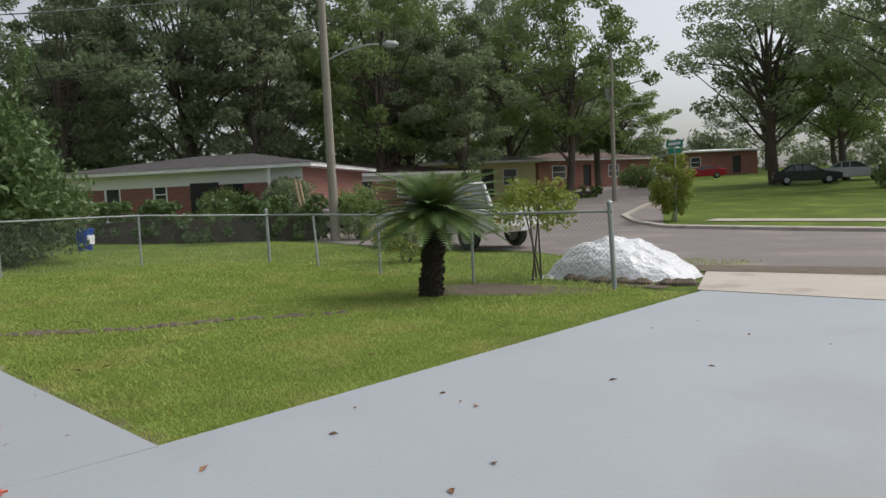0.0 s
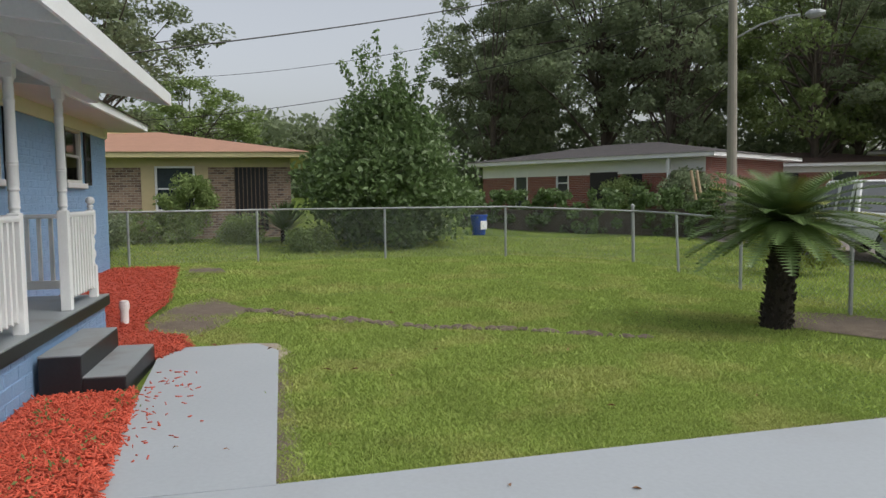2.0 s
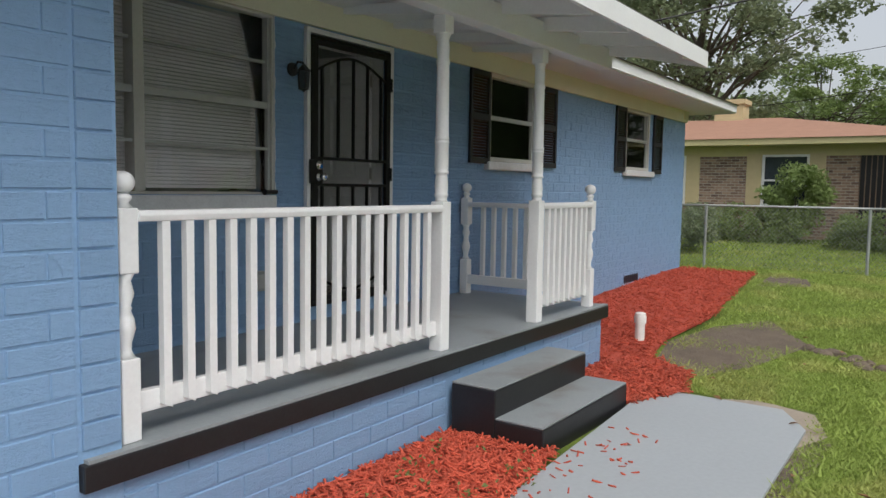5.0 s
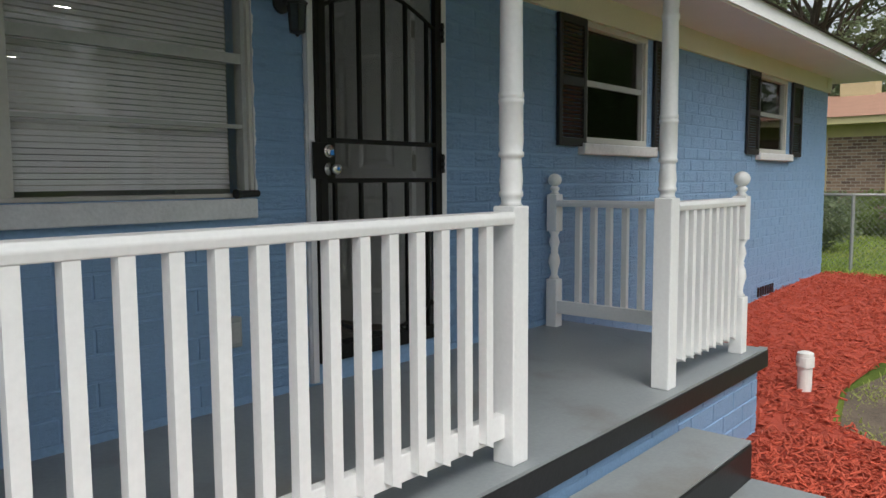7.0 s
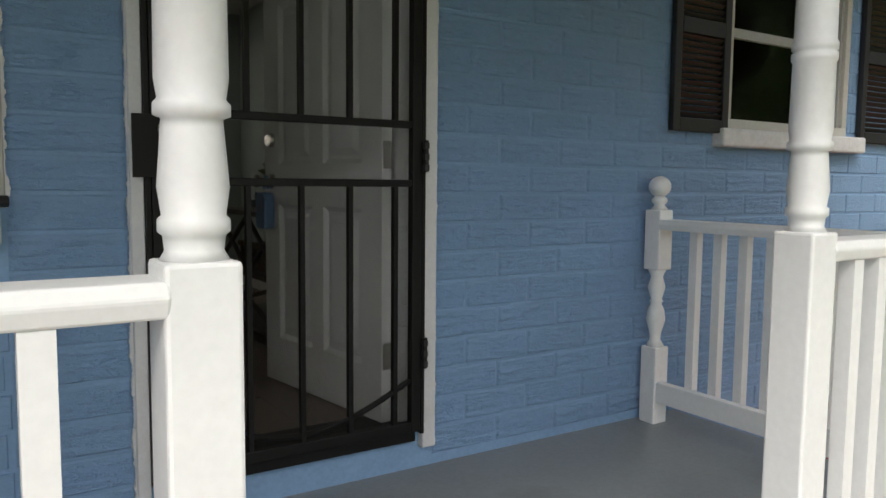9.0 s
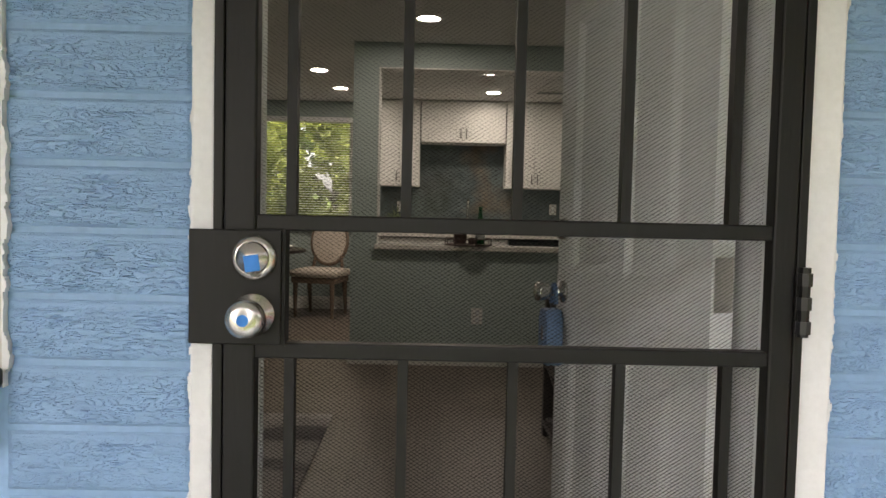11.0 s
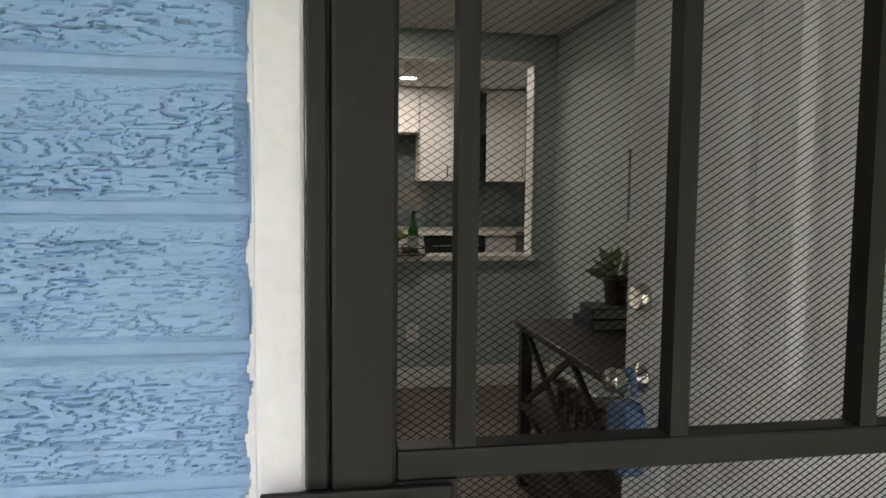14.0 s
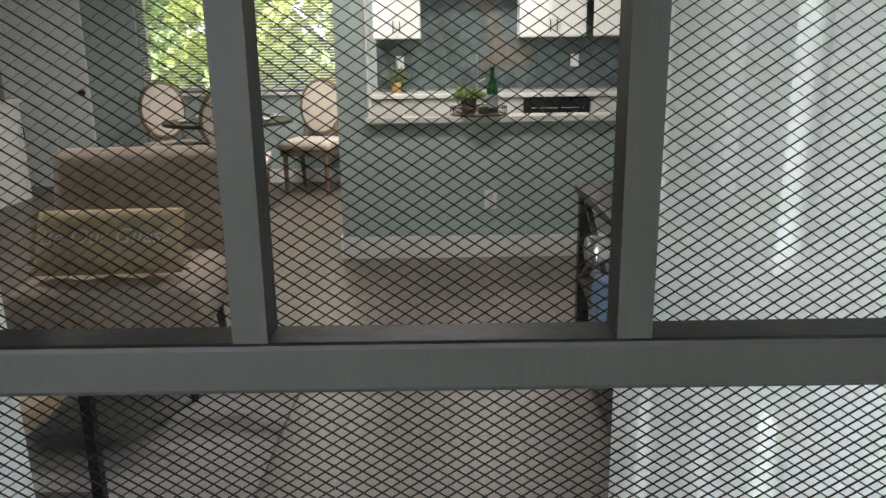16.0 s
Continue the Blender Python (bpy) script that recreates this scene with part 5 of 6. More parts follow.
def leaf_cloud(centres, radii, per, size, seed, flat=1.0):
    """Leaf quads thrown round clump centres."""
    r = np.random.default_rng(seed)
    c = np.repeat(np.asarray(centres, float), per, 0)
    rad = np.repeat(np.asarray(radii, float), per)[:, None]
    d = r.normal(size=c.shape)
    d /= np.linalg.norm(d, axis=1, keepdims=True)
    p = c + d * rad * (r.uniform(0.25, 1, (len(c), 1)) ** 0.6) * np.array([1, 1, flat])
    u = r.normal(size=c.shape)
    u /= np.linalg.norm(u, axis=1, keepdims=True)
    w = np.cross(u, r.normal(size=c.shape))
    w /= np.linalg.norm(w, axis=1, keepdims=True)
    s = size * r.uniform(0.6, 1.3, (len(c), 1))
    v = np.stack([p - u * s, p + w * s * 0.5, p + u * s, p - w * s * 0.5], 1).reshape(-1, 3)
    return v, np.arange(len(v)).reshape(-1, 4)


def tree(name, label, h, rad, base, seed, leaf, per=230, size=0.2, clumps=70, tr=0.35, drop=0.0, m=None):
    """A tapered trunk, limbs that reach the clumps, and a crown of leaf clumps with gaps."""
    r = np.random.default_rng(seed)
    t = thing(name, label, "tree", m)
    cs, rs = [], []
    while len(cs) < clumps:
        p = r.uniform(-1, 1, 3)
        q = np.linalg.norm(p)
        if q > 1 or q < 0.35:
            continue
        z = base + (h - base) * (p[2] + 1) / 2
        k = 1.0 - 0.35 * max(0, p[2]) + 0.1 * math.sin(5 * math.atan2(p[1], p[0]) + seed)
        cs.append((p[0] * rad * k, p[1] * rad * k, z))
        rs.append(r.uniform(0.08, 0.17) * rad + 0.25)
    g = G()
    top = Vector((0.1 * rad, 0, base + (h - base) * 0.5))
    g.tube((0, 0, -0.3), (0.02 * h, 0, base * 0.6), tr, tr * 0.8, n=10).tube((0.02 * h, 0, base * 0.6), top, tr * 0.8, tr * 0.4, n=9)
    part("trunk", g, M["bark"], t)
    g = G()
    for c in cs[::2]:
        s = Vector((0.02 * h, 0, base * 0.6)).lerp(top, r.uniform(0, 1))
        mid_p = s.lerp(Vector(c), 0.5) + Vector((0, 0, 0.06 * rad))
        g.tube(s, mid_p, tr * 0.28, tr * 0.16, n=6).tube(mid_p, c, tr * 0.16, tr * 0.05, n=5)
    part("branchwork", g, M["bark"], t)
    v, f = leaf_cloud(cs, rs, per, size, seed, 0.7)
    big_mesh("crown", v, f, M[leaf], t)
    return t


T1 = tree("oak_tree", "tall dark green oak with spreading limbs behind the houses", 17, 7.5, 4.5, 11, "leafd", 210, 0.15, 85, 0.4)
T2 = tree("broad_tree", "tall leafy tree with gaps in its crown", 15, 5.5, 3.5, 12, "leafm", 200, 0.14, 90, 0.3)
T3 = tree("slim_tree", "slender dark tree with hanging foliage", 16, 4.2, 3.0, 13, "leafd", 190, 0.14, 85, 0.26)


def plant(t, x, y, s=1.0, sz=None, rot=0.0, first=False, dz=0.0):
    m = pose(x, y, float(land(x, y)) - 0.1 + dz, 0, 0, rot)
    if first:
        t.matrix_world = m
        return t
    o = copy_thing(t, m)
    o.scale = (s, s, sz or s)
    return o


plant(T1, 36.2, -22.6, first=True)
plant(T2, 28.4, -31.0, first=True)
plant(T3, 33.0, -36.0, first=True)
for t, x, y, s, sz, rot in ((T1, 47, -20.5, 0.95, 1.0, 40), (T1, 41, -30, 0.9, 1.05, 120), (T3, 31.5, -24.5, 1.1, 1.0, 70), (T1, 45, -44, 1.0, 1.0, 200), (T2, 38, -42, 1.05, 0.95, 20),
                            (T3, 25.5, -34.8, 1.0, 0.8, 150), (T2, 24.5, -44, 1.05, 1.0, 200), (T1, 31, -46, 0.85, 0.95, 75), (T2, 36, -50, 1.0, 1.0, 250), (T1, 52, -62, 0.9, 0.85, 10), (T1, 17.0, -60.3, 1.15, 0.95, 80), (T2, 13.2, -64.5, 1.1, 0.9, 30),
                            (T1, 6, -55, 1.0, 1.0, 190), (T3, 44, -70, 1.1, 0.8, 60), (T2, 46, -85, 1.2, 0.85, 90), (T1, 36, -105, 1.2, 0.8, 300), (T1, 60, -95, 1.2, 0.8, 100), (T2, 24, -95, 1.2, 0.9, 10),
                            (T1, 10, -90, 1.1, 0.9, 20), (T1, -8, -70, 1.1, 0.9, 220), (T2, -25, -60, 1.1, 1.0, 0), (T1, 29, 5.5, 0.9, 0.68, 25), (T1, 35, 13, 1.0, 0.8, 310), (T2, 38, 2.0, 0.8, 0.5, 210),
                            (T2, 54, -3, 1.2, 0.4, 120), (T3, 63, -10, 1.3, 0.42, 45), (T1, 58, -25, 1.0, 0.85, 140), (T2, 50, -36, 1.2, 0.9, 260), (T3, 47, -20, 1.1, 0.9, 15), (T3, 39, -16.5, 1.0, 0.9, 95), (T3, 56, -52, 1.3, 1.0, 5), (T1, -30, -45, 1.1, 0.9, 50),
                            (T1, -1.5, 16, 0.8, 0.6, 130), (T2, -6, 14, 0.8, 0.55, 20), (T2, 3, 19, 1.0, 0.7, 70)):
    plant(t, x, y, s, sz, rot)


def shrub(name, label, x, y, rx, ry, h, leaf, seed, n=60, size=0.05, per=90, z0=0.0, rot=0.0, stems=3, taper=0.0, low=1.0):
    """A shrub: stems and leaf clumps through its whole body, ragged outside."""
    r = np.random.default_rng(seed)
    t = thing(name, label, "shrub", pose(x, y, float(land(x, y)) - 0.02, 0, 0, rot))
    cs, rs = [], []
    for i in range(n):
        p = r.normal(size=3)
        p /= np.linalg.norm(p)
        p *= r.uniform(0.5, 0.95)
        kt = 1 - taper * max(0.0, p[2])
        cs.append((p[0] * rx * kt, p[1] * ry * kt, z0 + (h - z0) * (0.5 + 0.5 * p[2]) ** low))
        rs.append(0.22 * min(rx, ry, h) + 0.05)
    g = G()
    for i in range(stems):
        c = cs[i]
        g.tube((r.uniform(-0.1, 0.1), r.uniform(-0.1, 0.1), -0.05), (c[0] * 0.5, c[1] * 0.5, z0 + (h - z0) * 0.5), 0.018, 0.01, n=6)
    part("stem", g, M["bark"], t)
    v, f = leaf_cloud(cs, rs, per, size, seed)
    v[:, 2] = np.maximum(v[:, 2], 0.0)
    big_mesh("foliage", v, f, M[leaf], t)
    return t


def hedge(label, ax_, ay_, bx_, by_, w, h, leaf, seed):
    ln = math.hypot(bx_ - ax_, by_ - ay_)
    t = thing("hedge", label, "hedge", pose((ax_ + bx_) / 2, (ay_ + by_) / 2, float(land((ax_ + bx_) / 2, (ay_ + by_) / 2)) - 0.1, 0, 0, math.degrees(math.atan2(by_ - ay_, bx_ - ax_))))
    r = np.random.default_rng(seed)
    n = int(ln * w * h * 14)
    cs = np.stack([r.uniform(-ln / 2, ln / 2, n), r.uniform(-w / 2, w / 2, n), r.uniform(0.1, h, n)], 1)
    v, f = leaf_cloud(cs, np.full(n, 0.2), 70, 0.085, seed)
    v[:, 2] = np.maximum(v[:, 2], 0)
    big_mesh("foliage", v, f, M[leaf], t)
    # Dark core box added inside the leaves for the hedge's unlit depth; no stems.
    part("stem", G().box(-ln / 2 + 0.2, ln / 2 - 0.2, -w * 0.15, w * 0.15, 0, h * 0.6), M["bark"], t)


bigshrub = shrub("evergreen_tree", "dense glossy evergreen tree with upright shoots behind the fence", 14.2, -6.2, 2.6, 2.6, 5.0, "evergreen", 21, 210, 0.085, 120, 0.25, stems=5, taper=0.8, low=1.5)
g = G()
v, f = [], []
for k in range(9):
    a, b = rng.uniform(-1.4, 1.0), rng.uniform(-1, 1)
    p0, p1 = np.array([a * 0.7, b * 0.7, 3.9]), np.array([a * 1.3 + rng.uniform(-0.3, 0.3), b * 1.2, rng.uniform(4.9, 5.5)])
    part("shoot", G().tube(p0, p1, 0.01, 0.004, n=5), M["bark"], bigshrub)
    v += [tuple(p0 + (p1 - p0) * s) for s in np.linspace(0.1, 1, 9)]
sv_, sf_ = leaf_cloud(v, np.full(len(v), 0.17), 12, 0.075, 23)
big_mesh("shoot_leaves", sv_, sf_, M["evergreen"], bigshrub)
shrub("shrub", "spindly yellow green shrub growing by the fence", 1.1, -11.35, 1.0, 0.7, 1.7, "leafy", 31, 26, 0.05, 55, 0.9, stems=4)
shrub("shrub", "loose yellow green shrub beside the fence", 6.2, -12.9, 1.0, 0.8, 1.2, "leafy", 32, 30, 0.05, 70, 0.1)
shrub("shrub", "leafy shrub against the brick house", 16.6, -0.6, 0.8, 0.9, 2.1, "leafm", 33, 60, 0.06, 80, 0.2)
shrub("shrub", "low clipped shrub in front of the tan brick house", 16.2, 0.5, 0.8, 1.6, 1.0, "leafm", 34, 70, 0.05, 80)
shrub("shrub", "low clipped shrub in front of the tan brick house", 15.6, -2.2, 0.7, 0.8, 0.8, "leafm", 35, 40, 0.05, 80)
shrub("shrub", "dark shrub by the corner of the blue house", 13.0, 1.2, 0.8, 1.0, 1.2, "leafd", 36, 50, 0.05, 80)
shrub("shrub", "low shrubs at the foot of the evergreen", 13.0, -4.0, 0.9, 0.6, 0.7, "leafm", 37, 40, 0.05, 70)
shrub("shrub", "rounded clipped green bush by the red brick house", 21.4, -16.6, 1.25, 1.1, 2.0, "leafm", 38, 80, 0.06, 100)
shrub("shrub", "dark pink flowering crape myrtle shrub", 18.7, -17.9, 1.3, 1.0, 2.4, "leafd", 39, 70, 0.07, 70, 0.4)
shrub("shrub", "round pale green shrub by the street", 14.6, -18.0, 1.1, 1.0, 2.1, "leafm", 40, 60, 0.06, 80)
shrub("shrub", "dark green bush beside the road", 8.6, -29.4, 0.9, 0.9, 2.9, "leafy", 41, 70, 0.07, 80, 0.2)
shrub("shrub", "round clipped bush before the far house", 28.0, -58.5, 1.7, 1.5, 2.0, "leafm", 42, 60, 0.09, 80)
shrub("shrub", "rounded bush on the far lawn", 6.3, -52.2, 1.6, 1.3, 1.7, "leafm", 43, 60, 0.09, 80)
shrub("shrub", "tall yellow green shrub outside the dining window", -1.6, 10.2, 1.8, 1.0, 3.6, "leafy", 44, 90, 0.08, 110, 0.2)
shrub("shrub", "leafy green shrub behind the house", -3.6, 11.0, 1.6, 1.0, 3.4, "leafm", 45, 80, 0.08, 110, 0.2)
hedge("clipped dark green hedge along the neighbour's lawn", 20.9, -9.8, 15.4, -17.2, 1.1, 1.5, "evergreen", 51)
hedge("low green hedge by the yellow house", 27, -42, 24, -47, 1.0, 1.0, "leafm", 52)
und = thing("undergrowth", "dark woodland undergrowth behind the houses", "shrubs", kind="stuff")
r2 = np.random.default_rng(77)
cs = []
for (xa, ya), (xb, yb) in zip(((48, 12), (50, -8), (46, -30), (46, -52), (52, -80), (40, -118)), ((50, -8), (46, -30), (46, -52), (52, -80), (40, -118), (-10, -100))):
    for i in range(95):
        s = r2.uniform()
        x, y = xa + (xb - xa) * s + r2.normal() * 2, ya + (yb - ya) * s + r2.normal() * 2
        cs.append((x, y, float(land(x, y)) + r2.uniform(0, 5.5)))
v, f = leaf_cloud(cs, np.full(len(cs), 1.5), 90, 0.3, 78)
big_mesh("foliage", v, f, M["leafd"], und)
palm = thing("palm_tree", "cabbage palm with a shaggy crown on the far lawn", "palm", pose(27.4, -52.0, float(land(27.4, -52.0))))
part("trunk", G().tube((0, 0, -0.2), (0.1, 0, 4.2), 0.28, 0.24, n=10), M["bark"], palm)
v, f = leaf_cloud([(1.2 * math.cos(a), 1.2 * math.sin(a), 4.6 + 0.7 * math.sin(3 * a)) for a in np.linspace(0, 6.28, 22)], np.full(22, 0.8), 40, 0.5, 79)
big_mesh("crown", v, f, M["leafm"], palm)


# houses
def brick_tex(name, c1, c2, mort):
    m = bpy.data.materials.new(name)
    m.use_nodes = True
    n, l = m.node_tree.nodes, m.node_tree.links
    co, sx = n.new("ShaderNodeTexCoord"), n.new("ShaderNodeSeparateXYZ")
    cb, add = n.new("ShaderNodeCombineXYZ"), n.new("ShaderNodeMath")
    l.new(co.outputs["Object"], sx.inputs[0])
    l.new(sx.outputs[0], add.inputs[0]), l.new(sx.outputs[1], add.inputs[1])
    l.new(add.outputs[0], cb.inputs[0]), l.new(sx.outputs[2], cb.inputs[1])
    b = n.new("ShaderNodeTexBrick")
    b.inputs["Scale"].default_value, b.inputs["Mortar Size"].default_value = 1.0, 0.008
    b.inputs["Brick Width"].default_value, b.inputs["Row Height"].default_value = 0.21, 0.075
    for k, c in (("Color1", c1), ("Color2", c2), ("Mortar", mort)):
        b.inputs[k].default_value = (*c, 1)
    l.new(cb.outputs[0], b.inputs[0]), l.new(b.outputs[0], n["Principled BSDF"].inputs["Base Color"])
    bp = n.new("ShaderNodeBump")
    bp.invert = True
    bp.inputs["Strength"].default_value, bp.inputs["Distance"].default_value = 0.6, 0.01
    l.new(b.outputs["Fac"], bp.inputs["Height"]), l.new(bp.outputs[0], n["Principled BSDF"].inputs["Normal"])
    n["Principled BSDF"].inputs["Roughness"].default_value = 0.9
    return m


M["redb"] = brick_tex("red_brickwork", (0.26, 0.07, 0.045), (0.17, 0.05, 0.04), (0.4, 0.34, 0.3))
M["tanb"] = brick_tex("mixed_tan_brickwork", (0.36, 0.25, 0.18), (0.13, 0.085, 0.07), (0.4, 0.36, 0.31))


def house(label, m, L, D, h, wall, roofm, trimm, wins, doors, rise=1.2, upper=None, chimney=None, shutters=None, over=0.6):
    """A one storey house: front along local x, facing -y."""
    t = thing("house", label, "house", m)
    holes = [(w[0], w[1], w[2], w[3]) for w in wins] + [(d[0], d[1], 0.05, 2.1) for d in doors]
    part("wall", wall_grid(G(), 0, L, 0, 0.2, -0.8, h, holes), M[wall], t)
    part("wall", G().box(0, 0.2, 0.2, D, -0.8, h).box(L - 0.2, L, 0.2, D, -0.8, h).box(0.2, L - 0.2, D - 0.2, D, -0.8, h), M[wall], t)
    if upper:
        part("frieze", G().box(-0.01, L + 0.01, -0.012, -0.002, h - upper, h), M[trimm], t)
    part("fascia", G().box(-over, L + over, -over, D + over, h, h + 0.16), M[trimm], t)
    g = G()
    a = over + 0.05
    q = min(L, D) / 2
    g.v += [(-a, -a, h + 0.162), (L + a, -a, h + 0.162), (L + a, D + a, h + 0.162), (-a, D + a, h + 0.162), (q, D / 2, h + rise), (L - q, D / 2, h + rise)]
    g.f += [(0, 1, 5, 4), (1, 2, 5), (2, 3, 4, 5), (3, 0, 4), (0, 3, 2, 1)]
    rf = part("roof", g, M[roofm], t)
    if chimney:
        part("chimney", G().box(chimney - 0.45, chimney + 0.45, D / 2 - 0.4, D / 2 + 0.4, h + 0.5, h + rise + 0.45).box(chimney - 0.52, chimney + 0.52, D / 2 - 0.47, D / 2 + 0.47, h + rise + 0.45, h + rise + 0.6), M["cream" if wall == "tanb" else wall], rf)
    for x0, x1, z0, z1 in wins:
        w = part("window", G().box(x0 - 0.03, x1 + 0.03, -0.02, 0.1, z1, z1 + 0.06).box(x0 - 0.03, x1 + 0.03, -0.05, 0.1, z0 - 0.06, z0).box(x0 - 0.03, x0 + 0.03, -0.02, 0.1, z0, z1).box(x1 - 0.03, x1 + 0.03, -0.02, 0.1, z0, z1).box(x0, x1, -0.01, 0.1, (z0 + z1) / 2 - 0.025, (z0 + z1) / 2 + 0.025), M["white"], t)
        part("pane", G().box(x0, x1, 0.06, 0.07, z0, z1), M["glass"], w)
        if shutters:
            for a0 in (x0 - 0.42, x1 + 0.04):
                s = part("shutter", G().box(a0, a0 + 0.38, -0.04, -0.004, z0 - 0.08, z1 + 0.08), M[shutters], t)
                for k in range(14):
                    zz = z0 - 0.03 + (z1 - z0 + 0.06) * k / 14
                    part("louvre", G().box(a0 + 0.05, a0 + 0.33, -0.05, -0.0405, zz, zz + 0.05), M[shutters], s)
    for x0, x1 in doors:
        d = part("door", G().box(x0, x1, 0.1, 0.14, 0.05, 2.1), M["black"], t)
        if wall == "tanb":
            for k in range(9):
                part("bar", G().box(x0 + (x1 - x0) * k / 8 - 0.012, x0 + (x1 - x0) * k / 8 + 0.012, 0.0, 0.03, 0.05, 2.1), M["wood"], d)
    return t


def at_land(x, y, rz, dz=0.0):
    return pose(x, y, float(land(x, y)) + dz, 0, 0, rz)


house("tan brick bungalow with cream shutters and an orange brown roof", at_land(17.6, 9.0, -90, 0.05), 12.6, 9, 2.3, "tanb", "shingleo", "yellow", [(5.3, 6.5, 0.75, 2.0), (8.6, 9.7, 0.75, 2.0), (2.0, 3.2, 0.75, 2.0)], [(10.9, 11.9)], 1.15, 0.28, 6.6, "cream")
house("low red brick house with white eaves and a dark roof", at_land(28.0, -12.6, -145.4, -0.1), 10.9, 8, 2.4, "redb", "shingled", "white", [(1.9, 2.6, 0.5, 2.0), (4.2, 4.8, 1.1, 2.0)], [(7.4, 8.3)], 0.95, 0.55)
part("porch_post", G().box(9.6, 9.7, -0.5, -0.4, -0.3, 2.5), M["white"], bpy.data.objects["house.001"])
# Black sheet on the closed wall; the recess shade is painted, not hollowed.
part("porch_wall", G().box(5.9, 7.2, -0.03, -0.001, 0, 1.95), M["black"], bpy.data.objects["house.001"], "flat black panel standing for the shade of a porch recess")
house("low brown roofed ranch house with brick and white siding", at_land(29.6, -24.2, -111.6, 0.2), 11.5, 8, 2.15, "redb", "shingleb", "white", [(0.8, 2.0, 0.9, 1.9), (7, 8.2, 0.9, 1.9)], [(4.5, 5.4)], 0.9, 0.3)
house("small pale yellow house with a brick corner", at_land(33.5, -39.2, -130, 0.3), 8, 7, 2.5, "yellow", "shingled", "white", [(1.5, 2.5, 0.9, 2.0), (5.6, 6.6, 0.9, 2.0)], [(4, 4.9)], 0.9)
house("red brick ranch house with a pale roof among trees", at_land(37.2, -56.8, -109, 0.3), 13, 8, 2.5, "redb", "shingleb", "white", [(1.5, 3, 0.9, 2.0), (8, 9.2, 0.9, 2.0)], [(5, 5.9)], 1.0)
hf = house("distant house with a white carport roof", at_land(38, -85.2, -134, 0.3), 9, 7, 2.6, "redb", "white", "white", [(1, 2.2, 0.9, 2.0)], [(6, 7)], 0.5)
house("distant cream house between the trees", at_land(5, -82, 180, 0.4), 10, 8, 2.8, "yellow", "shingleo", "white", [(1.5, 3, 0.9, 2.1), (6, 7.5, 0.9, 2.1)], [(4, 5)], 2.2)

# poles, wires, signs
up = thing("utility_pole", "weathered wooden utility pole with a curved street light arm", "pole", pose(14.6, -17.05, float(land(14.6, -17.05))))
part("pole", G().tube((0, 0, -0.3), (0.05, 0.05, 11), 0.17, 0.11, n=12), M["pole"], up)
part("lamp_arm", G().path([(0, 0, 6.2), (-0.5, -0.55, 6.55), (-1.0, -1.1, 6.7), (-1.25, -1.35, 6.7)], 0.03), M["galv"], up)
part("lamp_head", G().lathe([(0.05, -0.3), (0.12, -0.15), (0.14, 0.1), (0.04, 0.25)], m=pose(-1.5, -1.62, 6.68, 90, 0, 137), n=12), M["galv"], up)
up2 = thing("utility_pole", "wooden utility pole with a transformer and street light", "pole", pose(19.6, -42.2, float(land(19.6, -42.2))))
part("pole", G().tube((0, 0, -0.3), (0, 0, 9.3), 0.16, 0.11, n=10), M["pole"], up2)
part("transformer", G().tube((0.3, 0, 6.2), (0.3, 0, 7.0), 0.22), M["galv"], up2)
part("lamp_arm", G().path([(0, 0, 5.6), (-0.8, -0.8, 6.0), (-1.5, -1.4, 6.0)], 0.03), M["galv"], up2)


def wire(a, b, sag, rad=0.012):
    t = thing("cable", "thin black overhead cable", "cable", group="overhead cables")
    a, b = Vector(a), Vector(b)
    d = (b - a).normalized()
    u = d.orthogonal().normalized()
    w = d.cross(u)
    g = G()
    for k in range(25):
        c = a.lerp(b, k / 24) - Vector((0, 0, sag * 4 * (k / 24) * (1 - k / 24)))
        g.v += [tuple(c + (u * math.cos(q) + w * math.sin(q)) * rad) for q in (0, 1.2566, 2.5133, 3.7699, 5.0265)]
    g.f += [(5 * k + q, 5 * k + (q + 1) % 5, 5 * k + 5 + (q + 1) % 5, 5 * k + 5 + q) for k in range(24) for q in range(5)]
    part("line", g, M["black"], t)


wire((14.55, -17.35, 9.2), (4.6, -0.5, 3.5), 0.35)
wire((14.55, -17.35, 8.2), (19.6, -42.2, 8.6), 0.5)
wire((14.55, -17.35, 7.4), (19.6, -42.2, 7.8), 0.6)
wire((14.55, -17.35, 8.4), (42, 8, 9), 1.2)
wire((14.55, -17.35, 7.6), (24, 2, 4.6), 0.7)
sg = thing("street_sign", "green street name signs on a metal post", "sign", pose(8.3, -29.2, float(land(8.3, -29.2))))
part("post", G().tube((0, 0, -0.2), (0, 0, 3.0), 0.035), M["galv"], sg)
part("sign_plate", G().box(-0.45, 0.45, -0.02, 0.02, 2.98, 3.24, pose(0, 0, 0, 0, 0, -20)), M["sign"], sg, "green street name plate")
part("sign_plate", G().box(-0.24, 0.24, -0.02, 0.02, 2.72, 2.92, pose(0, 0, 0, 0, 0, 20)), M["sign"], sg, "green street name plate")
for k in range(7):
    part("lettering", G().box(-0.36 + 0.1 * k, -0.29 + 0.1 * k, -0.026, 0.026, 3.05, 3.17, pose(0, 0, 0, 0, 0, -20)), M["white"], sg, "pale unreadable lettering bar")


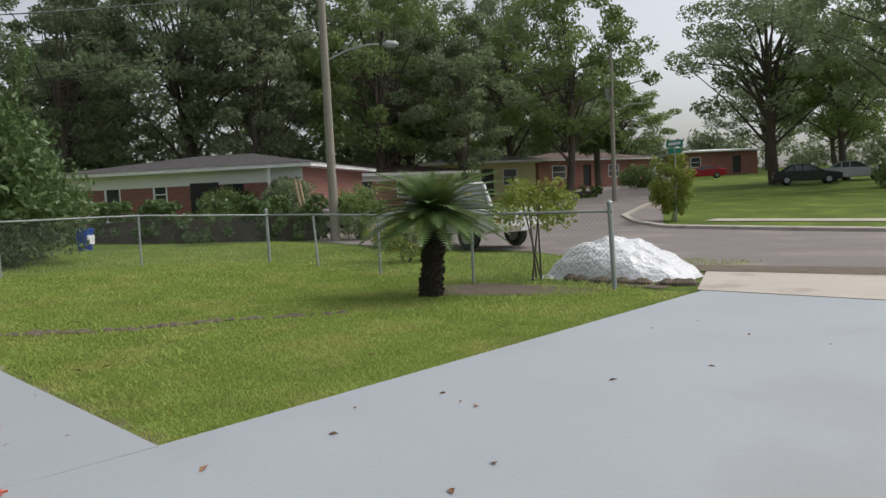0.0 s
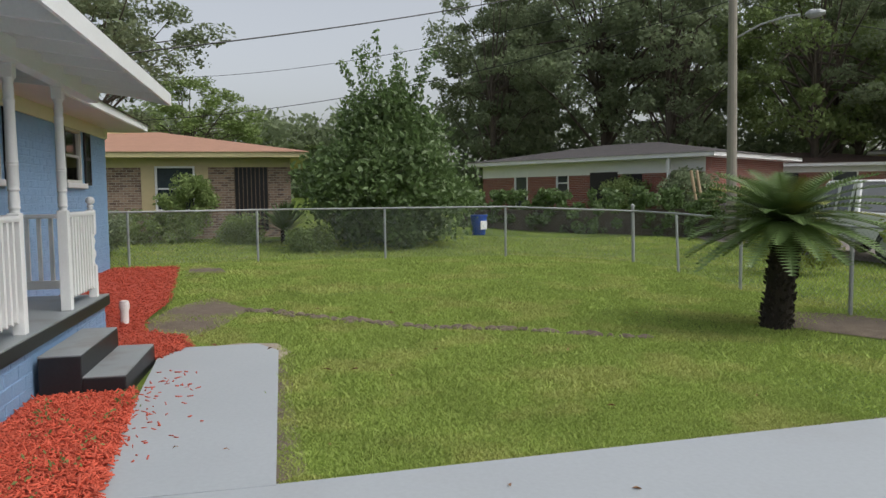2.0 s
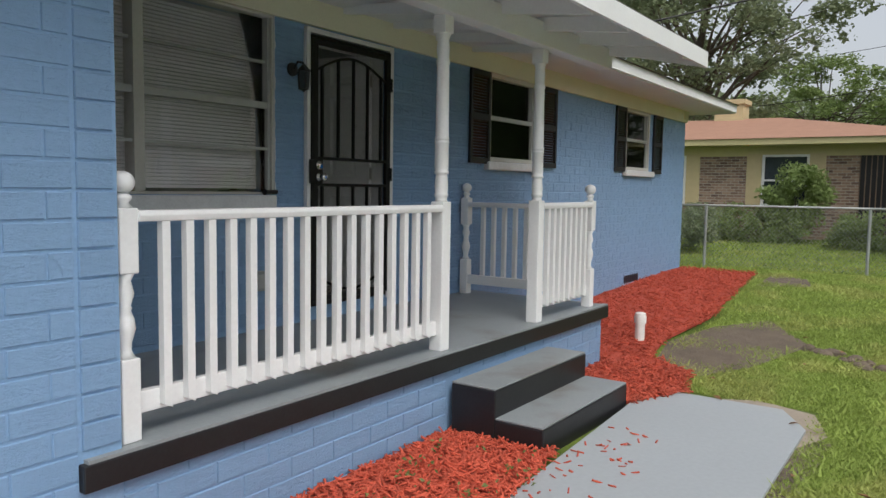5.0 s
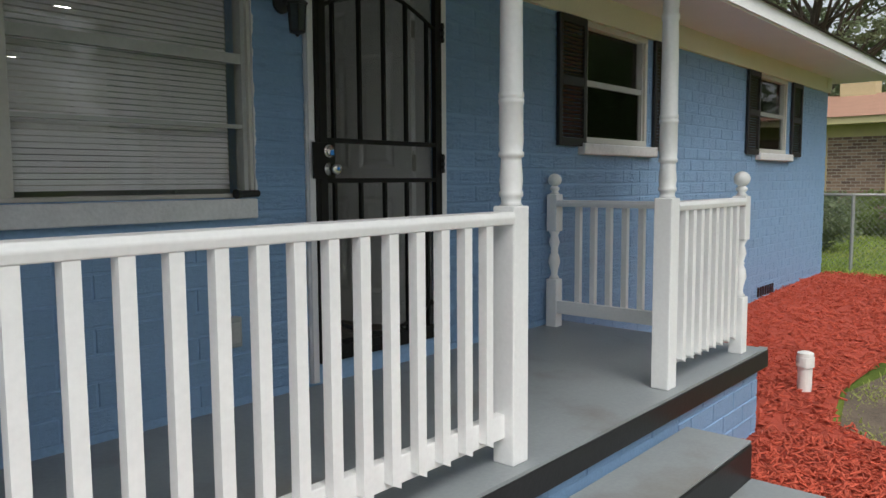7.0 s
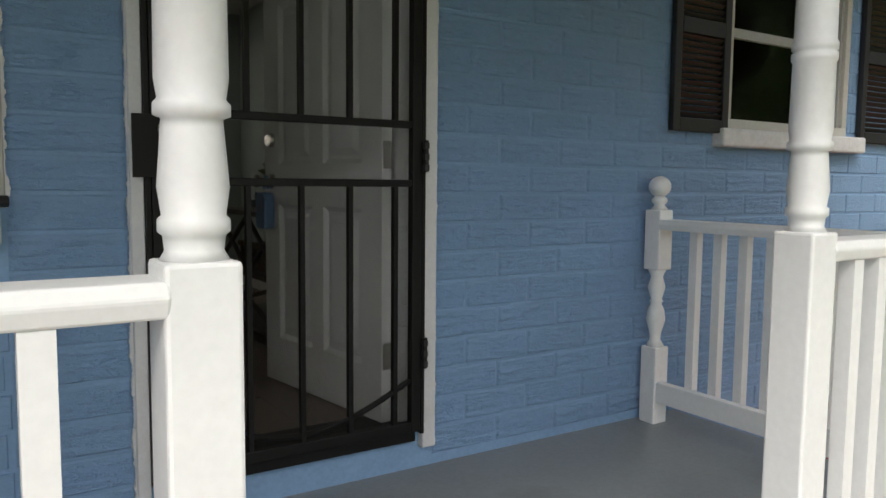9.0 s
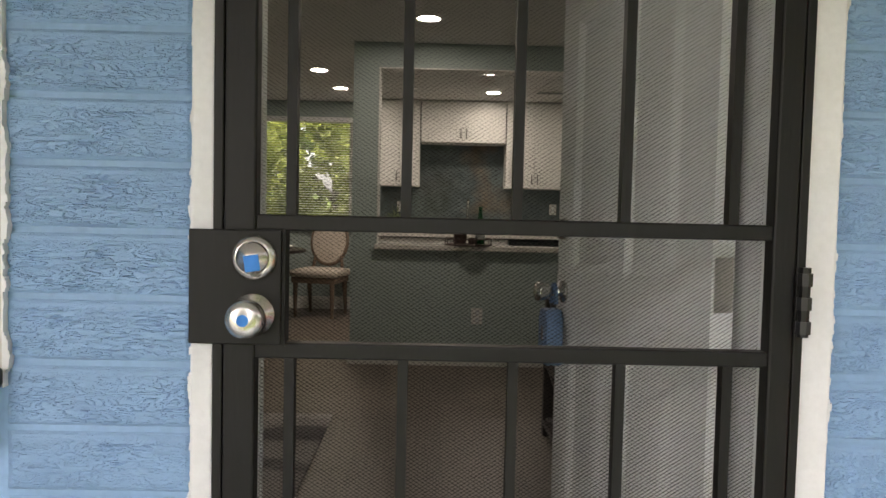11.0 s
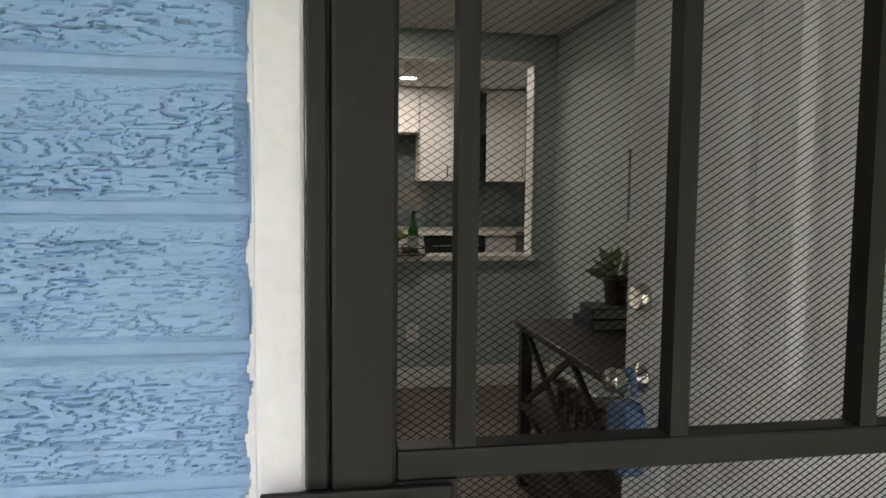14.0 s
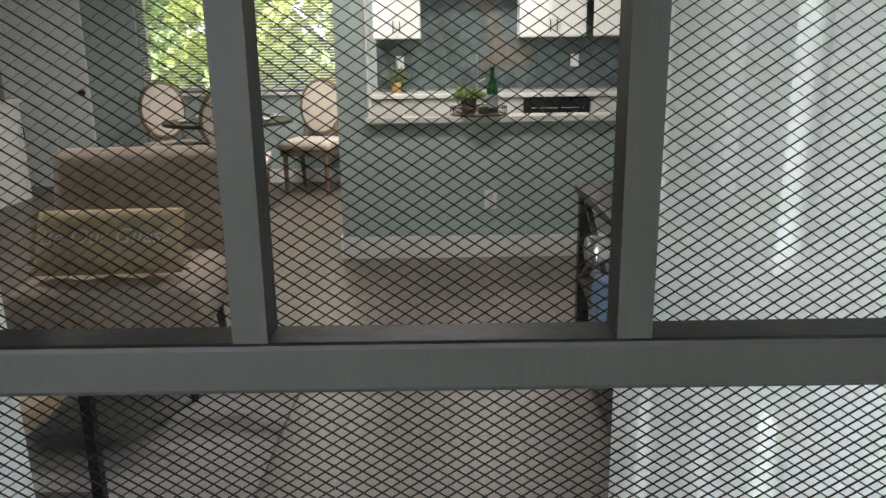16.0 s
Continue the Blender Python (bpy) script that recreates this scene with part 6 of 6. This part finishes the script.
# vehicles
def wheel(t, x, y, r, w=0.22):
    o = part("wheel", G().lathe([(r * 0.55, -w / 2 - 0.005), (r * 0.55, w / 2 + 0.005)], m=pose(x, y, r, 90), n=18), M["galv"], t)
    part("tyre", G().lathe([(r * 0.58, -w / 2), (r * 0.93, -w / 2), (r, -w / 4), (r, w / 4), (r * 0.93, w / 2), (r * 0.58, w / 2)], m=pose(x, y, r, 90), n=22), M["tyre"], o)


def car(label, m, paint, low, cabin, W, wheels, r, group="", category="car", name="car"):
    """low: side outline of the body; cabin: side outline of the greenhouse. Front towards +x."""
    t = thing(name, label, category, m, group)
    part("body", G().prism(low, -W / 2, W / 2, "y"), M[paint], t, bevel=0.05)
    g, n = G(), len(cabin)
    zt, zb = max(z for _, z in cabin), min(z for _, z in cabin)
    for s in (-1, 1):
        for x, z in cabin:
            k = 0.94 - 0.16 * (z - zb) / (zt - zb)
            g.v.append((x, s * W / 2 * k, z))
    g.f += [tuple(range(n)), tuple(range(2 * n - 1, n - 1, -1))] + [(i, (i + 1) % n, n + (i + 1) % n, n + i) for i in range(n)]
    part("greenhouse", g, M["glass"], t)
    tops = [p for p in cabin if p[1] > zt - 0.06]
    x0, x1 = min(p[0] for p in tops), max(p[0] for p in tops)
    part("roof", G().box(x0 - 0.05, x1 + 0.05, -W * 0.4, W * 0.4, zt - 0.02, zt + 0.04), M[paint], t, bevel=0.03)
    for s in (-1, 1):
        for k in range(1, 3):
            xx = x0 + (x1 - x0) * (0.12 if k == 1 else 0.6)
            part("pillar", G().tube((xx, s * W * 0.475, zb), (xx, s * W * 0.395, zt), 0.04, n=6), M[paint], t)
        part("pillar", G().tube((max(p[0] for p in cabin), s * W * 0.475, zb), (x1, s * W * 0.395, zt), 0.045, n=6), M[paint], t)
        part("pillar", G().tube((min(p[0] for p in cabin), s * W * 0.475, zb), (x0, s * W * 0.395, zt), 0.06, n=6), M[paint], t)
        for wx in wheels:
            wheel(t, wx, s * (W / 2 - 0.1), r)
        part("tail_light", G().box(min(p[0] for p in low) - 0.01, min(p[0] for p in low) + 0.06, s * W * 0.42 - 0.09, s * W * 0.42 + 0.09, 0.7, 0.86), M["lens"], t)
        part("headlight", G().box(max(p[0] for p in low) - 0.08, max(p[0] for p in low) + 0.01, s * W * 0.38 - 0.13, s * W * 0.38 + 0.13, 0.62, 0.75), M["glass"], t)
    return t


sedan_l = [(-2.25, 0.35), (-2.3, 0.75), (-2.2, 0.98), (-1.5, 1.0), (1.0, 0.95), (2.1, 0.78), (2.28, 0.6), (2.25, 0.28), (1.7, 0.25), (-1.7, 0.25)]
sedan_c = [(-1.75, 0.97), (-1.0, 1.38), (0.15, 1.4), (1.05, 0.94)]
tr_l = [(-2.7, 0.55), (-2.72, 1.08), (-0.6, 1.12), (1.3, 1.12), (2.55, 1.02), (2.7, 0.8), (2.65, 0.45), (2.2, 0.4), (-2.3, 0.45)]
tr_c = [(-0.55, 1.1), (-0.4, 1.78), (0.7, 1.8), (1.4, 1.1)]
pk = car("white older pickup truck with chrome bumper parked on the street", at_land(8.6, -17.0, -6, 0.02), "carw", tr_l, tr_c, 1.9, (-1.6, 1.75), 0.38, category="truck", name="pickup_truck")
part("bumper", G().box(-2.86, -2.73, -0.9, 0.9, 0.48, 0.66), M["chrome"], pk, "chrome rear bumper", bevel=0.02)
part("number_plate", G().box(-2.885, -2.862, -0.16, 0.16, 0.5, 0.64), M["sill"], pk)
part("bed", G().box(-2.62, -0.7, -0.8, 0.8, 1.1, 1.124), M["tyre"], pk, "dark pickup bed")
part("tailgate_trim", G().box(-2.735, -2.715, -0.6, 0.6, 0.78, 0.98), M["sill"], pk)
car("silver sedan parked beside the neighbour's hedge", at_land(20.6, -20.0, 210, 0.02), "cars", sedan_l, sedan_c, 1.75, (-1.35, 1.4), 0.32, "parked cars")
car("red sedan parked in a far driveway", at_land(32, -78.5, 30, 0.02), "carr", sedan_l, sedan_c, 1.75, (-1.35, 1.4), 0.33, "parked cars")
car("black car parked under the large tree", at_land(14.2, -59.0, 205, 0.02), "cark", sedan_l, sedan_c, 1.8, (-1.35, 1.4), 0.33, "parked cars")
car("grey car parked on the far side lawn", at_land(12.4, -63.5, 200, 0.02), "cars", sedan_l, sedan_c, 1.8, (-1.35, 1.4), 0.33, "parked cars")
car("dark blue car parked at the far kerb", at_land(9.5, -67, 200, 0.02), "cark", sedan_l, sedan_c, 1.8, (-1.35, 1.4), 0.33, "parked cars")

# heap under plastic, bin, posts
hp = thing("covered_heap", "heap of soil covered by crumpled white plastic sheeting", "heap", pose(0.15, -12.45, 0.0, 0, 0, 4))
N = 46
v, f = [], []
for j in range(N + 1):
    for i in range(N + 1):
        u, w = i / N * 2 - 1, j / N * 2 - 1
        q = max(0.0, 1 - (abs(u) ** 2.4 + abs(w) ** 2.4))
        z = 0.62 * q ** 0.55 * (0.8 + 0.25 * math.sin(2.3 * u + 1)) + 0.09 * q ** 0.3 * noise.noise(Vector((u * 4, w * 4, 0))) + 0.05 * q ** 0.3 * noise.noise(Vector((u * 11, w * 9, 3)))
        v.append((u * 1.3 + 0.05 * noise.noise(Vector((u * 3, w * 3, 7))), w * 0.85, max(0.012, z)))
for j in range(N):
    for i in range(N):
        a = j * (N + 1) + i
        f.append((a, a + 1, a + N + 2, a + N + 1))
big_mesh("sheet", v, f, M["plastic"], hp)
g = G()
for i in range(60):
    a = rng.uniform(0, 6.28)
    r = rng.uniform(0.05, 0.14)
    g.lathe([(r, -0.03), (r * 0.9, r * 0.4), (r * 0.3, r * 0.8)], c=(1.05 * math.cos(a) - 0.5, 0.7 + 0.25 * abs(math.sin(a)), 0), n=7)
part("soil", g, M["soil"], hp)
bn = thing("recycling_bin", "blue recycling bin with a white label behind the fence", "bin", at_land(16.9, -9.5, 20))
part("body", G().lathe([(0.2, 0), (0.27, 0.6), (0.29, 0.6), (0.29, 0.64), (0.25, 0.64)], n=18), M["bin"], bn)
part("label", G().box(-0.29, -0.255, -0.12, 0.12, 0.18, 0.45), M["white"], bn)
for dx in (0.0, 0.5):
    t = thing("timber_post", "pale timber stake leaning by the hedge", "post", at_land(16.2 + dx, -17.0 - dx, 0))
    part("post", G().tube((0, 0, 0), (0.15, 0.35, 2.2), 0.05), M["oak"], t)
sgA = thing("sago_clump", "low sago palm in front of the tan brick house", "palm", at_land(15.9, -3.4, 0))
v, f = [], []
for i in range(70):
    a, e = rng.uniform(0, 6.28), rng.uniform(0.15, 1.3)
    d = np.array([math.cos(a) * math.cos(e), math.sin(a) * math.cos(e), math.sin(e)])
    s = np.array([-math.sin(a), math.cos(a), 0]) * 0.06
    o = len(v)
    v += [np.array([0, 0, 0.3]), d * 0.6 + s + [0, 0, 0.3], d * 1.15 + [0, 0, 0.15], d * 0.6 - s + [0, 0, 0.3]]
    f.append((o, o + 1, o + 2, o + 3))
big_mesh("fronds", v, f, M["sago"], sgA)
part("trunk", G().tube((0, 0, -0.1), (0, 0, 0.35), 0.14), M["sagobark"], sgA)

# lawn blades, mulch chips, litter
PATCH = ((3.2, -2.15, 0.6), (4.3, -2.35, 0.75), (8.7, -1.9, 0.6), (0.8, -10.0, 1.2))


def blades(n, xr, yr, h, w, seed):
    r = np.random.default_rng(seed)
    x, y = r.uniform(*xr, n), r.uniform(*yr, n)
    edge = -2.39 + 0.015 * r.normal(size=n) + (-3.3 - y) * 0.055
    keep = (x > edge + 0.02) & ((y < -3.38 + 0.03 * np.sin(x * 9) + 0.05 * r.normal(size=n)) | ((x > 1.9) & (y < np.interp(x, [1.9, 2.45, 2.85, 3.6, 5, 9.4, 10], [-2.4, -2.25, -1.78, -1.68, -1.78, -1.3, -0.5]))) | (x > 9.5))
    for cx_, cy_, rr in PATCH:
        keep &= ((x - cx_) ** 2 + (y - cy_) ** 2 > rr ** 2 * r.uniform(0.2, 1.2, n))
    keep &= ((np.abs(x - np.interp(-y, [2.8, 4.0, 5.0, 6.3, 7.2], [4.2, 3.3, 2.4, 1.8, 1.1])) > 0.13 * r.uniform(0, 2, n)) | (y < -7.2))
    x, y = x[keep], y[keep]
    n = len(x)
    z = land(x, y)
    a = r.uniform(0, 6.28, n)
    hh = h * r.uniform(0.5, 1.3, n)
    dx, dy = np.cos(a) * w, np.sin(a) * w
    lx, ly = r.normal(size=n) * hh * 0.7, r.normal(size=n) * hh * 0.7
    v = np.stack([np.stack([x - dx, y - dy, z], -1), np.stack([x + dx, y + dy, z], -1), np.stack([x + lx, y + ly, z + hh], -1)], 1).reshape(-1, 3)
    return v


v = np.concatenate([blades(560000, (-2.5, 5), (-7.5, -1.8), 0.02, 0.0062, 1), blades(300000, (-2.5, 10.5), (-11, -0.3), 0.03, 0.009, 2), blades(90000, (-1, 16), (-15.5, 3), 0.055, 0.012, 3)])
gr = tagged(big_mesh("grass", v, np.arange(len(v)).reshape(-1, 3), M["blade"]), "short bright green lawn grass", "grass", kind="stuff")


def chips(n, pts_fn, seed, lo, hi, material, name, label):
    r = np.random.default_rng(seed)
    vs, fs = [], []
    cube = np.array([(0, 0, 0), (1, 0, 0), (1, 1, 0), (0, 1, 0), (0, 0, 1), (1, 0, 1), (1, 1, 1), (0, 1, 1)]) - 0.5
    fc_ = np.array([(0, 3, 2, 1), (4, 5, 6, 7), (0, 1, 5, 4), (1, 2, 6, 5), (2, 3, 7, 6), (3, 0, 4, 7)])
    for i in range(n):
        x, y, z = pts_fn(r)
        m = np.array(Euler((r.normal() * 0.5, r.normal() * 0.4, r.uniform(0, 6.28))).to_matrix())
        s = np.array([r.uniform(lo, hi), r.uniform(0.006, 0.014), r.uniform(0.003, 0.008)])
        vs.append((cube * s) @ m.T + np.array([x, y, z]))
        fs.append(fc_ + 8 * i)
    return tagged(big_mesh(name, np.concatenate(vs), np.concatenate(fs), M[material]), label, "mulch", kind="stuff")


def bed_a(r):
    x = r.uniform(-2.65, -0.1)
    return x, r.uniform(np.interp(x, [-2.6, -0.9, -0.1], [-2.46, -2.3, -2.2]), -1.46), 0.05 + r.uniform(0, 0.02)


def bed_b(r):
    x = 1.2 + 8.2 * r.uniform() ** 1.4
    lo = np.interp(x, [1.2, 1.75, 2.4, 2.85, 3.6, 5, 9.4], [-2.18, -2.42, -2.25, -1.75, -1.64, -1.75, -1.3])
    y = r.uniform(lo, -1.48 if x < 2.38 else -0.02)
    return x, y, float(land(x, y)) + 0.045 + r.uniform(0, 0.02)


chips(5500, bed_a, 5, 0.025, 0.09, "chip", "mulch_chips", "loose red wood mulch chips beside the porch")
chips(6500, bed_b, 6, 0.03, 0.1, "chip", "mulch_chips_side", "loose red wood mulch chips along the wall")
chips(90, lambda r: (r.uniform(-1.9, 0.6), -2.25 - abs(r.normal()) * 0.25, 0.04), 7, 0.02, 0.06, "chip", "scattered_chips", "red chips scattered on the grey path")
g = G()
for i in range(60):
    x, y = (rng.uniform(-2.0, 6), rng.uniform(-8, -2.4)) if i % 4 else (rng.uniform(-5, -2.6), rng.uniform(-9, -3))
    s = rng.uniform(0.01, 0.035)
    m = pose(x, y, float(land(x, y)) + (0.045 if x > -2 else 0.036), rng.uniform(-20, 20), rng.uniform(-20, 20), rng.uniform(0, 360))
    o = len(g.v)
    g.v += [tuple(m @ Vector(p)) for p in ((-s * 1.4, 0, 0), (0, s * 0.6, 0.012), (s * 1.5, 0, 0), (0, -s * 0.6, 0.012))]
    g.f.append((o, o + 1, o + 2, o + 3))
tagged(part("fallen_leaves", g, M["dead"]), "dry brown leaves scattered on lawn and drive", "leaves", kind="stuff")
v, f = leaf_cloud([(rng.uniform(-2.5, -0.3), rng.uniform(-2.3, -1.55), 0.08) for i in range(45)], np.full(45, 0.06), 7, 0.016, 91)
tagged(big_mesh("weeds", v, f, M["leafm"]), "small green weeds sprouting through the mulch", "weeds", kind="stuff")

# ---- pieces: bricks and planks ----
holes_f = [W1, W2, W3, (0.0, 1.037, ZP, 2.79)]
brick_cache = {}


def brick_mesh(ln):
    """One brick face, chamfered at its edges; x along the wall, facing -y."""
    k = round(ln, 3)
    if k not in brick_cache:
        l2, h, c = k, CH - 0.012, 0.003
        g = G()
        g.v += [(0, 0.012, 0), (l2, 0.012, 0), (l2, 0.012, h), (0, 0.012, h), (0, 0, 0), (l2, 0, 0), (l2, 0, h), (0, 0, h), (c, -0.005, c), (l2 - c, -0.005, c), (l2 - c, -0.005, h - c), (c, -0.005, h - c)]
        g.f += [(a + i, a + (i + 1) % 4, a + 4 + (i + 1) % 4, a + 4 + i) for a in (0, 4) for i in range(4)] + [(8, 9, 10, 11)]
        brick_cache[k] = g.mesh("brick", M["brick"])
    return brick_cache[k]


def rough_mesh(seed, ln):
    """A split-faced brick seen close: flaky level ledges under thick paint."""
    nx, nz, h = 190, 72, CH - 0.010
    v, f = [], []
    for j in range(nz + 1):
        for i in range(nx + 1):
            u, w = i / nx, j / nz
            x, z = u * ln, w * h
            e = min(1.0, u / 0.03, (1 - u) / 0.03, w / 0.06, (1 - w) / 0.06)
            m_ = min(1.0, max(0.0, (0.93 - w) / 0.12)) * (0.7 + 0.7 * max(0.0, noise.noise(Vector((x * 9 + seed, z * 14, 2.0))) + 0.35))
            t = 3.6 * (noise.fractal(Vector((x * 8 + seed * 5.1, z * 62, seed)), 1.0, 2.1, 4) + 0.22 * math.sin(z * 160 + 3 * noise.noise(Vector((x * 18, z * 20, seed))))) + 20
            fr = t - math.floor(t)
            d = ((math.floor(t) + min(1.0, fr / 0.22) ** 2 - 20) * 0.0013 - (0.002 if fr < 0.11 else 0.0)) * m_
            v.append((x, -0.004 * e - max(-0.005, min(0.009, d)) * e, z))
    for j in range(nz):
        for i in range(nx):
            a = j * (nx + 1) + i
            f.append((a, a + 1, a + nx + 2, a + nx + 1))
    me = bpy.data.meshes.new("brick")
    me.from_pydata(v, [], f)
    me.materials.append(M["brick"])
    return me


def lay(parent, x0, x1, z0, z1, y, holes, near, bond=0.5):
    """Bricks in running bond on a wall facing -y: single objects inside near, the rest in one mesh."""
    rest_v, rest_f = [], []
    row = int(round((z0 - 2.009) / CH))
    z = 2.009 + row * CH
    while z < z1 - 0.03:
        x = x0 - (0.0 if row % 2 else BL * bond)
        ln_b = BL if bond else x1 - x0
        while x < x1 - 0.001:
            a, b = max(x, x0) + 0.004, min(x + ln_b, x1) - 0.004
            x += ln_b
            cuts = [(a, b)]
            for h in holes:
                if z + CH - 0.02 > h[2] and z + 0.02 < h[3]:
                    nxt = []
                    for c, d in cuts:
                        if d <= h[0] or c >= h[1]:
                            nxt.append((c, d))
                        else:
                            if c < h[0]:
                                nxt.append((c, h[0] - 0.001))
                            if d > h[1]:
                                nxt.append((h[1] + 0.001, d))
                    cuts = nxt
            for c, d in cuts:
                if d - c < 0.03:
                    continue
                yy = y + 0.001 * math.sin(37.7 * c + 11.3 * z)
                if near and near[0] <= c <= near[1] and near[2] <= z <= near[3]:
                    flaky = d - c > 0.08 and parent is front
                    ob_ = new("brick", rough[int(c * 31 + row * 7) % 5] if flaky else brick_mesh(d - c))
                    ob_.parent = parent
                    ob_.location = (c, yy, z)
                    if flaky:
                        ob_.scale.x = (d - c) / 0.3
                else:
                    o = len(rest_v)
                    me = brick_mesh(d - c)
                    rest_v += [(v_.co.x + c, v_.co.y + yy, v_.co.z + z) for v_ in me.vertices]
                    rest_f += [tuple(o + i for i in p.vertices) for p in me.polygons]
        z += CH
        row += 1
    if rest_f:
        me = bpy.data.meshes.new("brick_rest")
        me.from_pydata(rest_v, [], rest_f)
        me.materials.append(M["brick"])
        ob_ = new("brick_rest", me)
        ob_.parent = parent
        tagged(ob_, kind="stuff")


rough = [rough_mesh(k + 1, 0.300) for k in range(5)]
row = 0
z = 2.009 - 13 * CH
while z < 2.76:
    ob_ = new("brick", rough[(row * 2) % 5])
    ob_.parent = front
    ob_.location = (-0.304, 0.004, z)
    z += CH
    row += 1
lay(front, -2.42, -0.306, ZP, 2.79, 0.004, [W1, (-2.4, -0.2, 1.435, 1.53)], None)
lay(front, 1.037, 9.3, 0.0, 2.79, 0.004, [W2, W3, (2.58, 3.8, 1.79, 1.9), (6.42, 7.62, 1.81, 1.9), (1.0, 2.33, -1, ZP)], (1.0, 3.3, 0.5, 3))
lay(wing, -4.2, -2.60, 0.0, 2.72, -1.438, [], (-3.4, -2.5, 0.4, 2.72))
lay(wing, -2.59, -2.424, ZP, 2.72, -1.442, [], None)
lay(base, -2.42, 2.33, 0.0, 0.44, -1.432, [(-0.17, 1.18, -1, 0.37)], (-2.4, -0.2, 0, 0.44))

fl = bpy.data.objects["floor"]
plank_mesh = {}
prng = np.random.default_rng(3)
for i in range(32):
    x = -4.0 + 0.178 * i
    y = 0.2 - prng.uniform(0, 1.2)
    while y < 7.3:
        a, b = max(y, 0.2), min(y + 1.22, 7.3)
        y += 1.22
        if b - a < 0.05 or x > 2.4:
            continue
        k = round(b - a, 1) if b - a < 1.2 else 1.22
        if k not in plank_mesh:
            plank_mesh[k] = G().box(0.0008, 0.1772, 0.0008, k - 0.0008, -0.006, 0).mesh("plank", M["plank"])
        ob_ = new("plank", plank_mesh[k])
        ob_.parent = fl
        ob_.location = (x, min(a, 7.3 - k) if k < 1.22 else a, ZF)
